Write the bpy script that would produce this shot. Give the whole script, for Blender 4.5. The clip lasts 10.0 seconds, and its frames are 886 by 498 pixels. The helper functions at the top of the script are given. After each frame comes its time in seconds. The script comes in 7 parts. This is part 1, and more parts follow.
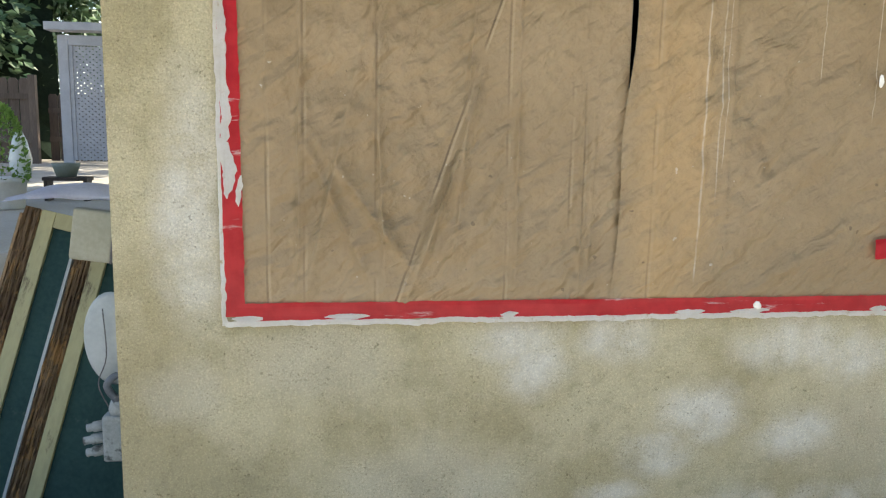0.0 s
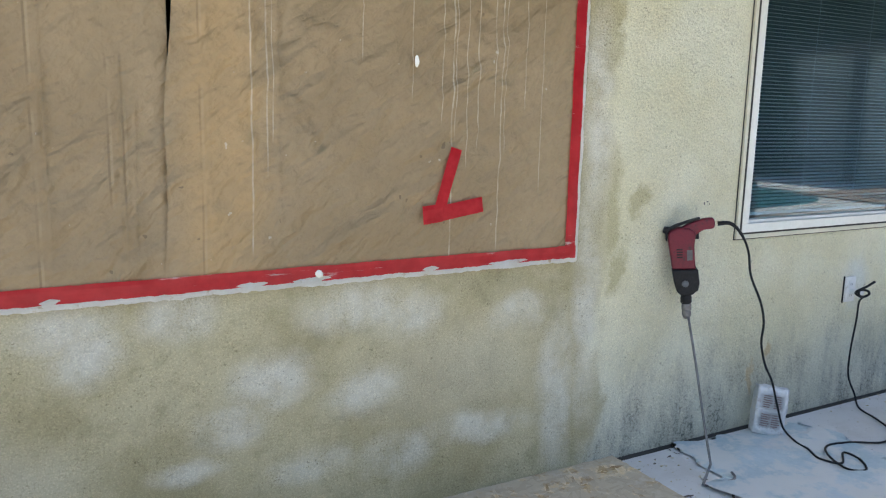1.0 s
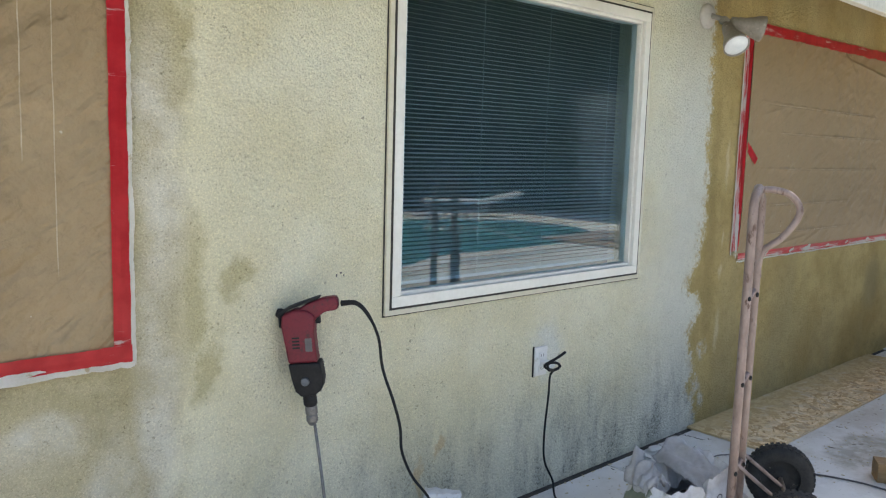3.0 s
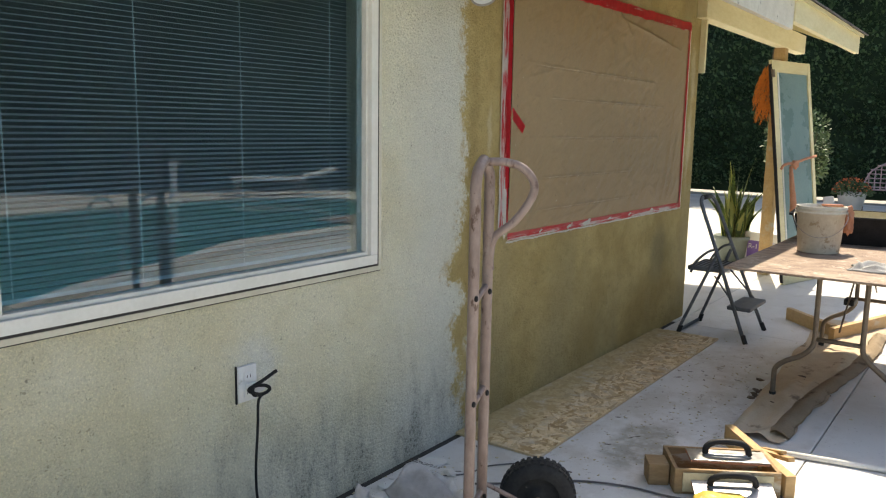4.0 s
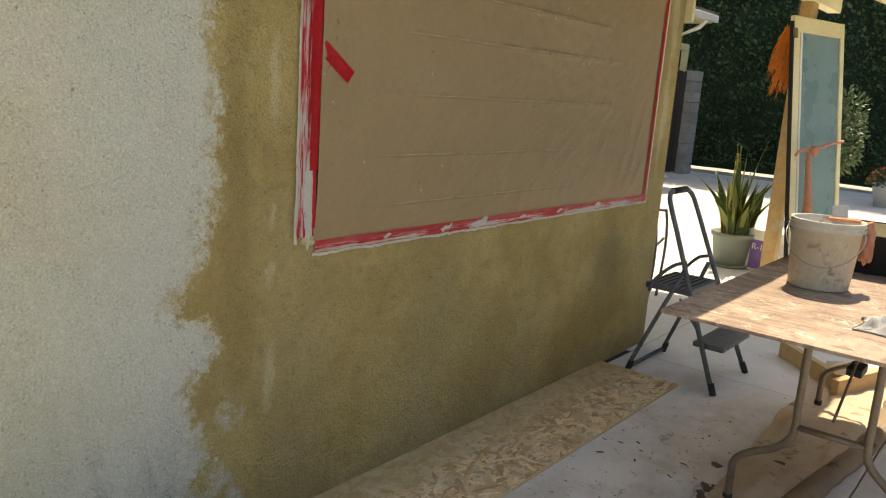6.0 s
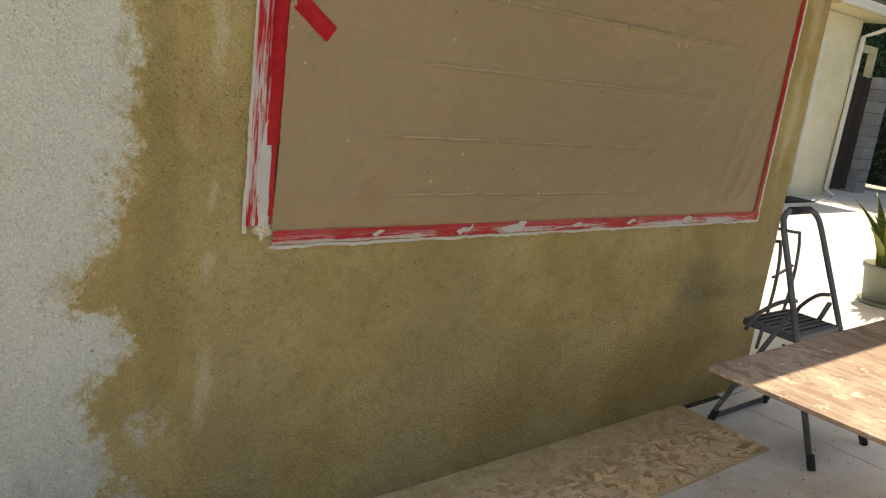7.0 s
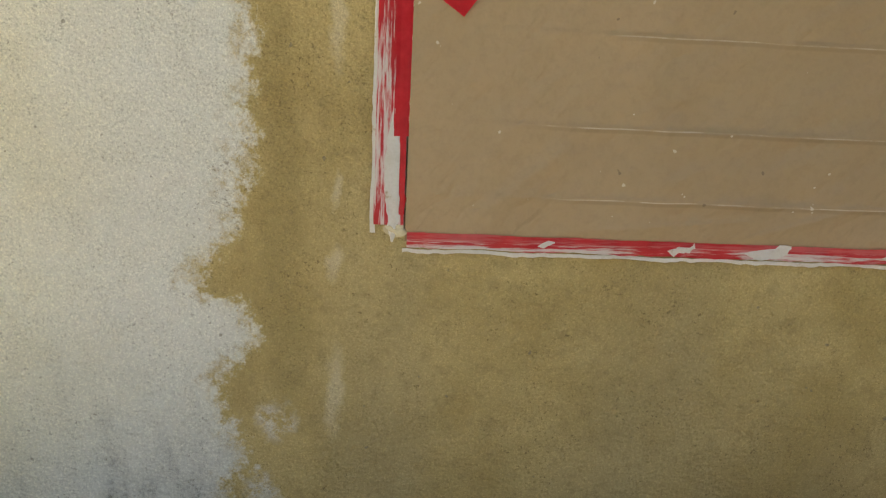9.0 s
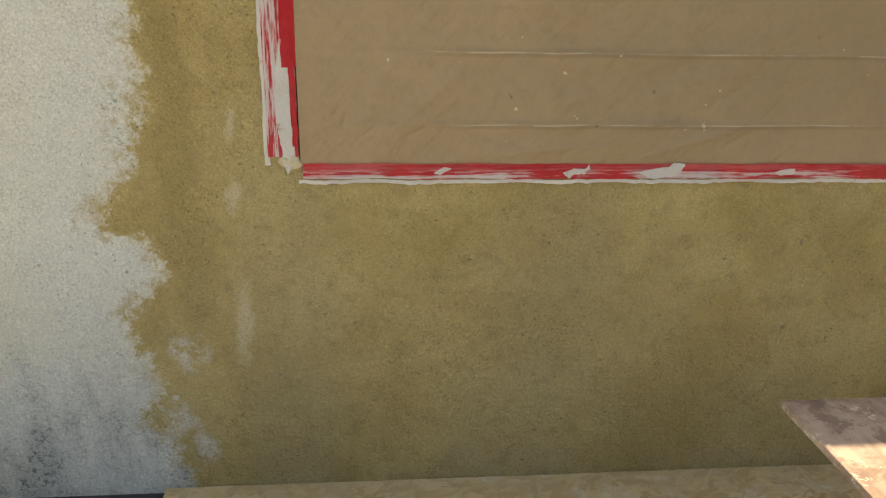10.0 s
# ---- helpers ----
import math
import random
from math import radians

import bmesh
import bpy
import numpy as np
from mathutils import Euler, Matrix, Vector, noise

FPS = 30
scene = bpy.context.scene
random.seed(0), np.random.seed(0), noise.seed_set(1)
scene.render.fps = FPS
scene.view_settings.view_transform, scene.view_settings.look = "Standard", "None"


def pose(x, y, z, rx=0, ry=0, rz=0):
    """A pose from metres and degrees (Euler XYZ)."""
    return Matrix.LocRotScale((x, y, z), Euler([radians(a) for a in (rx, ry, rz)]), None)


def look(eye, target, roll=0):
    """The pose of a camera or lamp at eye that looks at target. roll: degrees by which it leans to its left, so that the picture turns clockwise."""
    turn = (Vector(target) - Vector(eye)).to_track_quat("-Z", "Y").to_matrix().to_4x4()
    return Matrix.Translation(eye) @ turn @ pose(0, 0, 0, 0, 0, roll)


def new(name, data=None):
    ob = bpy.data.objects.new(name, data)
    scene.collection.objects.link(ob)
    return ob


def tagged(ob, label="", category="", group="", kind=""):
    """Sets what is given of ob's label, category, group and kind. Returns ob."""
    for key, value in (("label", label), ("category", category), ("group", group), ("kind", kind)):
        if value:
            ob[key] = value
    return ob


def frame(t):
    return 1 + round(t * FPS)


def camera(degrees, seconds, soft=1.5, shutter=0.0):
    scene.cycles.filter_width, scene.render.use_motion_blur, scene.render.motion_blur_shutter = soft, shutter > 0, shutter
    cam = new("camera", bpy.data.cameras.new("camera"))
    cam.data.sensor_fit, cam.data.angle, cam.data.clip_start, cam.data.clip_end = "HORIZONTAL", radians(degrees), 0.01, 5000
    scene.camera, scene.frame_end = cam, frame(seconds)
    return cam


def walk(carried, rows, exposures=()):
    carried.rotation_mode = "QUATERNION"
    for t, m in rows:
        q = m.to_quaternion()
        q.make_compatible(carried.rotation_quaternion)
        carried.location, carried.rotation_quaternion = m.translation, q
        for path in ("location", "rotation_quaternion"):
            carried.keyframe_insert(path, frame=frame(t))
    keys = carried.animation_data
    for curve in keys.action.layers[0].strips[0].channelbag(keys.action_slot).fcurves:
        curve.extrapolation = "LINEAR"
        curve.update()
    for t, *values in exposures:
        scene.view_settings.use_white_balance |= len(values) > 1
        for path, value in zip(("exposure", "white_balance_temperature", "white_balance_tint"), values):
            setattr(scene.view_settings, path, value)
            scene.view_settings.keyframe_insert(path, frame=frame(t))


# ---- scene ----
cam = camera(58.9, 10.0, 1.2)
PATH = [
    (0, (1.839, 0.094, 1.318), (2.102, 2.055, 1.022), 0.9),
    (0.5, (2.03, 0.059, 1.27), (2.784, 1.879, 0.925), 0.8),
    (1, (2.213, -0.026, 1.329), (3.184, 1.688, 0.982), 1.3),
    (1.5, (2.408, -0.046, 1.359), (3.473, 1.609, 1.007), 1.8),
    (2, (2.638, 0.073, 1.382), (3.83, 1.658, 1.126), 1.6),
    (2.2, (2.75, 0.124, 1.396), (3.995, 1.671, 1.16), 1.5),
    (3.3, (3.47, 0.138, 1.394), (4.879, 1.53, 1.12), 1.6),
    (3.5, (3.64, 0.178, 1.379), (5.128, 1.485, 1.098), 1.4),
    (4, (4.031, 0.212, 1.379), (5.628, 1.376, 1.073), 1.0),
    (4.5, (4.408, 0.261, 1.382), (6.012, 1.417, 1.08), 0.5),
    (5, (4.815, 0.331, 1.387), (6.448, 1.443, 1.077), 1.2),
    (5.2, (4.981, 0.333, 1.382), (6.594, 1.467, 1.044), 1.9),
    (6.3, (5.828, 0.423, 1.363), (7.313, 1.691, 0.934), 4.9),
    (6.5, (5.965, 0.406, 1.353), (7.374, 1.755, 0.911), 5.0),
    (7, (6.289, 0.429, 1.353), (7.559, 1.902, 0.886), 7.5),
    (7.5, (6.653, 0.459, 1.364), (7.822, 2.011, 0.887), 8.8),
    (8, (6.824, 0.411, 1.337), (7.565, 2.199, 0.832), 8.8),
    (8.5, (7.015, 0.454, 1.29), (7.446, 2.344, 0.797), 7.0),
    (9, (7.17, 0.422, 1.297), (7.308, 2.353, 0.795), 3.0),
    (9.5, (7.299, 0.371, 1.323), (7.339, 2.271, 0.699), 1.9),
    (10, (7.37, 0.381, 1.317), (7.545, 2.254, 0.636), 1.2),
]
walk(cam, [(t, look(eye, target, roll)) for t, eye, target, roll in PATH],
     exposures=[(0.0, 1.58, 7350, 10), (1.0, 1.42, 6750, 10), (2.2, 1.39, 6750, 10), (3.5, 1.35, 7500, 10), (4.5, 0.82, 7900, 10), (5.2, 0.92, 8400, 10),
                (6.5, 1.18, 9100, 12), (7.0, 1.22, 9150, 12), (8.0, 1.54, 9250, 13), (10.0, 1.62, 9250, 13)])

# ---- world and sun ----
SUN_TO = Vector((0.585, 0.185, 1.0)).normalized()
world = bpy.data.worlds.new("sky")
scene.world = world
world.use_nodes = True
wn = world.node_tree.nodes
sky = wn.new("ShaderNodeTexSky")
sky.sky_type = 'NISHITA'
sky.sun_disc = False
sky.sun_elevation = math.asin(SUN_TO.z)
sky.sun_rotation = math.atan2(SUN_TO.x, SUN_TO.y)
world.node_tree.links.new(sky.outputs[0], wn["Background"].inputs[0])
wn["Background"].inputs[1].default_value = 0.15
sun_data = bpy.data.lights.new("sun", 'SUN')
sun_data.energy, sun_data.angle, sun_data.color = 3.9, radians(0.53), (1.0, 0.95, 0.86)
sun = new("sun", sun_data)
sun.matrix_world = look((0, 0, 30), Vector((0, 0, 30)) - SUN_TO)


# ---- node helpers ----
class Nodes:
    """Short-hand for building one material's tree."""

    def __init__(self, name):
        self.mat = bpy.data.materials.new(name)
        self.mat.use_nodes = True
        self.tree = self.mat.node_tree
        self.bsdf = self.tree.nodes["Principled BSDF"]
        self.coord = self.tree.nodes.new("ShaderNodeTexCoord").outputs["Object"]

    def link(self, a, b):
        self.tree.links.new(a, b)

    def put(self, socket, value):
        if isinstance(value, bpy.types.NodeSocket):
            self.link(value, socket)
        else:
            socket.default_value = value

    def math(self, op, a, b=0.0, c=0.0, clamp=False):
        n = self.tree.nodes.new("ShaderNodeMath")
        n.operation, n.use_clamp = op, clamp
        for s, v in zip(n.inputs, (a, b, c)):
            self.put(s, v)
        return n.outputs[0]

    def vmath(self, op, a, b=(0, 0, 0)):
        n = self.tree.nodes.new("ShaderNodeVectorMath")
        n.operation = op
        self.put(n.inputs[0], a)
        self.put(n.inputs[1], b)
        return n.outputs["Value"] if op in ("LENGTH", "DISTANCE") else n.outputs[0]

    def noise(self, scale, detail=4.0, rough=0.55, vec=None, stretch=None, colour=False):
        v = self.coord if vec is None else vec
        if stretch:
            v = self.vmath('MULTIPLY', v, stretch)
        n = self.tree.nodes.new("ShaderNodeTexNoise")
        self.link(v, n.inputs["Vector"])
        n.inputs["Scale"].default_value, n.inputs["Detail"].default_value, n.inputs["Roughness"].default_value = scale, detail, rough
        return n.outputs["Color" if colour else "Fac"]

    def voronoi(self, scale, vec=None, out="Distance", feature='F1'):
        n = self.tree.nodes.new("ShaderNodeTexVoronoi")
        n.feature = feature
        self.link(self.coord if vec is None else vec, n.inputs["Vector"])
        n.inputs["Scale"].default_value = scale
        return n.outputs[out]

    def step(self, value, lo, hi, a=0.0, b=1.0):
        n = self.tree.nodes.new("ShaderNodeMapRange")
        n.interpolation_type = 'SMOOTHSTEP'
        for i, v in enumerate((value, lo, hi, a, b)):
            self.put(n.inputs[i], v)
        return n.outputs[0]

    def mix(self, fac, a, b, mode='MIX'):
        n = self.tree.nodes.new("ShaderNodeMix")
        n.data_type, n.blend_type = 'RGBA', mode
        self.put(n.inputs[0], fac)
        for i, v in ((6, a), (7, b)):
            self.put(n.inputs[i], (*v, 1.0) if isinstance(v, tuple) and len(v) == 3 else v)
        return n.outputs[2]

    def ramp(self, value, lo, hi, stops):
        """A broken line through (value, height) stops, heights between 0 and 1."""
        n = self.tree.nodes.new("ShaderNodeValToRGB")
        e = n.color_ramp.elements
        for k, (at, height) in enumerate(stops):
            el = e[k] if k < 2 else e.new(1.0)
            el.position, el.color = (at - lo) / (hi - lo), (height, height, height, 1.0)
        self.link(self.math('MULTIPLY', self.math('SUBTRACT', value, lo), 1.0 / (hi - lo)), n.inputs[0])
        return n.outputs[0]

    def axis(self, i, vec=None):
        n = self.tree.nodes.new("ShaderNodeSeparateXYZ")
        self.link(self.coord if vec is None else vec, n.inputs[0])
        return n.outputs[i]

    def random(self, island=False):
        if island:
            return self.tree.nodes.new("ShaderNodeNewGeometry").outputs["Random Per Island"]
        return self.tree.nodes.new("ShaderNodeObjectInfo").outputs["Random"]

    def blobs(self, vec, spots):
        """The strongest of some soft ellipses in the x-z plane."""
        total = None
        for cx, cz, rx, rz in spots:
            v = self.vmath('MULTIPLY', self.vmath('SUBTRACT', vec, (cx, 0, cz)), (1 / rx, 0, 1 / rz))
            m = self.step(self.vmath('LENGTH', v), 1.25, 0.35)
            total = m if total is None else self.math('MAXIMUM', total, m)
        return total

    def warped(self, scale, amount, detail=4):
        """The place, pushed about by a noise."""
        w = self.vmath('SCALE', self.vmath('SUBTRACT', self.noise(scale, detail, 0.62, colour=True), (0.5, 0.5, 0.5)))
        w.node.inputs["Scale"].default_value = amount
        return self.vmath('ADD', self.coord, w)

    def bump(self, height, strength, distance):
        n = self.tree.nodes.new("ShaderNodeBump")
        n.inputs["Strength"].default_value, n.inputs["Distance"].default_value = strength, distance
        self.link(height, n.inputs["Height"])
        self.link(n.outputs[0], self.bsdf.inputs["Normal"])

    def done(self, colour, rough=0.8, metal=0.0, spec=0.35):
        self.put(self.bsdf.inputs["Base Color"], (*colour, 1.0) if isinstance(colour, tuple) else colour)
        self.put(self.bsdf.inputs["Roughness"], rough)
        self.put(self.bsdf.inputs["Metallic"], metal)
        self.bsdf.inputs["Specular IOR Level"].default_value = spec
        return self.mat


def surf(name, c1, c2, rough=0.8, scale=6.0, grain=90.0, bump=0.25, depth=0.002, metal=0.0, spec=0.35,
         stain=None, amount=0.5, stretch=None, vary=0.0):
    """A worn surface: two tones mixed at a large and a fine scale, a stain colour in patches, fine relief."""
    n = Nodes(name)
    big, fine = n.noise(scale, 5, 0.6, stretch=stretch), n.noise(grain, 3, 0.6, stretch=stretch)
    f = n.math('ADD', n.math('MULTIPLY', big, 0.65), n.math('MULTIPLY', fine, 0.35))
    c = n.mix(n.step(f, 0.33, 0.67), c1, c2)
    if stain:
        c = n.mix(n.step(n.noise(scale * 1.7, 8, 0.7, stretch=stretch), 1.02 - amount, 1.12 - amount), c, stain)
    if vary:
        r = n.random()
        c = n.mix(1.0, c, n.mix(r, (1 - vary,) * 3, (1 + vary,) * 3), 'MULTIPLY')
    n.bump(n.math('ADD', fine, n.math('MULTIPLY', big, 0.6)), bump, depth)
    return n.done(c, n.step(big, 0.2, 0.8, max(0.03, rough - 0.1), min(1, rough + 0.1)), metal, spec)


# ---- materials ----
def stucco_front():
    n = Nodes("stucco_front")
    v, v2 = n.warped(5, 0.30, 6), n.warped(2.2, 0.22)
    x, z = n.axis(0, v), n.axis(2)
    grain, grit = n.noise(150, 4, 0.75), n.noise(260, 2, 0.6)
    pits = n.voronoi(95, n.warped(60, 0.01))
    cloud = n.noise(3.1, 5, 0.6)
    # old tan coat with pale scrubbed clouds
    tan = n.mix(n.step(cloud, 0.35, 0.68), (0.43, 0.372, 0.215), (0.56, 0.502, 0.325))
    tan = n.mix(n.math('MULTIPLY', n.step(n.noise(7, 4, 0.6), 0.5, 0.75), 0.55), tan, (0.34, 0.30, 0.18))
    tan = n.mix(n.math('MULTIPLY', n.step(n.noise(22, 5, 0.7), 0.5, 0.68), 0.30), tan, (0.30, 0.26, 0.155))
    pale = n.blobs(v2, ((1.466, 1.12, .10, .40), (2.32, .75, .12, .08), (2.385, .65, .10, .10), (2.60, .742, .13, .08),
                        (3.19, .727, .22, .09), (3.33, .695, .16, .10), (2.775, .425, .13, .08), (2.89, .54, .15, .10)))
    pale2 = n.blobs(v2, ((3.184, .448, .15, .08), (3.616, .245, .26, .06), (3.766, .625, .13, .07), (3.93, .33, .08, .32),
                         (3.287, .217, .15, .08), (4.05, .60, .07, .5), (4.09, 1.35, .09, .45), (3.01, .235, .14, .06), (2.64, .30, .12, .05)))
    soft = n.blobs(v2, ((1.79, .69, .25, .14), (1.44, .62, .12, .10), (2.1, .35, .3, .12), (3.5, .45, .4, .2)))
    tan = n.mix(n.math('MULTIPLY', soft, 0.35), tan, (0.62, 0.58, 0.46))
    wisp = n.step(n.noise(6, 6, 0.65), 0.28, 0.66, 0.15, 0.95)
    tan = n.mix(n.math('MULTIPLY', n.math('MAXIMUM', pale, pale2), wisp), tan, (0.69, 0.665, 0.56))
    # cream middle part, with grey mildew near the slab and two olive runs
    cream = n.mix(n.step(n.noise(2.0, 5, 0.6), 0.35, 0.65), (0.70, 0.655, 0.455), (0.78, 0.755, 0.585))
    cream = n.mix(n.math('MULTIPLY', n.blobs(v, ((4.152, .97, .05, .20), (4.206, .76, .05, .12), (4.11, 1.68, .06, .20), (4.295, 1.0, .04, .06), (4.125, .25, .035, .15))), 0.8), cream, (0.47, 0.42, 0.23))
    cream = n.mix(n.math('MULTIPLY', n.step(x, 6.1, 6.75), 0.75), cream, (0.635, 0.65, 0.60))
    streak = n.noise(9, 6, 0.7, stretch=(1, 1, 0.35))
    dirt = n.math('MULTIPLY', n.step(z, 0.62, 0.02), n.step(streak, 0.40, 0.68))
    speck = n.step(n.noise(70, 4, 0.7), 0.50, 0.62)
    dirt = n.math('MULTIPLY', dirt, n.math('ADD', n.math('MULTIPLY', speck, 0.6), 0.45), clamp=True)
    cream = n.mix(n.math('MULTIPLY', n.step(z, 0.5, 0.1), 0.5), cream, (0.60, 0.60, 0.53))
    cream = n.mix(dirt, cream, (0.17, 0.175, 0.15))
    cream = n.mix(n.math('MULTIPLY', n.blobs(v, ((5.68, .58, .10, .14),)), 0.7), cream, (0.72, 0.74, 0.70))
    rust = n.blobs(v, ((4.98, .2, .03, .09), (5.08, .3, .03, .05)))
    cream = n.mix(n.math('MULTIPLY', rust, 0.55), cream, (0.50, 0.33, 0.14))
    # fresh brown coat
    brown = n.mix(n.step(cloud, 0.32, 0.66), (0.380, 0.281, 0.112), (0.486, 0.378, 0.170))
    brown = n.mix(n.math('MULTIPLY', n.step(n.noise(2.0, 3, 0.5, stretch=(1, 1, 0.3)), 0.5, 0.7), 0.45), brown, (0.40, 0.335, 0.185))
    brown = n.mix(n.math('MULTIPLY', n.step(n.noise(24, 5, 0.7), 0.5, 0.68), 0.32), brown, (0.245, 0.185, 0.08))
    brown = n.mix(n.math('MULTIPLY', n.blobs(v2, ((9.2, .55, .16, .22),)), 0.45), brown, (0.20, 0.18, 0.11))
    brown = n.mix(n.math('MULTIPLY', n.blobs(v2, ((6.92, 1.1, .05, .7), (6.95, .6, .06, .2))), 0.35), brown, (0.25, 0.19, 0.075))
    brown = n.mix(n.math('MULTIPLY', n.blobs(n.warped(13, 0.07), ((7.055, .48, .022, .12), (7.045, 1.36, .022, .13), (7.05, .80, .018, .05), (7.05, .97, .015, .05))), 0.42), brown, (0.66, 0.60, 0.42))
    brown = n.mix(n.math('MULTIPLY', n.blobs(v2, ((9.68, 1.3, .04, .35), (9.70, 1.8, .05, .2))), 0.5), brown, (0.62, 0.56, 0.38))
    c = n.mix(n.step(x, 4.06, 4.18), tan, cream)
    # the ragged border of the brown coat, wandering with height
    border = ((.02, .76), (.12, .64), (.24, .50), (.30, .65), (.36, .58), (.42, .50), (.50, .42), (.54, .50), (.60, .665), (.69, .64), (.745, .30), (.80, .37),
              (.86, .50), (.93, .595), (1.06, .61), (1.30, .655), (1.45, .59), (1.55, .61), (1.92, .575), (2.4, .57))
    zw = n.math('ADD', z, n.math('MULTIPLY', n.math('SUBTRACT', n.noise(9, 4, 0.6), 0.5), 0.10))
    at = n.math('MULTIPLY_ADD', n.ramp(zw, 0.0, 2.5, border), 0.4, 6.6)
    fray = n.math('ADD', n.math('MULTIPLY', n.math('SUBTRACT', n.noise(15, 8, 0.66), 0.5), 0.17), n.math('MULTIPLY', n.math('SUBTRACT', n.noise(60, 5, 0.72), 0.5), 0.10))
    xr = n.math('ADD', n.math('SUBTRACT', n.axis(0), at), fray)
    thin = n.math('MULTIPLY', n.step(xr, -0.075, 0.0), n.step(n.noise(20, 6, 0.7), 0.46, 0.62, 0.0, 0.6))
    edge = n.math('MAXIMUM', n.step(xr, -0.012, 0.022), thin)
    island = n.math('MULTIPLY', n.blobs(n.warped(14, 0.10, 5), ((6.915, .40, .05, .05), (6.885, .22, .05, .05), (6.93, .14, .04, .06))), n.step(n.noise(24, 5, 0.7), 0.40, 0.56, 0.0, 0.75))
    edge = n.math('SUBTRACT', edge, island, clamp=True)
    rim = n.math('MULTIPLY', n.step(xr, -0.03, 0.0), n.step(xr, 0.05, 0.01))
    c = n.mix(edge, c, brown)
    c = n.mix(n.math('MULTIPLY', rim, 0.35), c, (0.50, 0.40, 0.18))
    # grain: dark pits, different in the old and the new coats
    pit = n.math('MULTIPLY', n.step(grain, 0.46, 0.70), n.step(n.noise(13, 5, 0.65), 0.35, 0.68, 0.25, 1.0))
    c = n.mix(n.math('MULTIPLY', pit, 0.75), c, n.mix(1.0, c, (0.46, 0.44, 0.38), 'MULTIPLY'))
    c = n.mix(n.math('MULTIPLY', n.step(grit, 0.50, 0.68), 0.60), c, n.mix(1.0, c, (1.38, 1.36, 1.32), 'MULTIPLY'))
    chip = n.step(n.noise(26, 2, 0.5), 0.735, 0.76)
    c = n.mix(n.math('MULTIPLY', n.math('MULTIPLY', chip, n.step(x, 4.2, 4.4)), 0.6), c, (0.20, 0.18, 0.13))
    dots = n.math('MULTIPLY', n.step(n.noise(110, 2, 0.5), 0.64, 0.70), n.step(n.noise(9, 5, 0.7), 0.46, 0.62))
    c = n.mix(n.math('MULTIPLY', dots, 0.6), c, n.mix(1.0, c, (0.35, 0.33, 0.28), 'MULTIPLY'))
    lace = n.math('ADD', n.math('MULTIPLY', n.step(n.noise(60, 4, 0.65), 0.36, 0.64), n.step(x, 4.1, 4.4, 0.0, 0.6)), n.math('MULTIPLY', grain, 1.1))
    n.bump(n.math('ADD', lace, n.math('MULTIPLY', pits, 0.5)), 0.9, 0.0085)
    return n.done(c, 0.92, 0.0, 0.2)


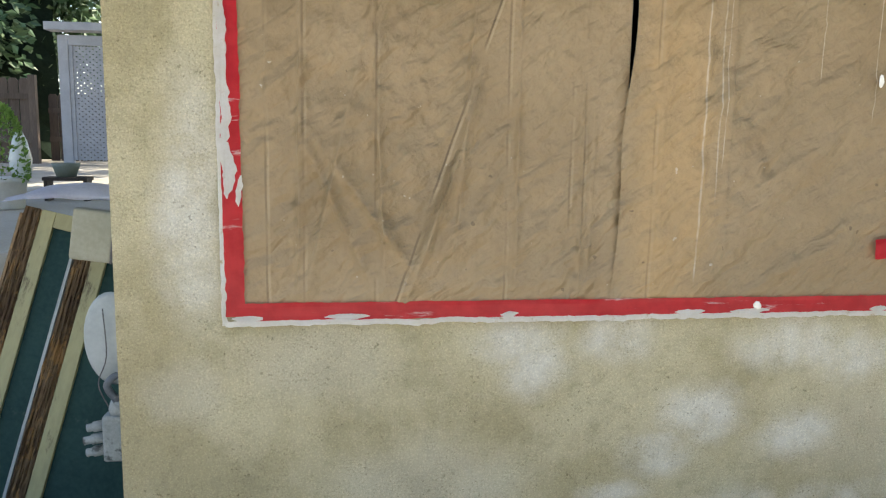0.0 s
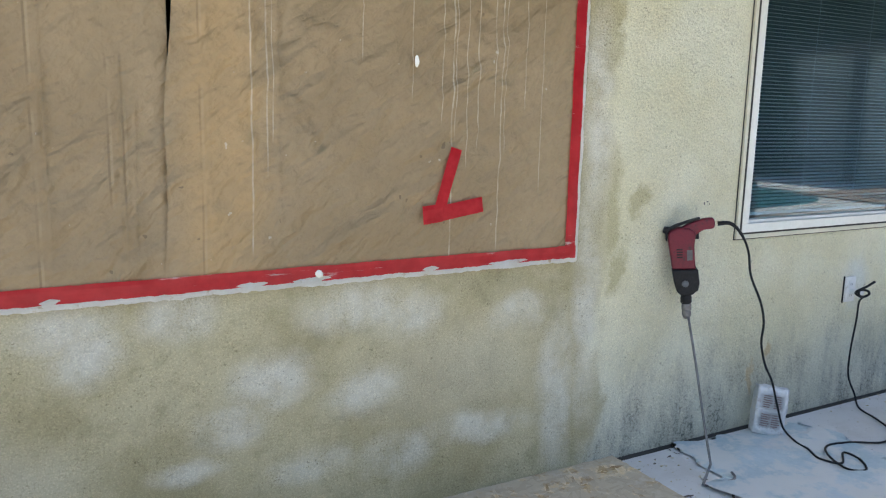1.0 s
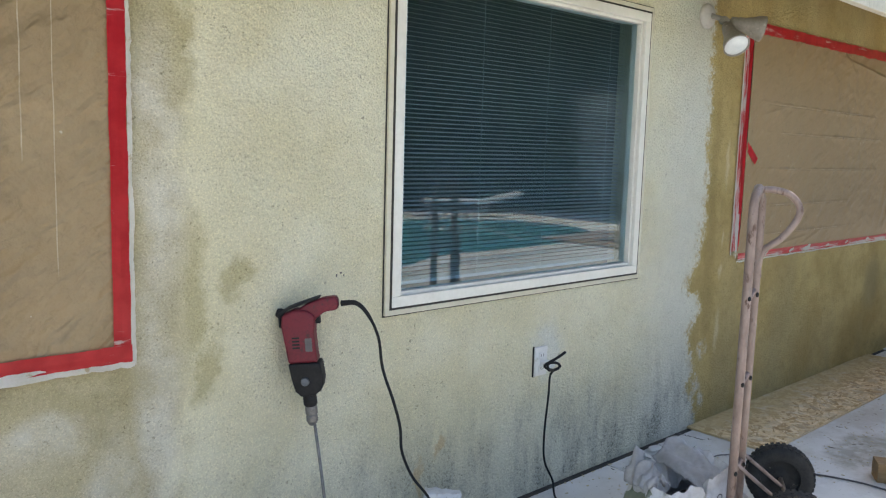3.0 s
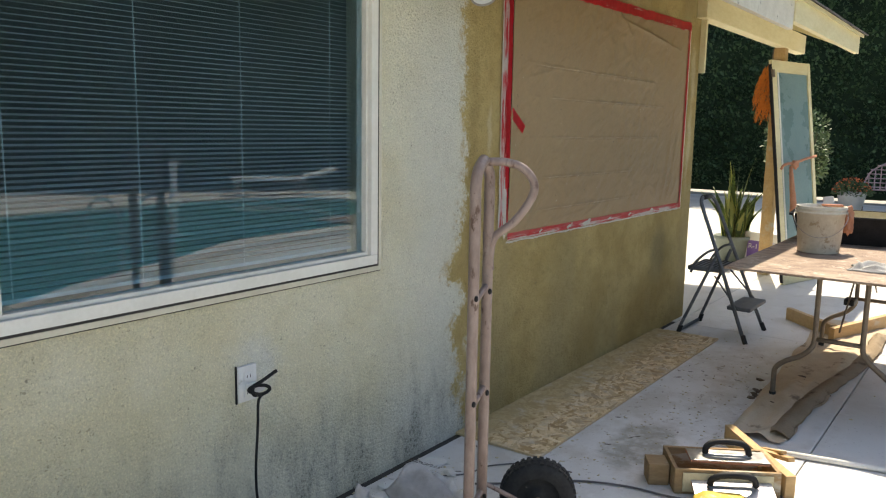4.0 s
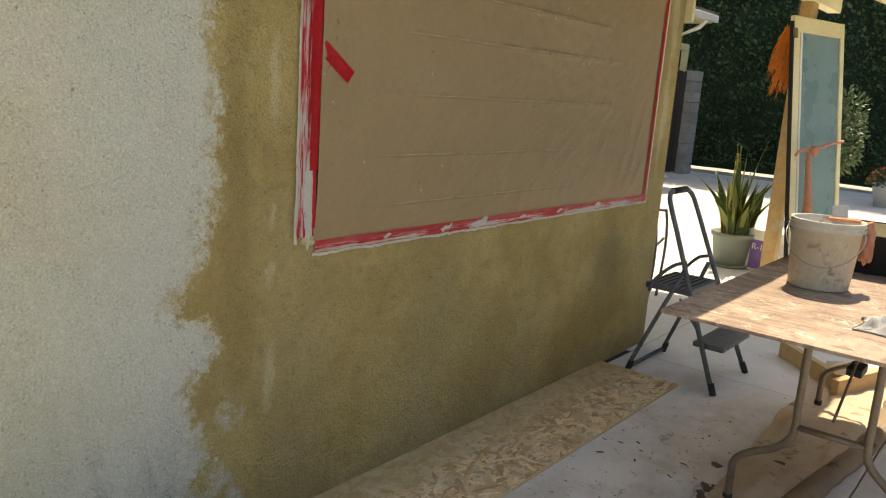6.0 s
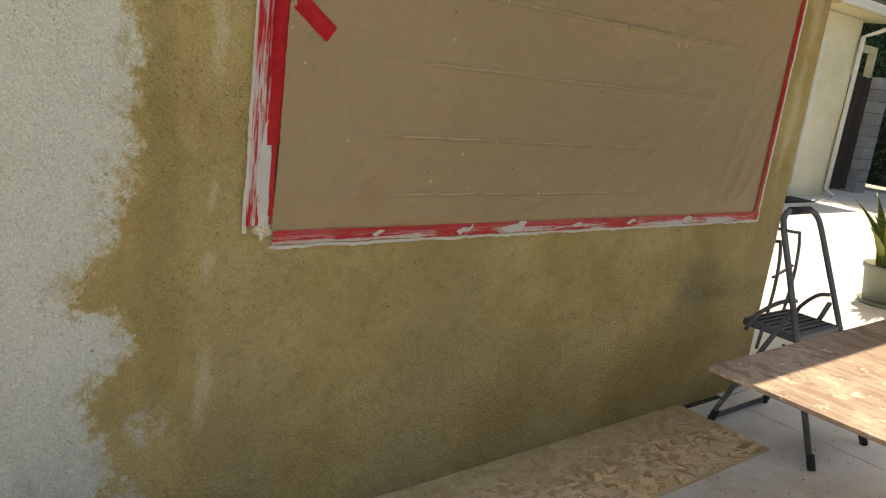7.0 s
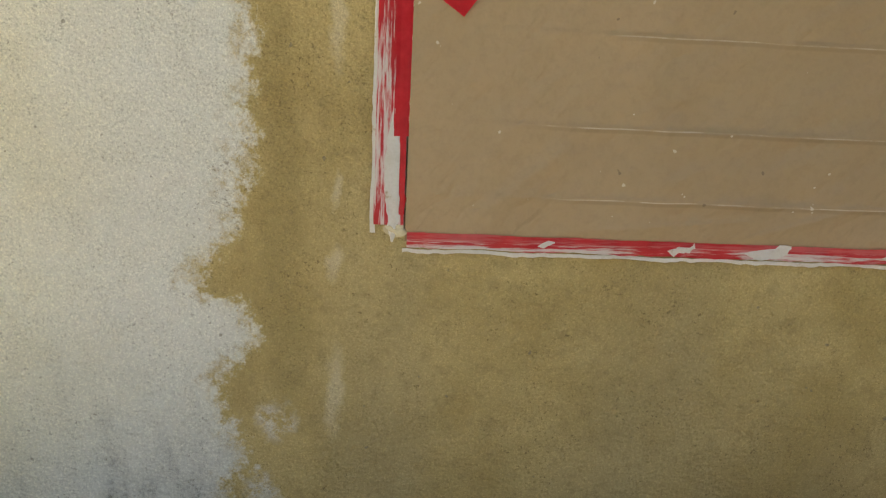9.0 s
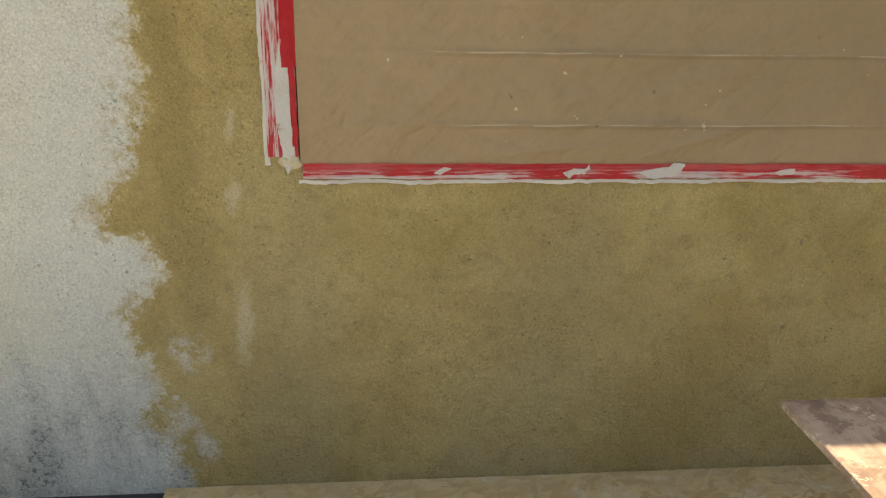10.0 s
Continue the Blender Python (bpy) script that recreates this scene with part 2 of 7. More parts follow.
def paper_mat(name, crumple):
    n = Nodes(name)
    big, fine = n.noise(2.5, 5, 0.6), n.noise(55, 4, 0.65)
    x = n.axis(0)
    c = n.mix(n.step(big, 0.32, 0.68), (0.262, 0.186, 0.098), (0.325, 0.236, 0.132))
    c = n.mix(n.math('MULTIPLY', n.step(x, 6.5, 7.2), 0.75), c, (0.295, 0.206, 0.112))
    warm = n.math('MULTIPLY', n.blobs(n.coord, ((2.745, 1.2, .14, .7),)), n.step(big, 0.3, 0.7, 0.3, 0.75))
    c = n.mix(warm, c, (0.42, 0.275, 0.125))
    # soft darker patches imitate the shading of wrinkles in the colour
    tone = n.noise(7, 4, 0.6, vec=n.warped(3, 0.2), stretch=(1, 1, 0.5))
    c = n.mix(n.math('MULTIPLY', n.step(tone, 0.42, 0.7), 0.16), c, (0.225, 0.158, 0.083))
    c = n.mix(n.math('MULTIPLY', n.step(fine, 0.42, 0.7), 0.25), c, (0.22, 0.152, 0.08))
    xw = n.math('ADD', x, n.math('MULTIPLY', n.math('SUBTRACT', n.noise(3, 2, 0.5, stretch=(0.01, 1, 1)), 0.5), 0.012))
    z, runs = n.axis(2), None
    for at, end, thick in ((2.828, 0.90, 0.0016), (2.873, 1.12, 0.0020), (2.890, 1.22, 0.0012), (3.165, 1.45, 0.0012), (3.33, 1.34, 0.0012), (3.435, 1.28, 0.0013), (3.471, 0.82, 0.0021),
                           (3.482, 1.22, 0.0012), (3.522, 1.14, 0.0013), (3.563, 1.20, 0.0016), (3.625, 1.30, 0.0012), (3.652, 0.86, 0.0019), (3.667, 1.18, 0.0011), (3.748, 1.32, 0.0013), (3.82, 1.05, 0.0010)):
        m = n.math('MULTIPLY', n.step(n.math('ABSOLUTE', n.math('SUBTRACT', xw, at)), thick * 1.6, thick * 0.6), n.step(z, end, end + 0.05))
        runs = m if runs is None else n.math('MAXIMUM', runs, m)
    c = n.mix(n.math('MULTIPLY', runs, n.step(n.noise(14, 3, 0.6), 0.3, 0.6, 0.12, 0.6)), c, (0.56, 0.49, 0.37))
    # hard creases left by folding: a dark line and worn light lip paint in their shading
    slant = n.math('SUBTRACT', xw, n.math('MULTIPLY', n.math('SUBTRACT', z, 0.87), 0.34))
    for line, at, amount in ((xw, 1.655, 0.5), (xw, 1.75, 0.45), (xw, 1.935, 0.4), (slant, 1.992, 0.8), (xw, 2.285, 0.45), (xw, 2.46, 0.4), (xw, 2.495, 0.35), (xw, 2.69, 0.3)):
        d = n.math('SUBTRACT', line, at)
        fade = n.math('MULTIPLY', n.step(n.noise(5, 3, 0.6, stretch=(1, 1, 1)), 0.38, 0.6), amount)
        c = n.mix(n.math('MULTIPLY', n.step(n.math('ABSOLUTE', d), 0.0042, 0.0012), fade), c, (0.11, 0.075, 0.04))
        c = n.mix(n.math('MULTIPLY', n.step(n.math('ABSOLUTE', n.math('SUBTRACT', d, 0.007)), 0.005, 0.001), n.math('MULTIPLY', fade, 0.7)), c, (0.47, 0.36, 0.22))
    # worn light lips on the level folds of the later sheet, with shade painted beneath
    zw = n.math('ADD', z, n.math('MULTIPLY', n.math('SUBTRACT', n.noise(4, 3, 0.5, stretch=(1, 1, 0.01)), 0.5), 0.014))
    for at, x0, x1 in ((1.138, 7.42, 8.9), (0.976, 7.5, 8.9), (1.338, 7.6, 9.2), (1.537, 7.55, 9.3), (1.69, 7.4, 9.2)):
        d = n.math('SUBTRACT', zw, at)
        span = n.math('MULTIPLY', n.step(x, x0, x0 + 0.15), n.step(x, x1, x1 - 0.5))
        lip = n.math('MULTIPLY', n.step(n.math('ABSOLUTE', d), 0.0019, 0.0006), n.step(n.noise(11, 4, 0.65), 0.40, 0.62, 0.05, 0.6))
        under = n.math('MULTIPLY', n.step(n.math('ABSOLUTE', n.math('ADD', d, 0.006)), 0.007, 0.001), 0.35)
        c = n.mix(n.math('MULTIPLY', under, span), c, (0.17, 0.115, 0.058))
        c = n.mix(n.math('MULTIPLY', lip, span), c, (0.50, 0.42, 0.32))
    fleck = n.step(n.noise(38, 2, 0.5), 0.745, 0.77)
    c = n.mix(n.math('MULTIPLY', fleck, 0.45), c, (0.62, 0.58, 0.48))
    spot = n.step(n.noise(24, 2, 0.5, vec=n.vmath('ADD', n.coord, (31.0, 7.0, 3.0))), 0.755, 0.77)
    c = n.mix(n.math('MULTIPLY', spot, 0.6), c, (0.10, 0.07, 0.04))
    # soft diagonal ripples and, on the first sheets, hard-edged crumples
    turned = n.tree.nodes.new("ShaderNodeVectorRotate")
    turned.rotation_type = 'Y_AXIS'
    turned.inputs["Angle"].default_value = radians(38)
    n.link(n.warped(3, 0.12), turned.inputs["Vector"])
    ripple = n.noise(9, 3, 0.5, vec=turned.outputs[0], stretch=(0.45, 1, 1.6))
    facet = n.voronoi(7.5, n.vmath('MULTIPLY', n.warped(6, 0.16), (1.25, 1, 0.62)))
    facet2 = n.voronoi(17, n.vmath('MULTIPLY', n.warped(9, 0.09), (1.1, 1, 0.8)))
    h = n.math('ADD', n.math('MULTIPLY', ripple, 1.5), n.math('ADD', n.math('MULTIPLY', facet, crumple), n.math('MULTIPLY', facet2, crumple * 0.3)))
    n.bump(n.math('ADD', h, n.math('MULTIPLY', fine, 0.12)), 1.0, 0.030 if crumple > 0.3 else 0.012)
    return n.done(c, 0.55, 0.0, 0.35)


def tape_mat(name, scuff, streak, fall=None):
    n = Nodes(name)
    red = n.mix(n.step(n.noise(14, 4, 0.6), 0.3, 0.7), (0.62, 0.014, 0.024), (0.76, 0.035, 0.045))
    rag = n.noise(16, 8, 0.72, stretch=streak)
    patch = n.noise(3.3, 3, 0.6)
    m = n.step(n.math('ADD', n.math('MULTIPLY', rag, 0.6), n.math('MULTIPLY', patch, 0.4)), 0.79 - scuff, 0.87 - scuff)
    if fall:
        m = n.math('MULTIPLY', m, n.step(n.axis(2), fall[0], fall[1], 0.12, 1.0))
    c = n.mix(n.math('MULTIPLY', m, 0.92), red, n.mix(n.noise(40, 3), (0.80, 0.75, 0.69), (0.90, 0.88, 0.83)))
    n.bump(n.noise(70, 4, 0.6, stretch=streak), 0.3, 0.0015)
    return n.done(c, n.math('ADD', n.math('MULTIPLY', m, 0.45), 0.33), 0.0, 0.45)


def osb_mat():
    n = Nodes("strand_board")
    r = n.random(island=True)
    fibre = n.noise(60, 4, 0.65, vec=n.warped(9, 0.05), stretch=(1, 2.2, 1))
    c = n.mix(r, (0.41, 0.262, 0.12), (0.82, 0.645, 0.40))
    c = n.mix(n.math('MULTIPLY', n.step(n.math('FRACT', n.math('MULTIPLY', r, 7.3)), 0.80, 0.86), 0.7), c, (0.27, 0.155, 0.065))
    c = n.mix(n.math('MULTIPLY', n.step(n.math('FRACT', n.math('MULTIPLY', r, 13.7)), 0.84, 0.9), 0.7), c, (0.86, 0.72, 0.49))
    c = n.mix(n.math('MULTIPLY', n.step(fibre, 0.4, 0.7), 0.35), c, (0.34, 0.22, 0.10))
    # trodden plaster dust, thicker on the older board and beside the fresh coat
    dusty = n.math('MULTIPLY', n.step(n.noise(10, 7, 0.72, vec=n.warped(4, 0.2)), n.step(n.axis(0), 5.5, 4.0, 0.47, 0.36), n.step(n.axis(0), 5.5, 4.0, 0.60, 0.50)), n.step(n.axis(0), 5.5, 4.0, 0.42, 0.80))
    c = n.mix(dusty, c, (0.49, 0.42, 0.32))
    splash = n.math('MULTIPLY', n.step(n.axis(1, n.warped(7, 0.28)), 1.86, 2.10), n.step(n.axis(0), 5, 6))
    c = n.mix(n.math('MULTIPLY', splash, 0.72), c, (0.44, 0.335, 0.165))
    pale = n.math('MULTIPLY', n.step(n.noise(5, 7, 0.7), 0.56, 0.66), 0.45)
    c = n.mix(pale, c, (0.66, 0.60, 0.50))
    n.bump(n.math('ADD', fibre, n.noise(120, 3)), 0.4, 0.002)
    return n.done(c, 0.78)


def ply_mat():
    n = Nodes("worn_plywood")
    grain = n.noise(7, 6, 0.7, stretch=(5.0, 0.7, 1))
    c = n.mix(n.step(grain, 0.35, 0.65), (0.17, 0.112, 0.080), (0.30, 0.218, 0.160))
    c = n.mix(n.math('MULTIPLY', n.step(n.noise(5, 8, 0.72), 0.46, 0.60), 0.75), c, (0.37, 0.285, 0.21))
    c = n.mix(n.math('MULTIPLY', n.step(n.noise(11, 8, 0.75, vec=n.warped(3, 0.2)), 0.53, 0.60), 0.7), c, (0.13, 0.08, 0.055))
    c = n.mix(n.math('MULTIPLY', n.step(n.noise(17, 8, 0.75, vec=n.warped(5, 0.2)), 0.57, 0.64), 0.7), c, (0.58, 0.51, 0.42))
    n.bump(n.math('ADD', grain, n.noise(60, 3)), 0.35, 0.002)
    return n.done(c, 0.62, 0.0, 0.3)


def concrete_mat():
    n = Nodes("concrete")
    big, mid, fine = n.noise(0.7, 4, 0.6), n.noise(4, 7, 0.68), n.noise(130, 3, 0.7)
    c = n.mix(n.step(big, 0.35, 0.65), (0.56, 0.548, 0.525), (0.67, 0.658, 0.635))
    c = n.mix(n.math('MULTIPLY', n.step(mid, 0.45, 0.7), 0.5), c, (0.47, 0.44, 0.40))
    c = n.mix(n.math('MULTIPLY', n.step(n.noise(6.5, 7, 0.7), 0.56, 0.68), 0.65), c, (0.66, 0.65, 0.625))
    near = n.math('MULTIPLY', n.step(n.axis(0), 6.2, 7.0), n.step(n.axis(0), 9.6, 9.0))
    near = n.math('MULTIPLY', near, n.step(n.axis(1), 0.9, 1.2))
    mud = n.math('MULTIPLY', near, n.step(n.noise(2.6, 6, 0.7), 0.46, 0.62))
    c = n.mix(n.math('MULTIPLY', mud, 0.42), c, (0.38, 0.325, 0.26))
    track = n.math('MULTIPLY', near, n.step(n.noise(9, 8, 0.75, vec=n.warped(3, 0.3), stretch=(0.6, 1.5, 1)), 0.60, 0.66))
    c = n.mix(n.math('MULTIPLY', track, 0.6), c, (0.20, 0.155, 0.11))
    wet = n.vmath('LENGTH', n.vmath('MULTIPLY', n.vmath('SUBTRACT', n.warped(6, 0.25), (7.24, 1.44, 0)), (3.2, 6.0, 0)))
    c = n.mix(n.math('MULTIPLY', n.step(wet, 1.05, 0.6), n.step(n.noise(13, 5, 0.65), 0.36, 0.58, 0.2, 0.6)), c, (0.20, 0.18, 0.125))
    grit = n.step(n.noise(75, 3, 0.6), 0.66, 0.7)
    c = n.mix(n.math('MULTIPLY', grit, 0.6), c, (0.16, 0.14, 0.12))
    n.bump(n.math('ADD', fine, mid), 0.3, 0.003)
    return n.done(c, 0.86, 0.0, 0.25)


def leaf_mat(name, dark, light, back=0.25):
    n = Nodes(name)
    r = n.random(island=True)
    c = n.mix(r, dark, light)
    c = n.mix(n.math('MULTIPLY', n.step(n.noise(1.3, 4, 0.6), 0.4, 0.65), 0.5), c, dark)
    n.bsdf.inputs["Subsurface Weight"].default_value = 0.0
    return n.done(c, 0.5, 0.0, 0.35)


def glass_mat(name, tint=(1, 1, 1), rough=0.0, ior=1.5, clear=1.0):
    n = Nodes(name)
    n.bsdf.inputs["Transmission Weight"].default_value = clear
    n.bsdf.inputs["IOR"].default_value = ior
    return n.done(tint, rough, 0.0, 0.5)


STUCCO = stucco_front()
STUCCO_PLAIN = surf("stucco_cream", (0.66, 0.61, 0.42), (0.76, 0.73, 0.56), 0.92, 2, 160, 0.5, 0.003)
PLASTER = surf("pale_plaster", (0.78, 0.75, 0.66), (0.88, 0.86, 0.80), 0.85, 14, 150, 0.4, 0.003, stain=(0.60, 0.50, 0.33), amount=0.43)
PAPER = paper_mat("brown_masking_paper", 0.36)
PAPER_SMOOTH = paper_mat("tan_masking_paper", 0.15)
TAPE = tape_mat("red_tape", 0.225, (0.4, 1, 3))
TAPE_H = tape_mat("red_tape_smeared", 0.335, (0.3, 1, 5), (0.872, 0.860))
TAPE_V = tape_mat("red_tape_streaked", 0.315, (6, 1, 0.4))
TAPE_PLAIN = surf("red_tape_clean", (0.62, 0.014, 0.024), (0.74, 0.03, 0.045), 0.4, 14, 60, 0.25, 0.001)
OSB = osb_mat()
CONCRETE = concrete_mat()
DARK_GAP = surf("dark_gap", (0.03, 0.028, 0.025), (0.06, 0.055, 0.05), 0.95, 8, 90)
VINYL = surf("white_vinyl", (0.64, 0.63, 0.57), (0.73, 0.72, 0.665), 0.4, 5, 60, 0.08, 0.0006, stain=(0.5, 0.47, 0.4), amount=0.36)
BEAD = surf("painted_bead", (0.52, 0.49, 0.38), (0.62, 0.59, 0.47), 0.7, 9, 90, 0.2, 0.001)
GLASS = glass_mat("window_glass", (0.66, 0.88, 0.95), 0.0, 1.52, 0.985)
SLAT = surf("blind_slat", (0.58, 0.63, 0.65), (0.66, 0.71, 0.725), 0.45, 3, 50, 0.05, 0.0004)
PLASTIC_WHITE = surf("white_plastic", (0.70, 0.70, 0.69), (0.78, 0.78, 0.76), 0.45, 14, 90, 0.1, 0.0008, stain=(0.5, 0.48, 0.42), amount=0.4)
CREAM_WOOD = surf("cream_painted_wood", (0.60, 0.525, 0.30), (0.70, 0.635, 0.41), 0.7, 6, 60, 0.3, 0.002, stretch=(0.25, 1, 1), stain=(0.45, 0.36, 0.18), amount=0.38)
OLD_FASCIA = surf("weathered_fascia", (0.52, 0.49, 0.41), (0.66, 0.63, 0.54), 0.8, 5, 50, 0.4, 0.003, stain=(0.17, 0.155, 0.13), amount=0.42)
SHINGLE = surf("roof_shingle", (0.075, 0.07, 0.066), (0.13, 0.12, 0.112), 0.95, 7, 140, 0.5, 0.004, vary=0.2)
PINE = surf("raw_pine", (0.42, 0.265, 0.12), (0.55, 0.375, 0.19), 0.7, 4, 50, 0.25, 0.002, stretch=(0.25, 1, 1), stain=(0.46, 0.385, 0.28), amount=0.46)
OLD_PINE = surf("dirty_pine", (0.22, 0.135, 0.065), (0.36, 0.24, 0.125), 0.8, 5, 60, 0.3, 0.002, stretch=(0.3, 1, 1), stain=(0.46, 0.41, 0.32), amount=0.50)
PLY = ply_mat()
STEEL_BROWN = surf("brown_enamel_steel", (0.13, 0.098, 0.072), (0.19, 0.145, 0.108), 0.45, 12, 80, 0.15, 0.001, metal=0.2, stain=(0.30, 0.26, 0.2), amount=0.40)
PINK_STEEL = surf("faded_pink_steel", (0.195, 0.138, 0.118), (0.30, 0.228, 0.200), 0.42, 20, 70, 0.25, 0.001, stain=(0.10, 0.058, 0.042), amount=0.455, stretch=(1, 1, 0.4))
GREY_STEEL = surf("dark_grey_steel", (0.075, 0.085, 0.098), (0.13, 0.142, 0.158), 0.5, 10, 80, 0.2, 0.001, metal=0.2, stain=(0.30, 0.30, 0.30), amount=0.42)
STEEL = surf("bare_steel", (0.32, 0.32, 0.32), (0.48, 0.47, 0.46), 0.38, 20, 120, 0.15, 0.0008, metal=0.85)
RUBBER = surf("black_rubber", (0.018, 0.018, 0.018), (0.04, 0.039, 0.037), 0.8, 20, 90, 0.3, 0.002, stain=(0.22, 0.20, 0.17), amount=0.38)
BLACK = surf("black_plastic", (0.009, 0.009, 0.010), (0.022, 0.022, 0.023), 0.6, 18, 120, 0.2, 0.001, spec=0.22)
RED = surf("red_plastic", (0.095, 0.008, 0.017), (0.16, 0.014, 0.026), 0.5, 18, 100, 0.2, 0.001, stain=(0.06, 0.02, 0.022), amount=0.46)
BLUE_TARP = surf("blue_tarp", (0.36, 0.455, 0.485), (0.50, 0.565, 0.585), 0.5, 3, 60, 0.3, 0.003, stain=(0.60, 0.60, 0.575), amount=0.58)
TAN_CLOTH = surf("tan_canvas", (0.42, 0.325, 0.225), (0.55, 0.45, 0.33), 0.9, 4, 150, 0.4, 0.003, stain=(0.22, 0.16, 0.11), amount=0.46)
SACK = surf("paper_sack", (0.55, 0.53, 0.52), (0.70, 0.68, 0.68), 0.75, 5, 60, 0.3, 0.003, stain=(0.40, 0.36, 0.30), amount=0.42)
SACK_BROWN = surf("sack_print_brown", (0.27, 0.145, 0.075), (0.36, 0.21, 0.12), 0.75, 6, 60, 0.3, 0.002)
SACK_GREEN = surf("sack_print_green", (0.19, 0.21, 0.155), (0.27, 0.28, 0.21), 0.75, 6, 60, 0.3, 0.002)
PRINT_DARK = surf("dark_print", (0.09, 0.085, 0.085), (0.14, 0.13, 0.13), 0.8, 10, 60, 0.1, 0.001)
PURPLE = surf("purple_print", (0.16, 0.10, 0.33), (0.22, 0.14, 0.42), 0.7, 10, 60, 0.1, 0.001)
BUCKET = surf("dirty_bucket", (0.52, 0.485, 0.40), (0.66, 0.63, 0.55), 0.55, 7, 60, 0.25, 0.002, stain=(0.36, 0.29, 0.2), amount=0.47)
MORTAR = surf("dried_mortar", (0.42, 0.36, 0.22), (0.56, 0.49, 0.33), 0.9, 9, 80, 0.5, 0.005)
RAG = surf("grey_rag", (0.50, 0.50, 0.50), (0.64, 0.635, 0.62), 0.95, 9, 150, 0.4, 0.003, stain=(0.4, 0.36, 0.3), amount=0.42)
YELLOW = surf("yellow_plastic", (0.50, 0.34, 0.05), (0.62, 0.45, 0.10), 0.55, 12, 80, 0.2, 0.001, stain=(0.52, 0.45, 0.32), amount=0.5)
SPONGE = surf("yellow_float_sponge", (0.55, 0.38, 0.14), (0.66, 0.48, 0.22), 0.95, 14, 130, 0.6, 0.004)
ORANGE = surf("orange_raffia", (0.52, 0.15, 0.025), (0.70, 0.25, 0.05), 0.85, 14, 90, 0.3, 0.002, vary=0.2)
BRICK_RED = surf("rusty_strap", (0.38, 0.16, 0.09), (0.48, 0.23, 0.14), 0.85, 12, 80, 0.3, 0.002)
POT_GREY = surf("grey_green_pot", (0.165, 0.195, 0.17), (0.22, 0.25, 0.225), 0.7, 6, 80, 0.2, 0.001)
POT_WHITE = surf("pale_pot", (0.55, 0.54, 0.51), (0.66, 0.65, 0.62), 0.8, 6, 80, 0.2, 0.001)
SOIL = surf("soil", (0.10, 0.07, 0.05), (0.17, 0.125, 0.09), 0.95, 20, 90, 0.6, 0.006)
def banded_leaf():
    n = Nodes("snake_leaf")
    band = n.noise(9, 5, 0.7, vec=n.warped(8, 0.06), stretch=(0.8, 0.8, 4.5))
    c = n.mix(n.random(island=True), (0.085, 0.150, 0.050), (0.17, 0.255, 0.080))
    c = n.mix(n.math('MULTIPLY', n.step(band, 0.46, 0.58), 0.65), c, (0.035, 0.075, 0.032))
    n.bump(band, 0.2, 0.001)
    return n.done(c, 0.42, 0.0, 0.4)


SNAKE = banded_leaf()
SNAKE_EDGE = leaf_mat("snake_leaf_edge", (0.34, 0.38, 0.11), (0.46, 0.48, 0.18))
HEDGE = leaf_mat("hedge_leaf", (0.040, 0.085, 0.042), (0.115, 0.19, 0.085))
BUSH = leaf_mat("bush_leaf", (0.06, 0.10, 0.045), (0.14, 0.20, 0.09))
TREE_LEAF = leaf_mat("tree_leaf", (0.035, 0.075, 0.03), (0.10, 0.17, 0.05))
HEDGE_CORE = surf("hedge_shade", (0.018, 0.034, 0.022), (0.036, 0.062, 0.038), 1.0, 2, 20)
FLOWER = surf("red_flower", (0.50, 0.10, 0.05), (0.66, 0.22, 0.09), 0.8, 10, 60, vary=0.2)
GRASS = leaf_mat("grass_blade", (0.10, 0.20, 0.035), (0.22, 0.36, 0.07))
EARTH = surf("yard_ground", (0.28, 0.26, 0.22), (0.38, 0.355, 0.31), 0.95, 0.8, 40, 0.4, 0.006)
BLOCK = surf("concrete_block", (0.27, 0.265, 0.255), (0.37, 0.36, 0.345), 0.92, 8, 120, 0.5, 0.004, vary=0.12)
GATE = surf("dark_stained_gate", (0.035, 0.027, 0.022), (0.065, 0.05, 0.042), 0.7, 5, 60, 0.3, 0.002, stretch=(1, 1, 0.2), vary=0.15)
FENCE = surf("weathered_fence", (0.085, 0.062, 0.050), (0.15, 0.115, 0.092), 0.85, 5, 50, 0.4, 0.003, stretch=(1, 1, 0.15), vary=0.2)
LATTICE = surf("grey_white_lattice", (0.33, 0.34, 0.37), (0.42, 0.43, 0.46), 0.75, 5, 60, 0.2, 0.001)
DOOR_GREEN = surf("door_screen_green", (0.045, 0.125, 0.105), (0.075, 0.17, 0.145), 0.35, 3, 60, 0.1, 0.001)
SCREEN = surf("hazy_screen_glass", (0.13, 0.21, 0.21), (0.19, 0.275, 0.27), 0.3, 3, 60, 0.1, 0.001)
OLD_GREEN = surf("old_green_paint", (0.012, 0.040, 0.037), (0.026, 0.065, 0.058), 0.6, 4, 60, 0.2, 0.001, spec=0.15, stain=(0.05, 0.085, 0.075), amount=0.42)
PEELED = surf("peeled_brown_wood", (0.10, 0.062, 0.036), (0.30, 0.20, 0.11), 0.9, 14, 50, 1.0, 0.010, stretch=(1, 1, 0.4), stain=(0.44, 0.25, 0.10), amount=0.52)
OLIVE_PAINT = surf("olive_cream_paint", (0.29, 0.27, 0.14), (0.40, 0.37, 0.20), 0.6, 6, 60, 0.3, 0.002, stretch=(1, 1, 0.3), stain=(0.10, 0.075, 0.045), amount=0.47)
FOAM = surf("olive_grey_sleeve", (0.29, 0.28, 0.205), (0.37, 0.355, 0.275), 0.85, 6, 90, 0.2, 0.002)
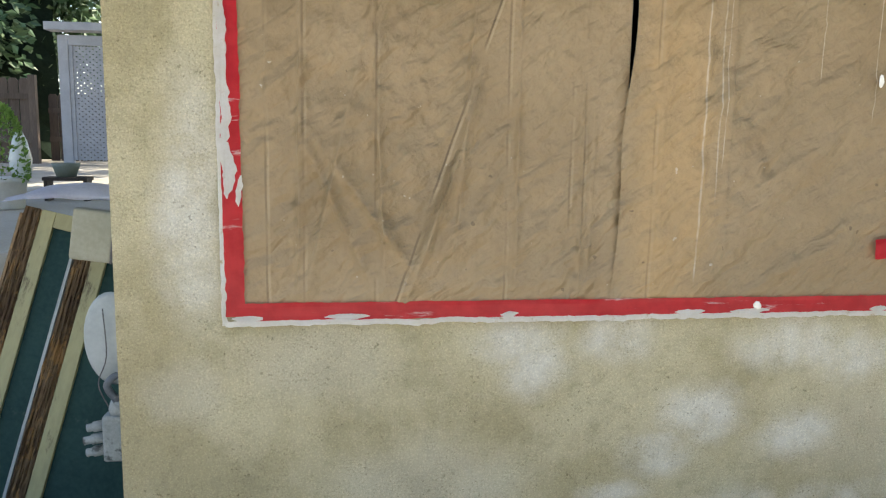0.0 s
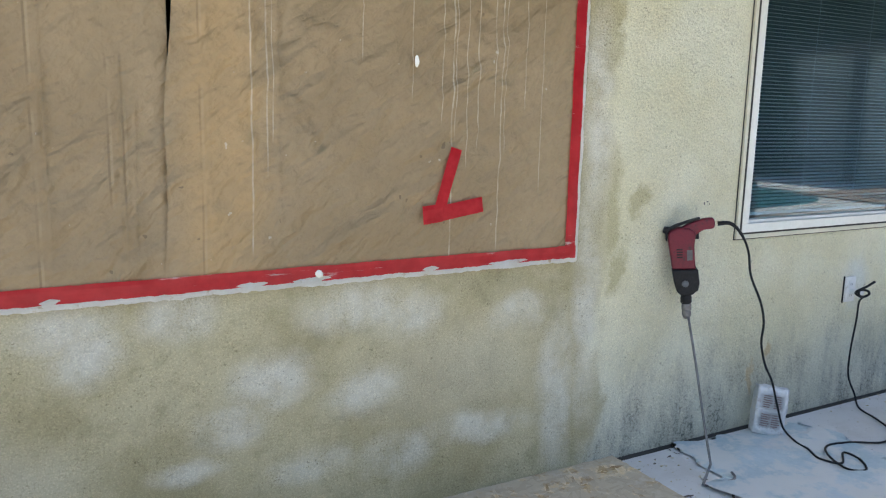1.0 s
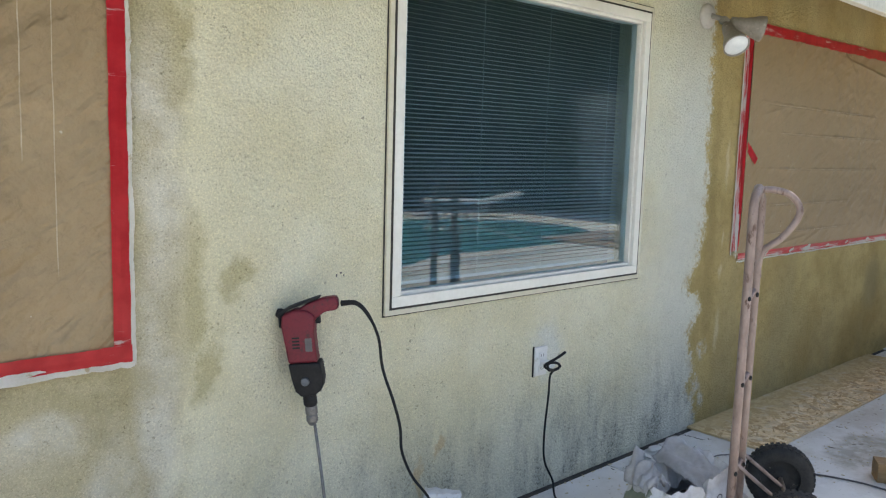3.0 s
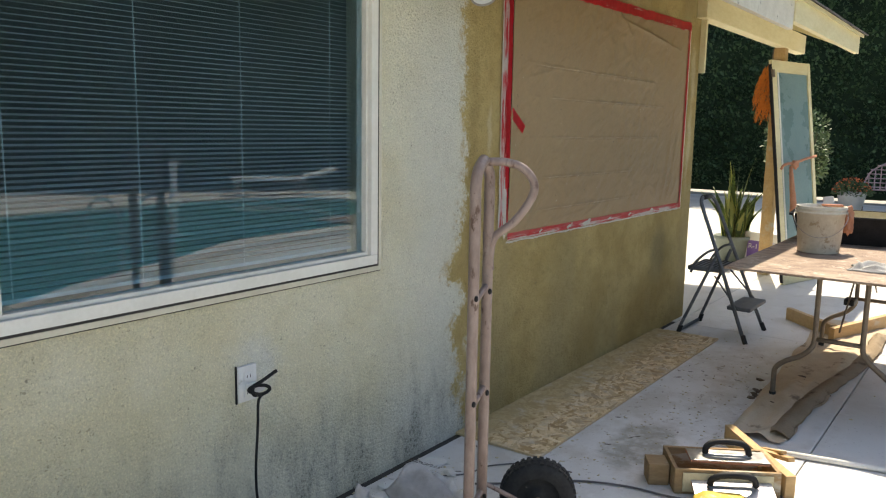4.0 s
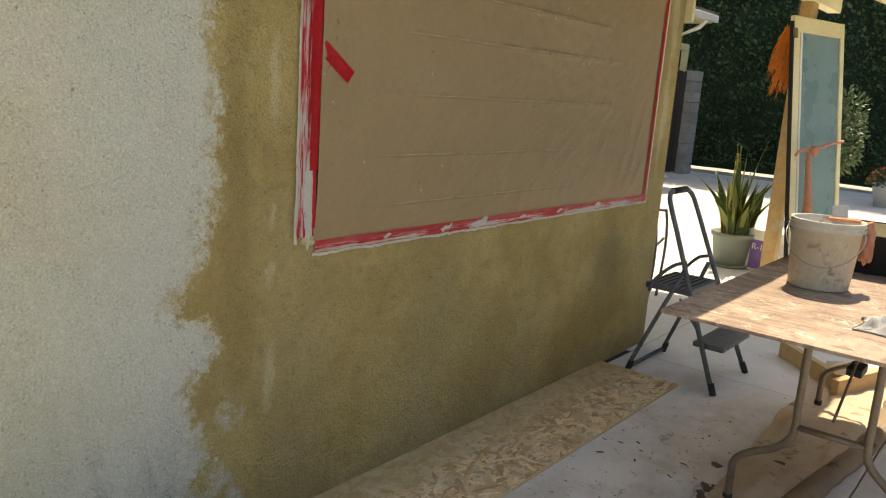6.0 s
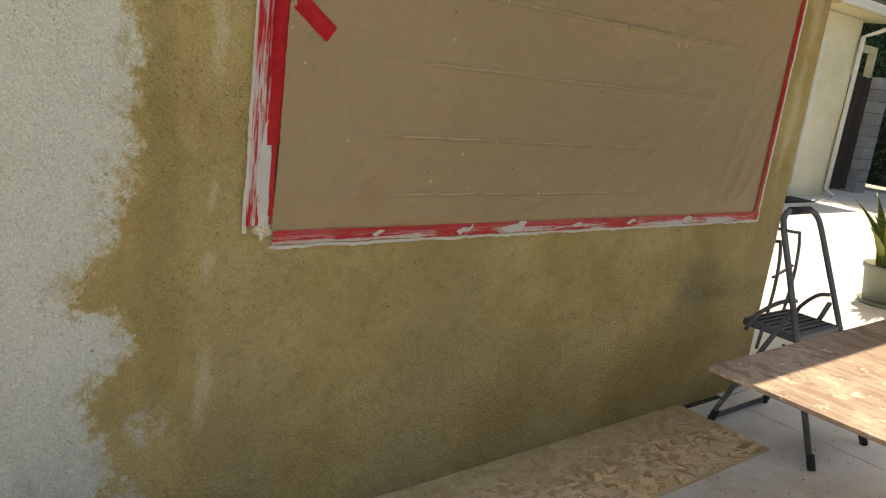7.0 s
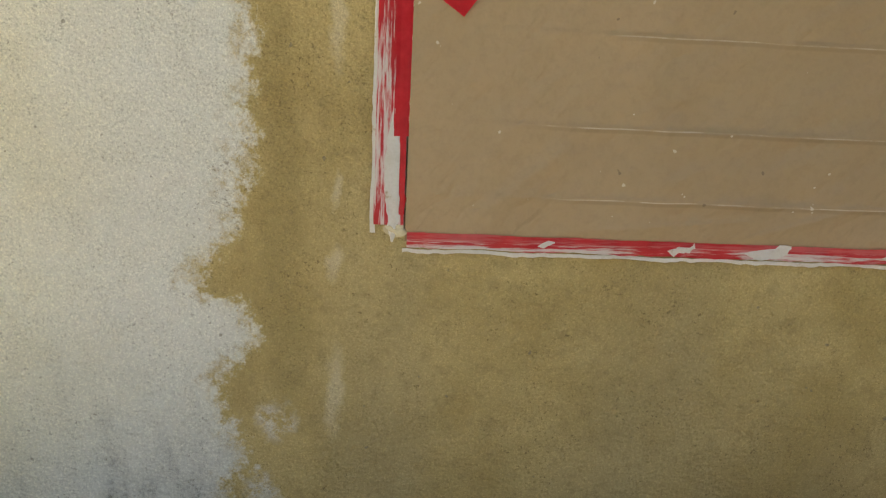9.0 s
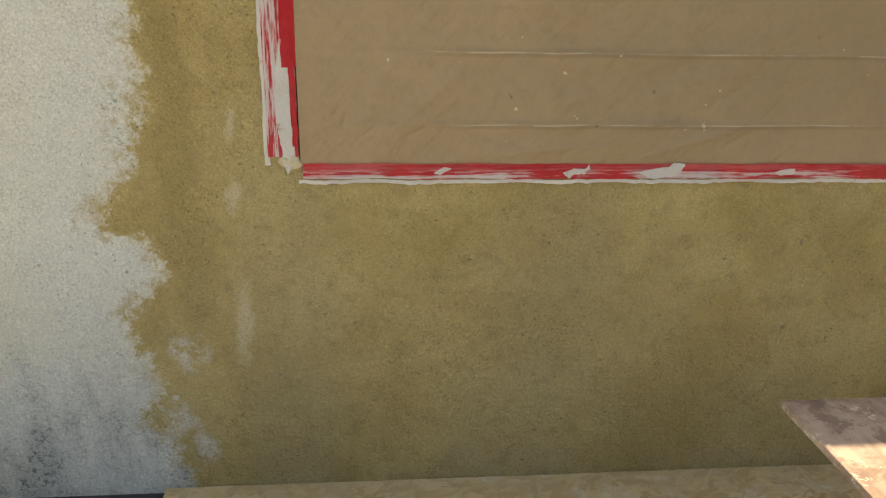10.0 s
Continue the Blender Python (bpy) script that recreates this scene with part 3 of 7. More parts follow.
PINK = surf("pink_board", (0.55, 0.42, 0.37), (0.62, 0.49, 0.44), 0.85, 6, 90, 0.2, 0.002)
CLOTH_BLUE = surf("pale_blue_cloth", (0.50, 0.51, 0.60), (0.63, 0.64, 0.72), 0.95, 8, 120, 0.4, 0.003)
GLOVE = surf("grey_white_glove", (0.20, 0.215, 0.205), (0.32, 0.335, 0.325), 0.85, 10, 120, 0.5, 0.004, stain=(0.08, 0.085, 0.08), amount=0.48)
SHADE_WHITE = surf("dull_white_panel", (0.30, 0.325, 0.31), (0.38, 0.40, 0.385), 0.6, 6, 60, 0.1, 0.001)
FLOOD_WHITE = surf("floodlight_enamel", (0.46, 0.45, 0.43), (0.58, 0.57, 0.54), 0.45, 14, 80, 0.2, 0.001, stain=(0.3, 0.27, 0.22), amount=0.43)
FLOOD_GREY = surf("floodlight_grey", (0.20, 0.185, 0.165), (0.30, 0.28, 0.25), 0.5, 14, 80, 0.2, 0.001, stain=(0.42, 0.40, 0.36), amount=0.44)
LENS = surf("floodlight_lens", (0.58, 0.62, 0.64), (0.70, 0.73, 0.74), 0.12, 10, 60, 0.2, 0.002, spec=0.6)
POOL_TILE = surf("pool_shell", (0.035, 0.19, 0.235), (0.055, 0.25, 0.29), 0.5, 2, 30)
WATER = glass_mat("pool_water", (0.55, 0.92, 0.93))
POOLHOUSE = surf("pale_shed_wall", (0.42, 0.45, 0.42), (0.50, 0.53, 0.50), 0.85, 2, 60, 0.2, 0.002)
BARK = surf("bark", (0.07, 0.052, 0.04), (0.13, 0.10, 0.078), 0.95, 8, 60, 0.7, 0.01, stretch=(1, 1, 0.3))
INSIDE = surf("room_paint", (0.30, 0.30, 0.29), (0.36, 0.36, 0.35), 0.9, 2, 60, 0.1, 0.001)
GRAVEL = surf("drop_cloth_gravel", (0.16, 0.17, 0.16), (0.34, 0.35, 0.34), 0.95, 30, 120, 0.7, 0.008)
IRON_PINK = surf("faded_red_strap", (0.40, 0.27, 0.27), (0.50, 0.36, 0.35), 0.7, 10, 60)

CLEAR_BAG = surf("cloudy_clear_plastic", (0.56, 0.56, 0.56), (0.70, 0.69, 0.685), 0.35, 16, 60, 0.9, 0.006, stain=(0.48, 0.42, 0.40), amount=0.46)
PRINT_FADED = surf("faded_print", (0.34, 0.25, 0.235), (0.44, 0.34, 0.325), 0.7, 10, 60, 0.1, 0.001)
CHUCK = surf("dull_dark_steel", (0.13, 0.125, 0.12), (0.24, 0.23, 0.22), 0.5, 40, 120, 0.15, 0.0008, metal=0.6)


# ---- mesh helpers ----
def part(name, bm, material, parent=None, label="", smooth=False):
    """Links a bmesh as one mesh object, under a thing or a part."""
    me = bpy.data.meshes.new(name)
    bm.normal_update()
    bm.to_mesh(me)
    bm.free()
    me.materials.append(material)
    if smooth:
        me.polygons.foreach_set("use_smooth", [True] * len(me.polygons))
    ob = new(name, me)
    if parent is not None:
        ob.parent = parent
    if label:
        ob["label"] = label
    return ob


def shared(name, me, parent, m=None):
    ob = new(name, me)
    ob.parent = parent
    if m is not None:
        ob.matrix_local = m
    return ob


def thing(name, label, category, at=None, group="", kind=""):
    ob = new(name)
    if at is not None:
        ob.matrix_world = at
    return tagged(ob, label, category, group, kind)


def box(x0, x1, y0, y1, z0, z1, bevel=0.0, bm=None, m=None):
    bm = bm or bmesh.new()
    mm = Matrix.Translation(((x0 + x1) / 2, (y0 + y1) / 2, (z0 + z1) / 2)) @ Matrix.Diagonal((x1 - x0, y1 - y0, z1 - z0, 1))
    made = bmesh.ops.create_cube(bm, size=1, matrix=(m or Matrix()) @ mm)
    if bevel:
        edges = {e for v in made["verts"] for e in v.link_edges}
        bmesh.ops.bevel(bm, geom=list(edges), offset=bevel, segments=2, affect='EDGES', profile=0.6)
    return bm


def tube(points, r, segs=10, bm=None, taper=None):
    """A round bar along points."""
    bm = bm or bmesh.new()
    pts = [Vector(p) for p in points]
    rings, up = [], None
    for i, p in enumerate(pts):
        d = (pts[min(i + 1, len(pts) - 1)] - pts[max(i - 1, 0)]).normalized()
        if up is None:
            up = d.orthogonal().normalized()
        up = (up - d * up.dot(d))
        up = up.normalized() if up.length > 1e-6 else d.orthogonal().normalized()
        side = d.cross(up)
        rr = r if taper is None else r * taper[i]
        rings.append([bm.verts.new(p + rr * (math.cos(a) * up + math.sin(a) * side)) for a in (2 * math.pi * k / segs for k in range(segs))])
    for a, b in zip(rings, rings[1:]):
        for k in range(segs):
            bm.faces.new((a[k], a[(k + 1) % segs], b[(k + 1) % segs], b[k]))
    bm.faces.new(rings[0][::-1])
    bm.faces.new(rings[-1])
    return bm


def spline(points, steps=6):
    """A smooth line through the points."""
    p = [Vector(q) for q in points]
    p = [2 * p[0] - p[1]] + p + [2 * p[-1] - p[-2]]
    out = []
    for a, b, c, d in zip(p, p[1:], p[2:], p[3:]):
        for k in range(steps):
            t = k / steps
            out.append(0.5 * (2 * b + (c - a) * t + (2 * a - 5 * b + 4 * c - d) * t * t + (3 * b - a - 3 * c + d) * t ** 3))
    return out + [p[-2]]


def lathe(profile, segs=28, bm=None, m=None):
    """A turned body: profile of (radius, height) from the outside bottom on."""
    bm = bm or bmesh.new()
    m = m or Matrix()
    rings = []
    for r, z in profile:
        if r < 1e-5:
            rings.append([bm.verts.new(m @ Vector((0, 0, z)))])
        else:
            rings.append([bm.verts.new(m @ Vector((r * math.cos(a), r * math.sin(a), z))) for a in (2 * math.pi * k / segs for k in range(segs))])
    for a, b in zip(rings, rings[1:]):
        for k in range(segs):
            q = [a[k % len(a)], a[(k + 1) % len(a)], b[(k + 1) % len(b)], b[k % len(b)]]
            q = list(dict.fromkeys(q))
            if len(q) > 2:
                bm.faces.new(q)
    return bm


def sheet(nx, ny, fn, thick=0.0, bm=None):
    """A grid of points fn(u, v); with thick, a second side behind it along -normal."""
    bm = bm or bmesh.new()
    rows = [[bm.verts.new(fn(i / nx, j / ny)) for i in range(nx + 1)] for j in range(ny + 1)]
    faces = [bm.faces.new((rows[j][i], rows[j][i + 1], rows[j + 1][i + 1], rows[j + 1][i])) for j in range(ny) for i in range(nx)]
    if thick:
        bmesh.ops.solidify(bm, geom=faces, thickness=thick)
    return bm


def prism(outline, y0, y1, bm=None, m=None):
    """An outline in x-z, drawn out from y0 to y1."""
    bm = bm or bmesh.new()
    m = m or Matrix()
    a = [bm.verts.new(m @ Vector((x, y0, z))) for x, z in outline]
    b = [bm.verts.new(m @ Vector((x, y1, z))) for x, z in outline]
    bm.faces.new(a)
    bm.faces.new(b[::-1])
    for i in range(len(a)):
        j = (i + 1) % len(a)
        bm.faces.new((a[j], a[i], b[i], b[j]))
    bmesh.ops.recalc_face_normals(bm, faces=bm.faces)
    return bm


def soften(bm, offset=0.003, segs=2):
    bmesh.ops.bevel(bm, geom=[e for e in bm.edges if len(e.link_faces) == 2 and e.calc_face_angle(0) > 0.5], offset=offset, segments=segs, affect='EDGES', profile=0.6)
    return bm


def panel_with_openings(xs, zs, holes, y0, y1):
    """A slab in x-z between y0 and y1, with openings right through it."""
    bm = bmesh.new()
    xs = sorted(set(xs) | {h[i] for h in holes for i in (0, 1)})
    zs = sorted(set(zs) | {h[i] for h in holes for i in (2, 3)})
    full = lambda i, j: 0 <= i < len(xs) - 1 and 0 <= j < len(zs) - 1 and not any(h[0] <= xs[i] < h[1] and h[2] <= zs[j] < h[3] for h in holes)
    cache = {}

    def v(x, y, z):
        key = (x, y, z)
        if key not in cache:
            cache[key] = bm.verts.new(key)
        return cache[key]
    for i in range(len(xs) - 1):
        for j in range(len(zs) - 1):
            if not full(i, j):
                continue
            a, b, c, d = xs[i], xs[i + 1], zs[j], zs[j + 1]
            bm.faces.new((v(a, y0, c), v(b, y0, c), v(b, y0, d), v(a, y0, d)))
            bm.faces.new((v(a, y1, c), v(a, y1, d), v(b, y1, d), v(b, y1, c)))
            for di, dj, p, q in ((-1, 0, (a, c), (a, d)), (1, 0, (b, d), (b, c)), (0, -1, (b, c), (a, c)), (0, 1, (a, d), (b, d))):
                if not full(i + di, j + dj):
                    bm.faces.new((v(p[0], y0, p[1]), v(q[0], y0, q[1]), v(q[0], y1, q[1]), v(p[0], y1, p[1])))
    bmesh.ops.recalc_face_normals(bm, faces=bm.faces)
    return bm


def rnd(a, b):
    return random.uniform(a, b)


# ---- the ground and the slabs ----
WALL = 2.16
bm = sheet(60, 60, lambda u, v: (-160 + 320 * u, -160 + 320 * v, -0.06))
tagged(part("ground", bm, EARTH), "pale dusty earth of the back yard", "ground", kind="structure")
patio = thing("pavement", "pale grey worn concrete patio in large slabs", "patio", kind="structure")
XS = (-6.0, -2.6, 0.7, 3.4, 6.1, 9.58, 12.6, 15.4, 18.2, 21.6)
YS = (-11.0, -8.6, -5.4, -2.2, 0.82, 2.130, 4.3, 6.3, 9.4)


# ---- the house ----
house_holes = [(1.60, 3.93, 0.865, 2.20), (4.862, 6.276, 0.860, 2.010), (7.20, 9.52, 0.875, 2.05)]
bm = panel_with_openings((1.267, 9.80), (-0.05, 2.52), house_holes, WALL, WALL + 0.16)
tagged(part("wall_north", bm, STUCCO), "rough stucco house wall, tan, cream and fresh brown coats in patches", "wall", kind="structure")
bm = box(1.267, 1.42, WALL + 0.16, 8.0, -0.05, 2.52)
tagged(part("wall_west", bm, STUCCO_PLAIN), "cream stucco end wall of the house", "wall", kind="structure")
bm = box(9.65, 9.80, WALL + 0.16, 8.0, -0.05, 2.52)
tagged(part("wall_east", bm, STUCCO_PLAIN), "cream stucco end wall of the house", "wall", kind="structure")
bm = box(1.267, 9.80, 8.0, 8.15, -0.05, 2.52)
tagged(part("wall_back", bm, STUCCO_PLAIN), "cream stucco back wall of the house", "wall", kind="structure")
for x in (4.2, 6.75):
    tagged(part("partition_wall", box(x, x + 0.1, WALL + 0.16, 8.0, 0.0, 2.5), INSIDE), "dim painted partition wall inside the house", "wall", kind="structure")
tagged(part("floor", box(1.42, 9.65, WALL + 0.16, 8.0, -0.05, 0.0), INSIDE), "dim indoor floor behind the window", "floor", kind="structure")
tagged(part("ceiling", box(1.267, 9.80, WALL, 8.15, 2.525, 2.56), INSIDE), "dim indoor ceiling", "ceiling", kind="structure")
tagged(part("dark_joint", box(1.27, 9.79, 2.124, 2.1615, -0.04, -0.005), DARK_GAP), "dark open joint between stucco wall and slab", "joint", kind="structure")

# roof: eave along the wall, pitched up towards the back, reaching past the house as an open porch
SL = 0.42
roof = thing("roof", "low pitched shingle roof with deep eaves and an open porch end", "roof", kind="structure")
EAVE_Y, EAVE_Z = 1.56, 2.335
bm = bmesh.new()
prof = [(EAVE_Y, EAVE_Z), (6.0, EAVE_Z + SL * (6.0 - EAVE_Y)), (6.0, EAVE_Z + SL * (6.0 - EAVE_Y) - 0.03), (EAVE_Y, EAVE_Z - 0.03)]
a = [bm.verts.new((0.7, y, z)) for y, z in prof]
b = [bm.verts.new((12.75, y, z)) for y, z in prof]
bm.faces.new(a)
bm.faces.new(b[::-1])
for i in range(4):
    bm.faces.new((a[(i + 1) % 4], a[i], b[i], b[(i + 1) % 4]))
bmesh.ops.recalc_face_normals(bm, faces=bm.faces)
part("deck", bm, CREAM_WOOD, roof, "cream painted roof boards")
bm = bmesh.new()
for k in range(12):
    y0 = EAVE_Y - 0.03 + k * 0.38
    z0 = EAVE_Z + SL * (y0 - EAVE_Y) + 0.004
    for s in range(40):
        x0 = 0.66 + s * 0.305 + (0.15 if k % 2 else 0)
        x1 = min(x0 + 0.300, 12.79)
        if x1 - x0 < 0.05:
            continue
        d = rnd(0, 0.004)
        q = [(x0, y0 - d, z0 + 0.012), (x1, y0 - d, z0 + 0.012), (x1, y0 + 0.42, z0 + SL * 0.42 + 0.002), (x0, y0 + 0.42, z0 + SL * 0.42 + 0.002)]
        lo = [(x, y, z - 0.012) for x, y, z in q]
        vs = [bm.verts.new(p) for p in q + lo]
        for f in ((0, 1, 2, 3), (4, 7, 6, 5), (0, 4, 5, 1), (1, 5, 6, 2), (2, 6, 7, 3), (3, 7, 4, 0)):
            bm.faces.new([vs[i] for i in f])
tagged(part("shingles", bm, SHINGLE, roof, "dark grey asphalt shingles"), kind="stuff")
part("back_slope", box(0.7, 12.75, 6.0, 10.0, 3.9, 4.0), SHINGLE, roof)
part("fascia", soften(box(0.7, 10.06, 1.60, 1.64, 2.10, 2.315), 0.004), OLD_FASCIA, roof, "weathered fascia board with peeling paint")
part("fascia", soften(box(10.065, 12.72, 1.59, 1.635, 2.155, 2.335), 0.004), CREAM_WOOD, roof, "newer cream fascia board")
for x in (9.95, 11.1, 12.66):
    bm = bmesh.new()
    m = Matrix.Translation((x, 1.64, 2.31)) @ Matrix.Rotation(math.atan(SL), 4, 'X')
    box(-0.02, 0.02, 0.0, 4.6, -0.12, -0.01, 0, bm, m)
    part("rafter", bm, CREAM_WOOD, roof)
beam = thing("porch_beam", "long cream painted porch beam carried by a post", "beam", kind="structure")
part("timber", soften(box(9.70, 12.78, 2.09, 2.19, 2.175, 2.355), 0.005), CREAM_WOOD, beam)
part("corner_bracket", soften(box(9.803, 9.835, 2.12, 2.20, 1.80, 2.172), 0.004), CREAM_WOOD, beam)
post = thing("porch_post", "raw yellowish wooden porch post", "post", kind="structure")
part("timber", soften(box(12.02, 12.14, 2.10, 2.20, 0.0, 2.175), 0.005), PINE, post)

# ---- the glazed window with its blind ----
win = thing("window_1", "white vinyl window with closed mini blind", "window", kind="structure")
WX0, WX1, WZ0, WZ1 = 4.824, 6.288, 0.836, 2.031


def frame_bars(x0, x1, z0, z1, w, y0, y1, name, mat, parent, bev=0.002):
    for a, b, c, d in ((x0, x1, z0, z0 + w), (x0, x1, z1 - w, z1), (x0, x0 + w, z0 + w, z1 - w), (x1 - w, x1, z0 + w, z1 - w)):
        part(name, soften(box(a, b, y0, y1, c, d), bev), mat, parent)


frame_bars(WX0, WX1, WZ0, WZ1, 0.018, WALL - 0.012, WALL + 0.002, "stucco_bead", BEAD, win)
frame_bars(WX0 - 0.005, WX1 + 0.005, WZ0 - 0.005, WZ1 + 0.005, 0.0048, WALL - 0.0025, WALL + 0.001, "outer_gap", DARK_GAP, win, 0.0003)
frame_bars(WX0 + 0.0185, WX1 - 0.0185, WZ0 + 0.0185, WZ1 - 0.0185, 0.0075, WALL - 0.0135, WALL + 0.03, "dark_gasket", DARK_GAP, win, 0.0005)
frame_bars(WX0 + 0.0262, WX1 - 0.0262, WZ0 + 0.0262, WZ1 - 0.0262, 0.037, WALL - 0.016, WALL + 0.06, "window_frame", VINYL, win, 0.003)
frame_bars(WX0 + 0.0635, WX1 - 0.0635, WZ0 + 0.0635, WZ1 - 0.0635, 0.012, WALL + 0.0, WALL + 0.05, "glazing_stop", VINYL, win, 0.002)
pane = part("pane", box(WX0 + 0.07, WX1 - 0.07, WALL + 0.022, WALL + 0.026, WZ0 + 0.07, WZ1 - 0.07), GLASS, win)
pane.visible_shadow = False
blind = thing("mini_blind", "lowered pale mini blind behind the glass", "blind")
part("head_rail", soften(box(4.905, 6.215, 2.235, 2.265, 1.965, 1.995), 0.002), SLAT, blind)
part("bottom_rail", soften(box(4.905, 6.215, 2.238, 2.262, 0.917, 0.929), 0.002), SLAT, blind)
bm = sheet(2, 4, lambda u, v: (-0.655 + 1.31 * u, -0.0125 + 0.025 * v, 0.0018 * (1 - (2 * v - 1) ** 2)), 0.0006)
slat_me = bpy.data.meshes.new("slat")
bm.to_mesh(slat_me)
bm.free()
slat_me.materials.append(SLAT)
for k in range(68):
    shared("slat", slat_me, blind, pose(5.560, 2.25, 0.937 + k * 0.0152, 13 + rnd(-0.3, 0.3), 0, 0))
for x in (4.96, 5.33, 5.70, 6.10):
    part("ladder_cord", tube([(x, 2.237, 0.92), (x, 2.236, 1.97)], 0.0014, 5), SLAT, blind)


# ---- papered windows ----
def creased(x, z, creases):
    """Relief of paper: each crease is x, z, angle, length, depth, width."""
    h = 0.0
    for cx, cz, ang, ln, dep, wid in creases:
        ca, sa = math.cos(ang), math.sin(ang)
        s, t = (x - cx) * ca + (z - cz) * sa, -(x - cx) * sa + (z - cz) * ca
        if abs(s) < ln * 1.4:
            h += 1.5 * dep * math.exp(-abs(t) / (wid * (0.7 if t > 0 else 2.6))) * max(0.0, 1 - (s / (ln * 1.2)) ** 2)
    return h


def paper_sheet(name, parent, x0, x1, z0, z1, nx, nz, left, creases, puff, label, y=WALL - 0.004, lift=0.0, mat=None):
    """left(z): shift of the sheet's left edge."""
    def fn(u, v):
        z = z0 + (z1 - z0) * v
        xa = x0 + left(z)
        x = xa + (x1 - xa) * u
        edge = min(1.0, 6 * u * (1 - u) + 0.12) * min(1.0, 9 * v * (1 - v) + 0.05)
        h = creased(x, z, creases) + puff * (noise.noise(Vector((x * 2.6, 3.1, z * 1.6))) + 0.5 * noise.noise(Vector((x * 11, 5.7, z * 5))))
        h += puff * 0.45 * noise.noise(Vector((x * 16 - z * 12, 1.7, z * 20 + x * 6))) + puff * 0.2 * noise.noise(Vector((x * 40, 2.7, z * 34)))
        return (x, y - max(-0.001, h * edge * 1.7) - lift * math.exp(-((x - xa) / 0.10)) * min(1.0, 7 * v), z)
    return part(name, sheet(nx, nz, fn), mat or PAPER, parent, label, smooth=True)


def ragged(name, parent, mat, a, b, width, rough=0.004, y=WALL - 0.006, thick=0.0012, seed=1, label="", taper=0.0):
    """A strip of tape or bead from a to b (x, z), with torn long edges."""
    a, b = Vector((a[0], 0, a[1])), Vector((b[0], 0, b[1]))
    d = (b - a).normalized()
    n = Vector((-d.z, 0, d.x))
    ln = (b - a).length
    cuts = max(2, int(ln / 0.012))

    def fn(u, v):
        s = u * ln
        j = rough * (noise.noise(Vector((s * 9, seed, 0))) + 0.8 * noise.noise(Vector((s * 45, seed, 4)))) if v in (0.0, 1.0) else 0
        wob = 0.002 * noise.noise(Vector((s * 6, v * 2, seed)))
        ww = width * (1 - taper + taper * max(0.02, math.sin(math.pi * u)) ** 0.6)
        p = a + d * s + n * ((v - 0.5) * ww + j * (1 if v < 0.5 else 0.6))
        return (p.x, y - thick + wob * (1 if 0 < v < 1 else 0), p.z)
    return part(name, sheet(cuts, 4, fn, -thick), mat, parent, label)


flat = lambda z: 0.0
first = thing("papered_window", "large window masked with wrinkled brown paper and red tape", "window", kind="structure")
folds = [(1.74, 1.4, 1.55, 0.9, 0.010, 0.010), (1.80, 1.1, 1.35, 0.5, 0.012, 0.018), (1.93, 1.5, 1.62, 0.8, 0.010, 0.008), (1.86, 1.05, 2.0, 0.35, 0.012, 0.014),
         (1.98, 1.02, 2.2, 0.35, 0.012, 0.014), (2.05, 1.0, 1.2, 0.3, 0.014, 0.010), (2.10, 1.12, 1.25, 0.4, 0.012, 0.010), (2.18, 1.5, 1.5, 0.6, 0.006, 0.008), (2.31, 1.4, 1.57, 0.9, 0.006, 0.006),
         (2.49, 1.3, 1.57, 0.9, 0.007, 0.007), (2.52, 1.2, 1.55, 0.6, 0.005, 0.006), (2.60, 0.98, 1.3, 0.15, 0.010, 0.012), (1.66, 1.3, 1.57, 0.8, 0.012, 0.02), (2.25, 0.91, 0.05, 0.5, 0.008, 0.014)]
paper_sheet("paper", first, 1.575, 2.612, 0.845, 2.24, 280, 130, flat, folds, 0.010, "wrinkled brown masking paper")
folds = [(2.705, 1.3, 1.57, 0.9, 0.008, 0.012), (2.83, 1.3, 1.57, 0.9, 0.004, 0.005), (2.90, 1.3, 1.57, 0.9, 0.003, 0.004), (3.1, 1.25, 0.6, 0.25, 0.006, 0.02), (3.3, 1.45, 0.7, 0.3, 0.006, 0.02), (3.0, 1.5, 0.65, 0.3, 0.006, 0.02),
         (3.45, 1.2, 0.6, 0.25, 0.005, 0.02), (3.2, 1.0, 0.5, 0.25, 0.005, 0.02), (3.6, 1.5, 0.65, 0.25, 0.005, 0.02)]
paper_sheet("paper", first, 2.590, 3.95, 0.845, 2.24, 220, 150, lambda z: 0.030 * min(1.0, max(0.0, (z - 1.10) / 0.55)) + 0.006 * math.sin(z * 13), folds, 0.008,
            "brown masking paper with white runs of paint", WALL - 0.005, 0.014)
ragged("tape", first, TAPE, (1.578, 0.842), (3.990, 0.842), 0.048, seed=2, y=WALL - 0.010, label="red tape smeared with plaster")
ragged("tape", first, TAPE, (1.570, 0.83), (1.562, 2.22), 0.050, seed=3, y=WALL - 0.008)
ragged("tape", first, TAPE, (3.966, 0.83), (3.969, 2.22), 0.044, seed=4, y=WALL - 0.008)
ragged("tape", first, TAPE, (1.56, 2.215), (4.0, 2.215), 0.05, seed=5)
ragged("plaster_edge", first, PLASTER, (1.545, 0.812), (3.995, 0.815), 0.015, 0.007, WALL - 0.002, 0.012, 6, "pale chipped plaster edge")
ragged("plaster_edge", first, PLASTER, (1.542, 0.806), (1.536, 2.22), 0.013, 0.006, WALL - 0.002, 0.007, 7)
ragged("plaster_edge", first, PLASTER, (3.995, 0.81), (3.997, 2.22), 0.012, 0.005, WALL - 0.002, 0.006, 8)
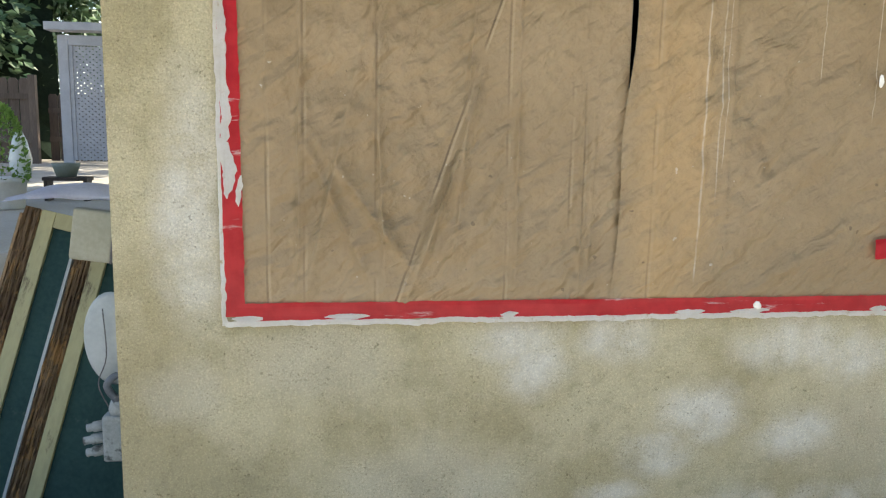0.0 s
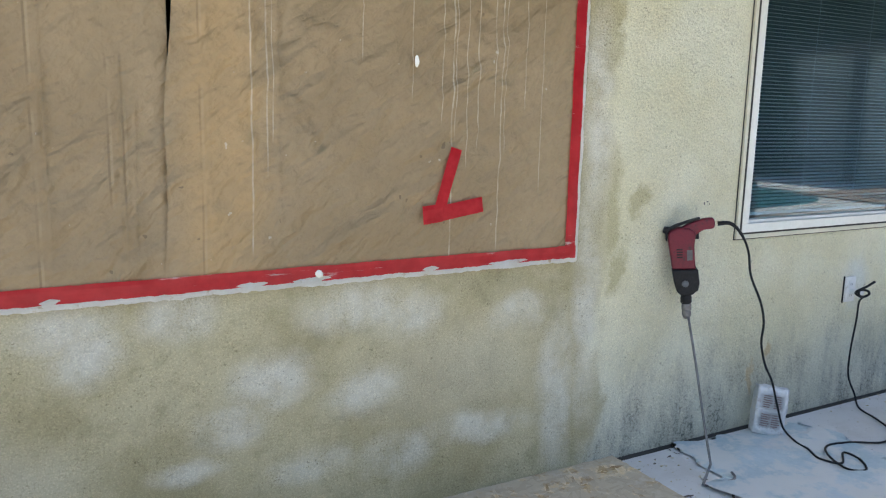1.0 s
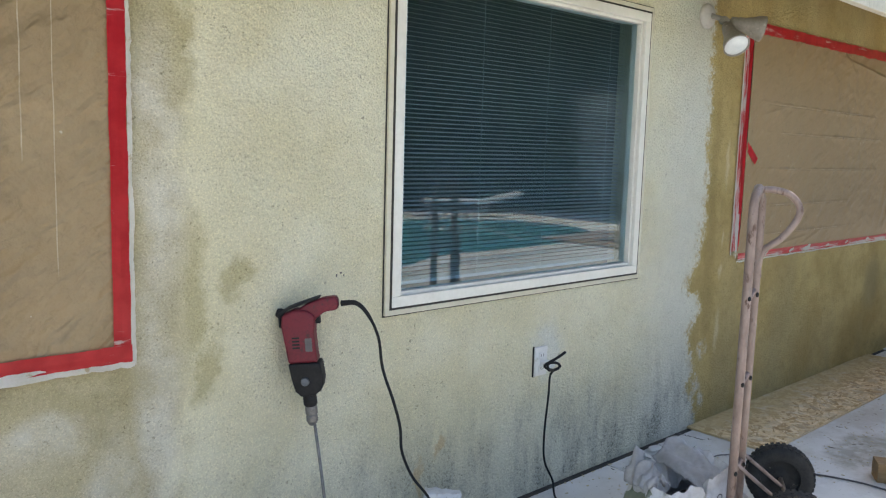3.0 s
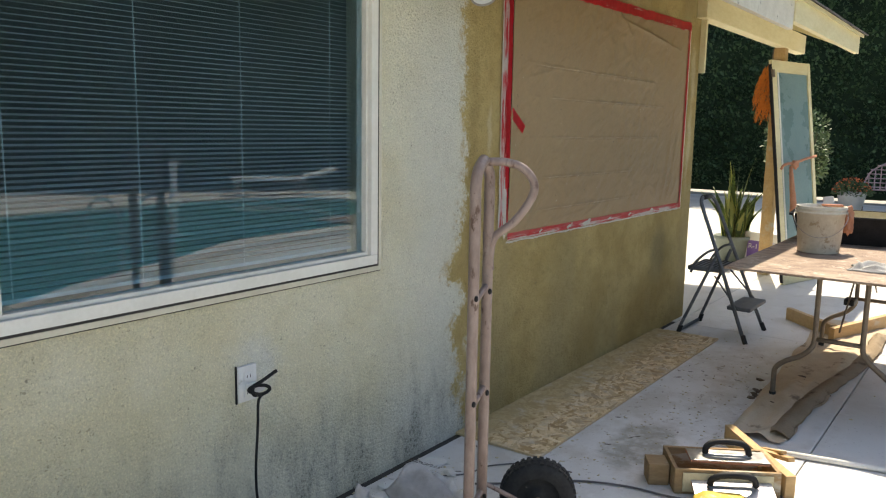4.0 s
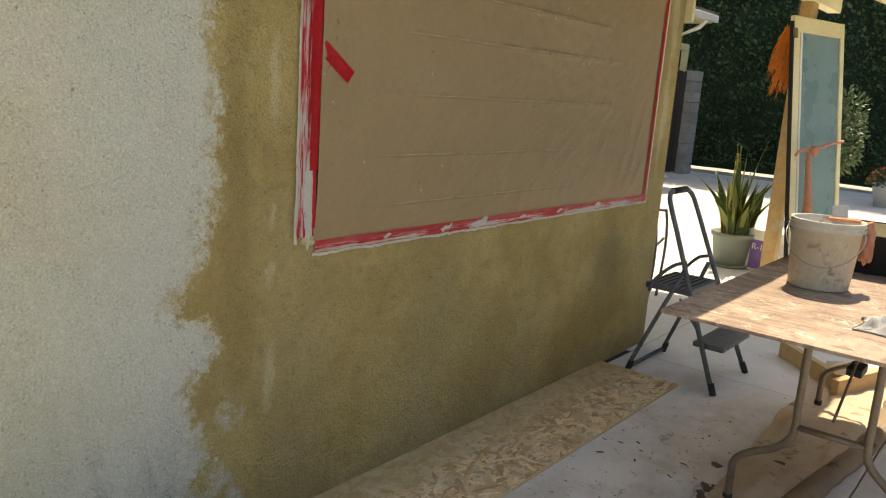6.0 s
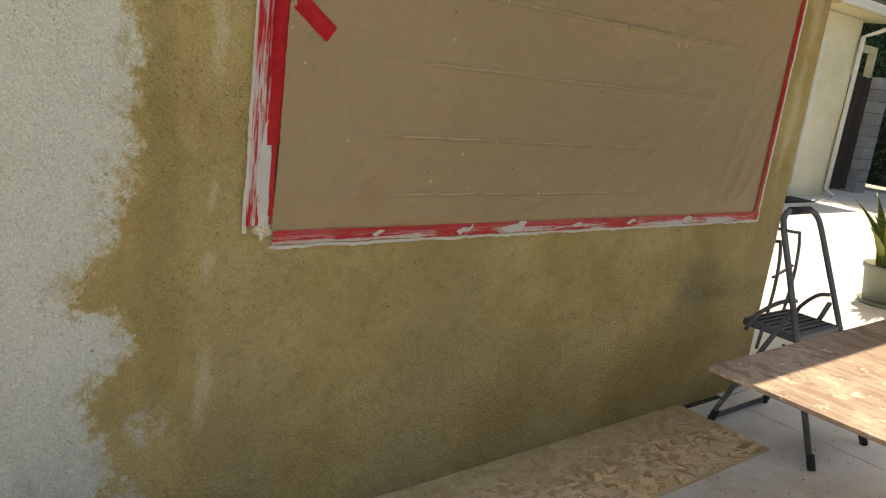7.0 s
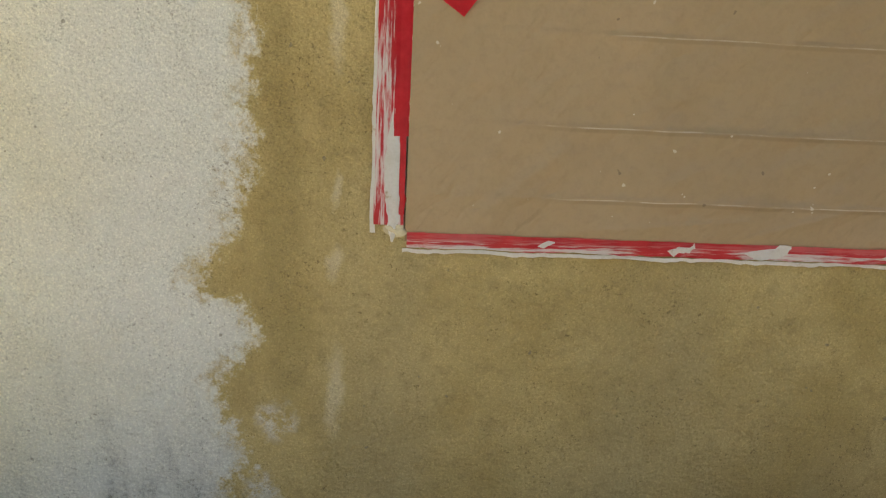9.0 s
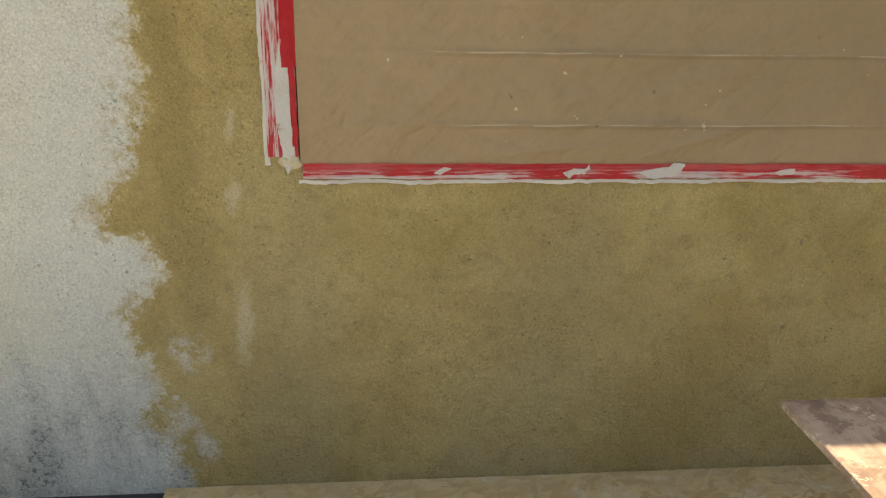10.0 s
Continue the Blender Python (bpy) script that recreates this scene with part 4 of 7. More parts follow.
for x, z, w, h, seed in ((1.556, 1.23, 0.03, 0.09, 31), (1.552, 1.36, 0.022, 0.16, 32), (1.585, 1.17, 0.016, 0.05, 33), (1.548, 1.55, 0.024, 0.2, 34)):
    ragged("plaster_smear", first, PLASTER, (x, z - h), (x + 0.006, z + h * 0.6), w, 0.014, WALL - 0.0105, 0.0012, seed, "torn strip of pale plaster", 1.0)
for x, w, seed in ((1.60, 0.08, 41), (1.86, 0.12, 42), (2.30, 0.05, 43), (2.82, 0.09, 44), (3.00, 0.12, 45), (3.7, 0.16, 46), (3.4, 0.06, 47)):
    ragged("plaster_smear", first, PLASTER, (x - w / 2, 0.826), (x + w / 2, 0.829), 0.016, 0.010, WALL - 0.0125, 0.0012, seed, "", 1.0)
ragged("tape_patch", first, TAPE_PLAIN, (3.372, 0.998), (3.585, 1.030), 0.050, 0.002, WALL - 0.020, 0.001, 9, "clean red tape strip")
ragged("tape_patch", first, TAPE_PLAIN, (3.412, 0.985), (3.480, 1.212), 0.040, 0.002, WALL - 0.0225, 0.001, 10)
ragged("tape_patch", first, TAPE_PLAIN, (3.362, 1.003), (3.432, 1.010), 0.058, 0.003, WALL - 0.025, 0.001, 11)
bm = bmesh.new()
bmesh.ops.create_icosphere(bm, subdivisions=3, radius=0.012)
for v in bm.verts:
    v.co *= 1 + 0.3 * noise.noise(v.co * 90)
    v.co.y *= 0.5
    v.co += Vector((3.022, WALL - 0.012, 0.842))
part("plaster_lump", bm, PLASTER, first, "lump of pale plaster")
bm = bmesh.new()
bmesh.ops.create_icosphere(bm, subdivisions=3, radius=0.0075)
for v in bm.verts:
    v.co.z *= 2.4
    v.co.y *= 0.3
    v.co *= 1 + 0.25 * noise.noise(v.co * 80)
    v.co += Vector((3.335, WALL - 0.020, 1.475))
part("paint_drip", bm, PLASTER, first)

second = thing("papered_window", "large window masked with tan paper and scuffed red tape", "window", kind="structure")
folds = [(7.95, 1.138, 0.0, 0.75, 0.0035, 0.006), (8.0, 0.976, 0.0, 0.75, 0.004, 0.008), (8.2, 1.338, 0.0, 0.8, 0.004, 0.006), (8.3, 1.537, 0.0, 0.8, 0.005, 0.006), (8.2, 1.69, -0.01, 0.8, 0.005, 0.007),
         (7.42, 0.97, 0.7, 0.18, 0.008, 0.014), (7.36, 1.02, 1.1, 0.18, 0.006, 0.012), (9.35, 1.1, 1.2, 0.35, 0.008, 0.016), (9.28, 1.25, 1.3, 0.35, 0.006, 0.014), (9.42, 1.0, 1.0, 0.2, 0.007, 0.014),
         (8.9, 1.97, -0.1, 0.5, 0.010, 0.014), (8.45, 2.0, -0.6, 0.1, 0.010, 0.014), (7.8, 0.92, 0.1, 0.25, 0.006, 0.012), (8.1, 0.93, 0.3, 0.15, 0.006, 0.01), (7.5, 1.65, 0.2, 0.2, 0.004, 0.02)]
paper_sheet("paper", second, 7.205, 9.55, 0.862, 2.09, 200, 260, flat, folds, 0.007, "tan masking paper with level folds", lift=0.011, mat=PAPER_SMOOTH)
ragged("tape", second, TAPE_V, (7.168, 0.90), (7.162, 2.10), 0.068, seed=12, y=WALL - 0.009, label="red tape half covered in white plaster")
ragged("plaster_smear", second, PLASTER, (7.176, 0.86), (7.172, 1.16), 0.036, 0.012, WALL - 0.0105, 0.0012, 52, "smooth patch of pale plaster", 1.0)
ragged("tape", second, TAPE_PLAIN, (7.190, 1.10), (7.184, 2.08), 0.034, seed=13, y=WALL - 0.0115)
ragged("tape", second, TAPE_PLAIN, (7.196, 0.925), (7.193, 1.11), 0.013, 0.006, seed=23, y=WALL - 0.0120)
ragged("tape", second, TAPE_H, (7.21, 0.866), (9.57, 0.862), 0.036, seed=14, y=WALL - 0.008, label="red tape smeared with plaster")
ragged("tape", second, TAPE, (9.545, 0.845), (9.555, 2.11), 0.026, seed=15, y=WALL - 0.008)
ragged("tape", second, TAPE, (7.14, 2.065), (9.58, 2.095), 0.055, 0.010, seed=16, y=WALL - 0.008)
ragged("plaster_edge", second, PLASTER, (7.20, 0.841), (9.575, 0.839), 0.009, 0.006, WALL - 0.002, 0.006, 17, "pale plaster edge")
ragged("plaster_edge", second, PLASTER, (7.132, 0.88), (7.128, 2.10), 0.012, 0.005, WALL - 0.002, 0.006, 18)
ragged("plaster_edge", second, PLASTER, (9.572, 0.84), (9.582, 2.10), 0.014, 0.006, WALL - 0.002, 0.006, 19)
ragged("tape_flag", second, TAPE_PLAIN, (7.205, 1.46), (7.325, 1.375), 0.045, 0.001, WALL - 0.013, 0.001, 20, "loose end of red tape")
for x, w, h in ((7.84, 0.05, 0.014), (7.865, 0.03, 0.012), (8.05, 0.10, 0.022), (8.085, 0.05, 0.03), (7.53, 0.04, 0.014), (8.66, 0.05, 0.014), (9.02, 0.06, 0.02), (8.36, 0.05, 0.012)):
    ragged("plaster_smear", second, PLASTER, (x - w / 2, 0.862), (x + w / 2, 0.866 + h * 0.4), h, 0.020, WALL - 0.011, 0.0012, int(x * 37), "", 1.0)
bm = bmesh.new()
bmesh.ops.create_icosphere(bm, subdivisions=4, radius=0.026)
for v in bm.verts:
    v.co *= 1 + 0.45 * noise.noise(v.co * 50)
    v.co.y *= 0.3
    v.co.z *= 0.6
    v.co += Vector((7.185, WALL - 0.006, 0.888))
part("plaster_lump", bm, MORTAR, second)
for spec, ob in ((house_holes[0], first), (house_holes[2], second)):
    frame_bars(spec[0], spec[1], spec[2], spec[3], 0.05, WALL + 0.05, WALL + 0.1, "window_frame", VINYL, ob)
    part("pane", box(spec[0] + 0.05, spec[1] - 0.05, WALL + 0.07, WALL + 0.076, spec[2] + 0.05, spec[3] - 0.05), GLASS, ob)


# ---- boards and cloths on the slab ----
def strands(x0, x1, y0, y1, z, count):
    """Pressed wood strands lying every way over a board's face."""
    verts, faces = [], []
    for k in range(count):
        ln, w, a = random.triangular(0.03, 0.16, 0.08), rnd(0.008, 0.034), random.gauss(0.3, 0.9)
        cx, cy, h = rnd(x0, x1), rnd(y0, y1), z + 0.0016 * k / count + rnd(0, 0.0004)
        ca, sa, i = math.cos(a), math.sin(a), len(verts)
        for px, py in ((-1, -rnd(0.3, 1)), (-0.2, -rnd(0.8, 1.1)), (1, -rnd(0.2, 0.9)), (rnd(0.7, 1), rnd(0.2, 0.9)), (0.1, rnd(0.8, 1.1)), (-rnd(0.7, 1), rnd(0.3, 1))):
            qx, qy = px * ln / 2, py * w / 2
            verts.append((min(x1, max(x0, cx + qx * ca - qy * sa)), min(y1, max(y0, cy + qx * sa + qy * ca)), h + 0.0007 * px))
        faces.append(tuple(range(i, i + 6)))
    me = bpy.data.meshes.new("strands")
    me.from_pydata(verts, [], faces)
    me.materials.append(OSB)
    return me


def flat_board(name, x0, x1, y0, y1, label):
    ob = thing(name, label, "board")
    part("panel", soften(box(x0, x1, y0, y1, 0.0005, 0.0115), 0.002), OSB, ob)
    tagged(shared("strand_layer", strands(x0 + 0.002, x1 - 0.002, y0 + 0.002, y1 - 0.002, 0.0118, 2400), ob), kind="stuff")
    return ob


flat_board("strand_board", 6.82, 9.262, 1.722, 2.157, "worn strand board lying along the foot of the wall")
flat_board("strand_board", 1.80, 4.235, 1.70, 2.157, "dusty strand board lying along the foot of the wall")


def cloth(name, mat, corners, lift, nx, ny, label, category, freq=5.0, ragged_by=0.03, base=0.004):
    """A crumpled sheet between four corners (x, y)."""
    c = [Vector((x, y, 0)) for x, y in corners]

    def fn(u, v):
        p = (c[0] * (1 - u) + c[1] * u) * (1 - v) + (c[3] * (1 - u) + c[2] * u) * v
        e = ragged_by * noise.noise(Vector((u * 7 + 3, v * 7, 9)))
        ed = 1.0 if min(u, v, 1 - u, 1 - v) < 0.02 else 0.3
        h = lift * max(0.0, noise.noise(p * freq) + 0.5 * noise.noise(p * freq * 2.7 + Vector((4, 1, 0))) + 0.12)
        return p + Vector((e * ed, -e * ed, base + h))
    return tagged(part(name, sheet(nx, ny, fn), mat, None, smooth=True), label, category)


cloth("plastic_tarp", BLUE_TARP, ((4.24, 1.05), (5.22, 1.35), (5.25, 2.05), (4.55, 2.128)), 0.010, 60, 60, "pale blue plastic tarp dusted with plaster on the slab", "tarp", 6, 0.10, 0.006)
runner = thing("drop_cloth", "crumpled tan canvas drop cloth trailing from under the table", "drop cloth")


def runner_at(u, v):
    y0, y1 = 0.95 - 0.15 * u, 1.18 + 0.10 * u
    x = 7.62 + 2.70 * u + 0.03 * noise.noise(Vector((v * 4, 1, 2)))
    y = y0 + (y1 - y0) * v + 0.035 * noise.noise(Vector((u * 9, v * 2, 9))) * (1.0 if v in (0.0, 1.0) else 0.4)
    p = Vector((x, y, 0))
    fold = max(0.0, noise.noise(Vector((x * 2.2, y * 9, 3))) + 0.45 * noise.noise(Vector((x * 7, y * 16, 5))) + 0.10)
    return (x, y, 0.008 + 0.003 * noise.noise(Vector((x * 5, y * 11, 8))) + 0.034 * fold * min(1.0, 6 * v * (1 - v) + 0.15))


part("sheet", sheet(150, 34, runner_at), TAN_CLOTH, runner, smooth=True)
part("rolled_edge", sheet(110, 12, lambda u, v: (7.70 + 2.35 * u, 0.925 - 0.13 * u + 0.10 * v + 0.025 * math.sin(u * 7) + 0.012 * noise.noise(Vector((u * 20, v, 4))),
                                                 0.010 + 0.05 * math.sin(v * math.pi) * (0.5 + 0.5 * noise.noise(Vector((u * 9, 2, 1))))), 0.002), TAN_CLOTH, runner, "rolled canvas edge", smooth=True)


def crumbs(name, mat, spots, label, lo, hi, flat=0.45, long=2.2):
    """Loose bits lying about on the slab."""
    bm = bmesh.new()
    for cx, cy, spread, count in spots:
        for _ in range(count):
            r = rnd(lo, hi)
            m = Matrix.Translation((random.gauss(cx, spread), min(2.12, random.gauss(cy, spread * 0.6)), r * 0.25)) @ Euler((0, 0, rnd(0, 6.28))).to_matrix().to_4x4() @ Matrix.Diagonal((r * rnd(0.7, long), r, r * flat, 1))
            made = bmesh.ops.create_icosphere(bm, subdivisions=1, radius=1.0, matrix=m)
            for v in made["verts"]:
                v.co += Vector((rnd(-0.45, 0.45), rnd(-0.45, 0.45), rnd(-0.1, 0.1))) * r
    return tagged(part(name, bm, mat), label, "debris", kind="stuff")


crumbs("plaster_crumbs", MORTAR, ((4.40, 1.98, 0.10, 26), (4.33, 1.75, 0.07, 14), (5.9, 2.08, 0.2, 40), (6.45, 1.98, 0.14, 45), (7.2, 1.45, 0.4, 50), (8.0, 1.3, 0.4, 60), (6.9, 1.5, 0.2, 40), (9.5, 1.6, 0.5, 60), (8.6, 1.62, 0.5, 160), (7.6, 1.5, 0.4, 120)), "small crumbs of dried plaster on the slab", 0.0015, 0.0055)
crumbs("dry_leaves", BARK, ((4.42, 2.02, 0.10, 8), (4.34, 1.75, 0.08, 4), (6.3, 2.06, 0.15, 16), (8.0, 1.4, 0.35, 26), (8.6, 1.45, 0.3, 20), (7.4, 1.45, 0.25, 10)), "dark dry leaf scraps on the slab", 0.002, 0.006, 0.2, 4.5)
crumbs("mortar_chunks", CONCRETE, ((6.45, 2.02, 0.10, 9), (6.2, 2.05, 0.06, 4)), "broken mortar lumps near the wall", 0.016, 0.032)
crumbs("mud_crumbs", SOIL, ((8.28, 1.16, 0.06, 40), (8.5, 1.05, 0.12, 22)), "clods of dark mud by the table leg", 0.006, 0.018)


# ---- electric drill, its mixing rod and cable ----
def round_blob(bm, loc, size, rough=0.0, subdivisions=3, freq=20):
    made = bmesh.ops.create_icosphere(bm, subdivisions=subdivisions, radius=1.0)
    for v in made["verts"]:
        k = 1 + rough * noise.noise(v.co * freq * 0.1 + Vector(loc))
        v.co = Vector((v.co.x * size[0], v.co.y * size[1], v.co.z * size[2])) * k + Vector(loc)
    return bm


DRILL = pose(4.498, 2.080, 0.58, 0, 0, -42) @ Matrix.Rotation(radians(-5), 4, 'Y') @ Matrix.Translation((-0.005, 0, -0.58))
drill = thing("electric_drill", "red and black electric mixing drill leaning nose down on the wall", "drill", DRILL)
bm = prism([(-0.047, 0.755), (-0.052, 0.80), (-0.060, 0.87), (-0.056, 0.90), (-0.02, 0.915), (0.02, 0.912), (0.042, 0.895), (0.036, 0.84), (0.038, 0.775), (0.041, 0.755)], -0.030, 0.030)
part("motor_housing", soften(bm, 0.009, 3), RED, drill, "scuffed red motor housing", smooth=True)
bm = prism([(-0.02, 0.908), (0.02, 0.930), (0.07, 0.946), (0.104, 0.948), (0.112, 0.938), (0.112, 0.915), (0.104, 0.906), (0.072, 0.904), (0.045, 0.886), (0.03, 0.862), (0.01, 0.885)], -0.019, 0.019)
part("handle", soften(bm, 0.008, 3), RED, drill, smooth=True)
part("grip_pad", soften(prism([(-0.062, 0.86), (-0.062, 0.90), (-0.03, 0.917), (0.01, 0.929), (0.06, 0.946), (0.058, 0.951), (0.01, 0.938), (-0.035, 0.924), (-0.068, 0.906), (-0.068, 0.865)], -0.018, 0.018), 0.003), BLACK, drill, "black rubber back pad")
part("back_knob", lathe([(0, 0), (0.014, 0), (0.016, 0.01), (0.012, 0.022), (0, 0.024)], 14, m=Matrix.Translation((-0.054, 0, 0.90)) @ Matrix.Rotation(radians(-70), 4, 'Y')), BLACK, drill)
bm = prism([(-0.048, 0.7545), (0.048, 0.7545), (0.053, 0.70), (0.047, 0.672), (0.026, 0.655), (-0.016, 0.652), (-0.032, 0.668), (-0.040, 0.70)], -0.032, 0.032)
part("gear_case", soften(bm, 0.008, 3), BLACK, drill, "black gear case", smooth=True)
part("gear_boss", lathe([(0, 0), (0.013, 0), (0.012, 0.008), (0, 0.010)], 14, m=Matrix.Translation((0.0, -0.032, 0.70)) @ Matrix.Rotation(radians(90), 4, 'X')), GREY_STEEL, drill)
part("collar", lathe([(0.0, 0.652), (0.019, 0.652), (0.021, 0.64), (0.021, 0.622), (0.017, 0.616), (0, 0.616)], 20, m=Matrix.Translation((0.004, 0, 0))), BLACK, drill)
part("chuck", lathe([(0, 0.617), (0.0165, 0.617), (0.0185, 0.61), (0.0185, 0.592), (0.0155, 0.589), (0.0175, 0.584), (0.0175, 0.570), (0.010, 0.556), (0, 0.556)], 24, m=Matrix.Translation((0.005, 0, 0))), CHUCK, drill, "worn steel chuck")
for k in range(4):
    part("vent_slot", box(-0.03, -0.008, -0.0312, -0.0302, 0.80 + k * 0.010, 0.805 + k * 0.010), BLACK, drill)
part("label_plate", box(0.008, 0.028, -0.0310, -0.0302, 0.79, 0.83), PRINT_DARK, drill)
part("trigger", soften(box(0.038, 0.054, -0.010, 0.010, 0.868, 0.897), 0.003), BLACK, drill)
rod = part("mixing_rod", tube(spline([(4.504, 2.076, 0.565), (4.490, 2.008, 0.40), (4.468, 1.930, 0.21), (4.450, 1.862, 0.055)], 4) + [(4.372, 1.822, 0.008)]
           + spline([(4.380, 1.816, 0.006), (4.44, 1.806, 0.006), (4.50, 1.799, 0.007), (4.520, 1.806, 0.014), (4.524, 1.826, 0.022)], 5), 0.0048, 8), CHUCK, drill, "bent bare steel mixing rod", smooth=True)
rod.matrix_parent_inverse = DRILL.inverted()
cord = spline([(4.553, 2.013, 0.935), (4.580, 1.975, 0.938), (4.600, 1.942, 0.905), (4.620, 1.918, 0.84), (4.624, 1.90, 0.75), (4.628, 1.85, 0.66), (4.650, 1.845, 0.58), (4.680, 1.87, 0.49), (4.74, 1.89, 0.39), (4.82, 1.91, 0.30), (4.93, 1.955, 0.16), (5.0, 1.968, 0.05),
               (5.01, 1.91, 0.012), (5.0, 1.85, 0.010), (4.96, 1.77, 0.010), (5.0, 1.70, 0.010), (5.10, 1.76, 0.010), (5.10, 1.69, 0.010), (5.03, 1.62, 0.010), (4.97, 1.66, 0.012), (5.0, 1.76, 0.020), (5.10, 1.83, 0.012), (5.22, 1.81, 0.010), (5.36, 1.75, 0.008),
               (5.50, 1.81, 0.008), (5.575, 1.92, 0.008), (5.63, 2.04, 0.010), (5.68, 2.10, 0.05), (5.64, 2.115, 0.14), (5.625, 2.11, 0.26), (5.628, 2.10, 0.42), (5.632, 2.10, 0.50), (5.635, 2.085, 0.528)], 6)
part("cable", tube(cord, 0.0045, 7, taper=[2.0 - 0.06 * i if i < 14 else 1.0 for i in range(len(cord))]), BLACK, drill, "long black rubber cable", smooth=True).matrix_parent_inverse = DRILL.inverted()
knot = spline([(5.635, 2.085, 0.528), (5.598, 2.08, 0.538), (5.602, 2.085, 0.562), (5.634, 2.07, 0.562), (5.654, 2.07, 0.544), (5.630, 2.085, 0.530), (5.590, 2.095, 0.552), (5.632, 2.072, 0.580), (5.680, 2.066, 0.600)], 6)
part("cable_knot", tube(knot, 0.0058, 7), BLACK, drill, smooth=True).matrix_parent_inverse = DRILL.inverted()

outlet = thing("power_outlet", "white outdoor power outlet with a lifted cover", "outlet")
part("plate", soften(box(5.594, 5.668, WALL - 0.012, WALL, 0.493, 0.612), 0.003), PLASTIC_WHITE, outlet)
part("gasket", soften(box(5.589, 5.594, WALL - 0.006, WALL, 0.490, 0.615), 0.001), BLACK, outlet)
for z in (0.523, 0.577):
    part("socket", soften(box(5.614, 5.651, WALL - 0.016, WALL - 0.011, z - 0.015, z + 0.015), 0.003), PLASTIC_WHITE, outlet)
    for x in (5.625, 5.638):
        part("slot", box(x, x + 0.002, WALL - 0.0165, WALL - 0.0155, z - 0.005, z + 0.006), BLACK, outlet)
part("plug", soften(box(5.618, 5.661, WALL - 0.062, WALL - 0.016, 0.532, 0.556), 0.006), PLASTIC_WHITE, outlet, "pale grey plug")
part("screw", lathe([(0, 0), (0.003, 0), (0.003, 0.002), (0, 0.003)], 10, m=Matrix.Translation((5.632, WALL - 0.012, 0.55)) @ Matrix.Rotation(radians(90), 4, 'X')), STEEL, outlet)

# nail holes and chips over the drill
tagged(part("wall_chips", box(4.634, 4.638, WALL - 0.001, WALL + 0.001, 0.985, 0.995, 0, box(4.649, 4.656, WALL - 0.001, WALL + 0.001, 0.995, 1.0, 0, box(4.662, 4.665, WALL - 0.001, WALL + 0.001, 0.985, 0.992))), PRINT_DARK), "small dark chips in the stucco", "chips", kind="stuff")


# ---- bags and buckets ----
def sack(name, at, size, mats, label, category, seed, slump=0.25):
    """A soft filled bag: a rounded box pushed out of shape."""
    ob = thing(name, label, category, at)
    sx, sy, sz = size
    bm = bmesh.new()
    bmesh.ops.create_cube(bm, size=1)
    bmesh.ops.subdivide_edges(bm, edges=bm.edges[:], cuts=11, use_grid_fill=True)
    for v in bm.verts:
        p = v.co.copy()
        r = max(abs(p.x), abs(p.y), abs(p.z)) / max(1e-6, p.length) * 0.5
        p = p.lerp(p.normalized() * 0.56, 0.30)
        n = noise.noise(p * 3.5 + Vector((seed, 0, 0))) + 0.6 * noise.noise(p * 8 + Vector((0, seed, 0)))
        p *= 1 + slump * 0.35 * n
        p = Vector((p.x * sx, p.y * sy, (p.z + 0.5) * sz))
        p.z = max(0.0, p.z)
        v.co = p
    part("body", bm, mats, ob, smooth=True)
    return ob


mini = thing("small_bag", "small crumpled clear plastic bag with faint pink print", "bag", pose(5.0, 2.055, 0, -9, 6, -38))
bm = bmesh.new()
bmesh.ops.create_cube(bm, size=1)
bmesh.ops.subdivide_edges(bm, edges=bm.edges[:], cuts=9, use_grid_fill=True)
for v in bm.verts:
    p = v.co
    pinch = 1 - 0.25 * max(0, p.z)
    k = 1 + 0.10 * noise.noise(p * 6)
    bulge = 1 + 0.25 * (0.25 - p.x * p.x) * 2
    v.co = Vector((p.x * 0.125 * k, p.y * 0.07 * pinch * bulge * k, max(0, (p.z + 0.5) * 0.20 * (1 + 0.05 * noise.noise(p * 9)))))
part("body", bm, CLEAR_BAG, mini, smooth=True)
for z0, z1 in ((0.030, 0.095), (0.110, 0.172)):
    part("printed_panel", sheet(8, 6, lambda u, v: (-0.045 + 0.09 * u, -0.0455 + 0.006 * (2 * u - 1) ** 2, z0 + (z1 - z0) * v), 0.001), CLEAR_BAG, mini, "dull white printed panel")
    for k in range(6):
        for a in (-0.040, 0.003):
            w = rnd(0.026, 0.037)
            part("print_bar", sheet(4, 1, lambda u, v: (a + w * u, -0.0472 + 0.006 * ((a + w * u) / 0.045) ** 2, z0 + 0.006 + 0.0095 * k + 0.0042 * v), 0.0006), PRINT_FADED, mini)

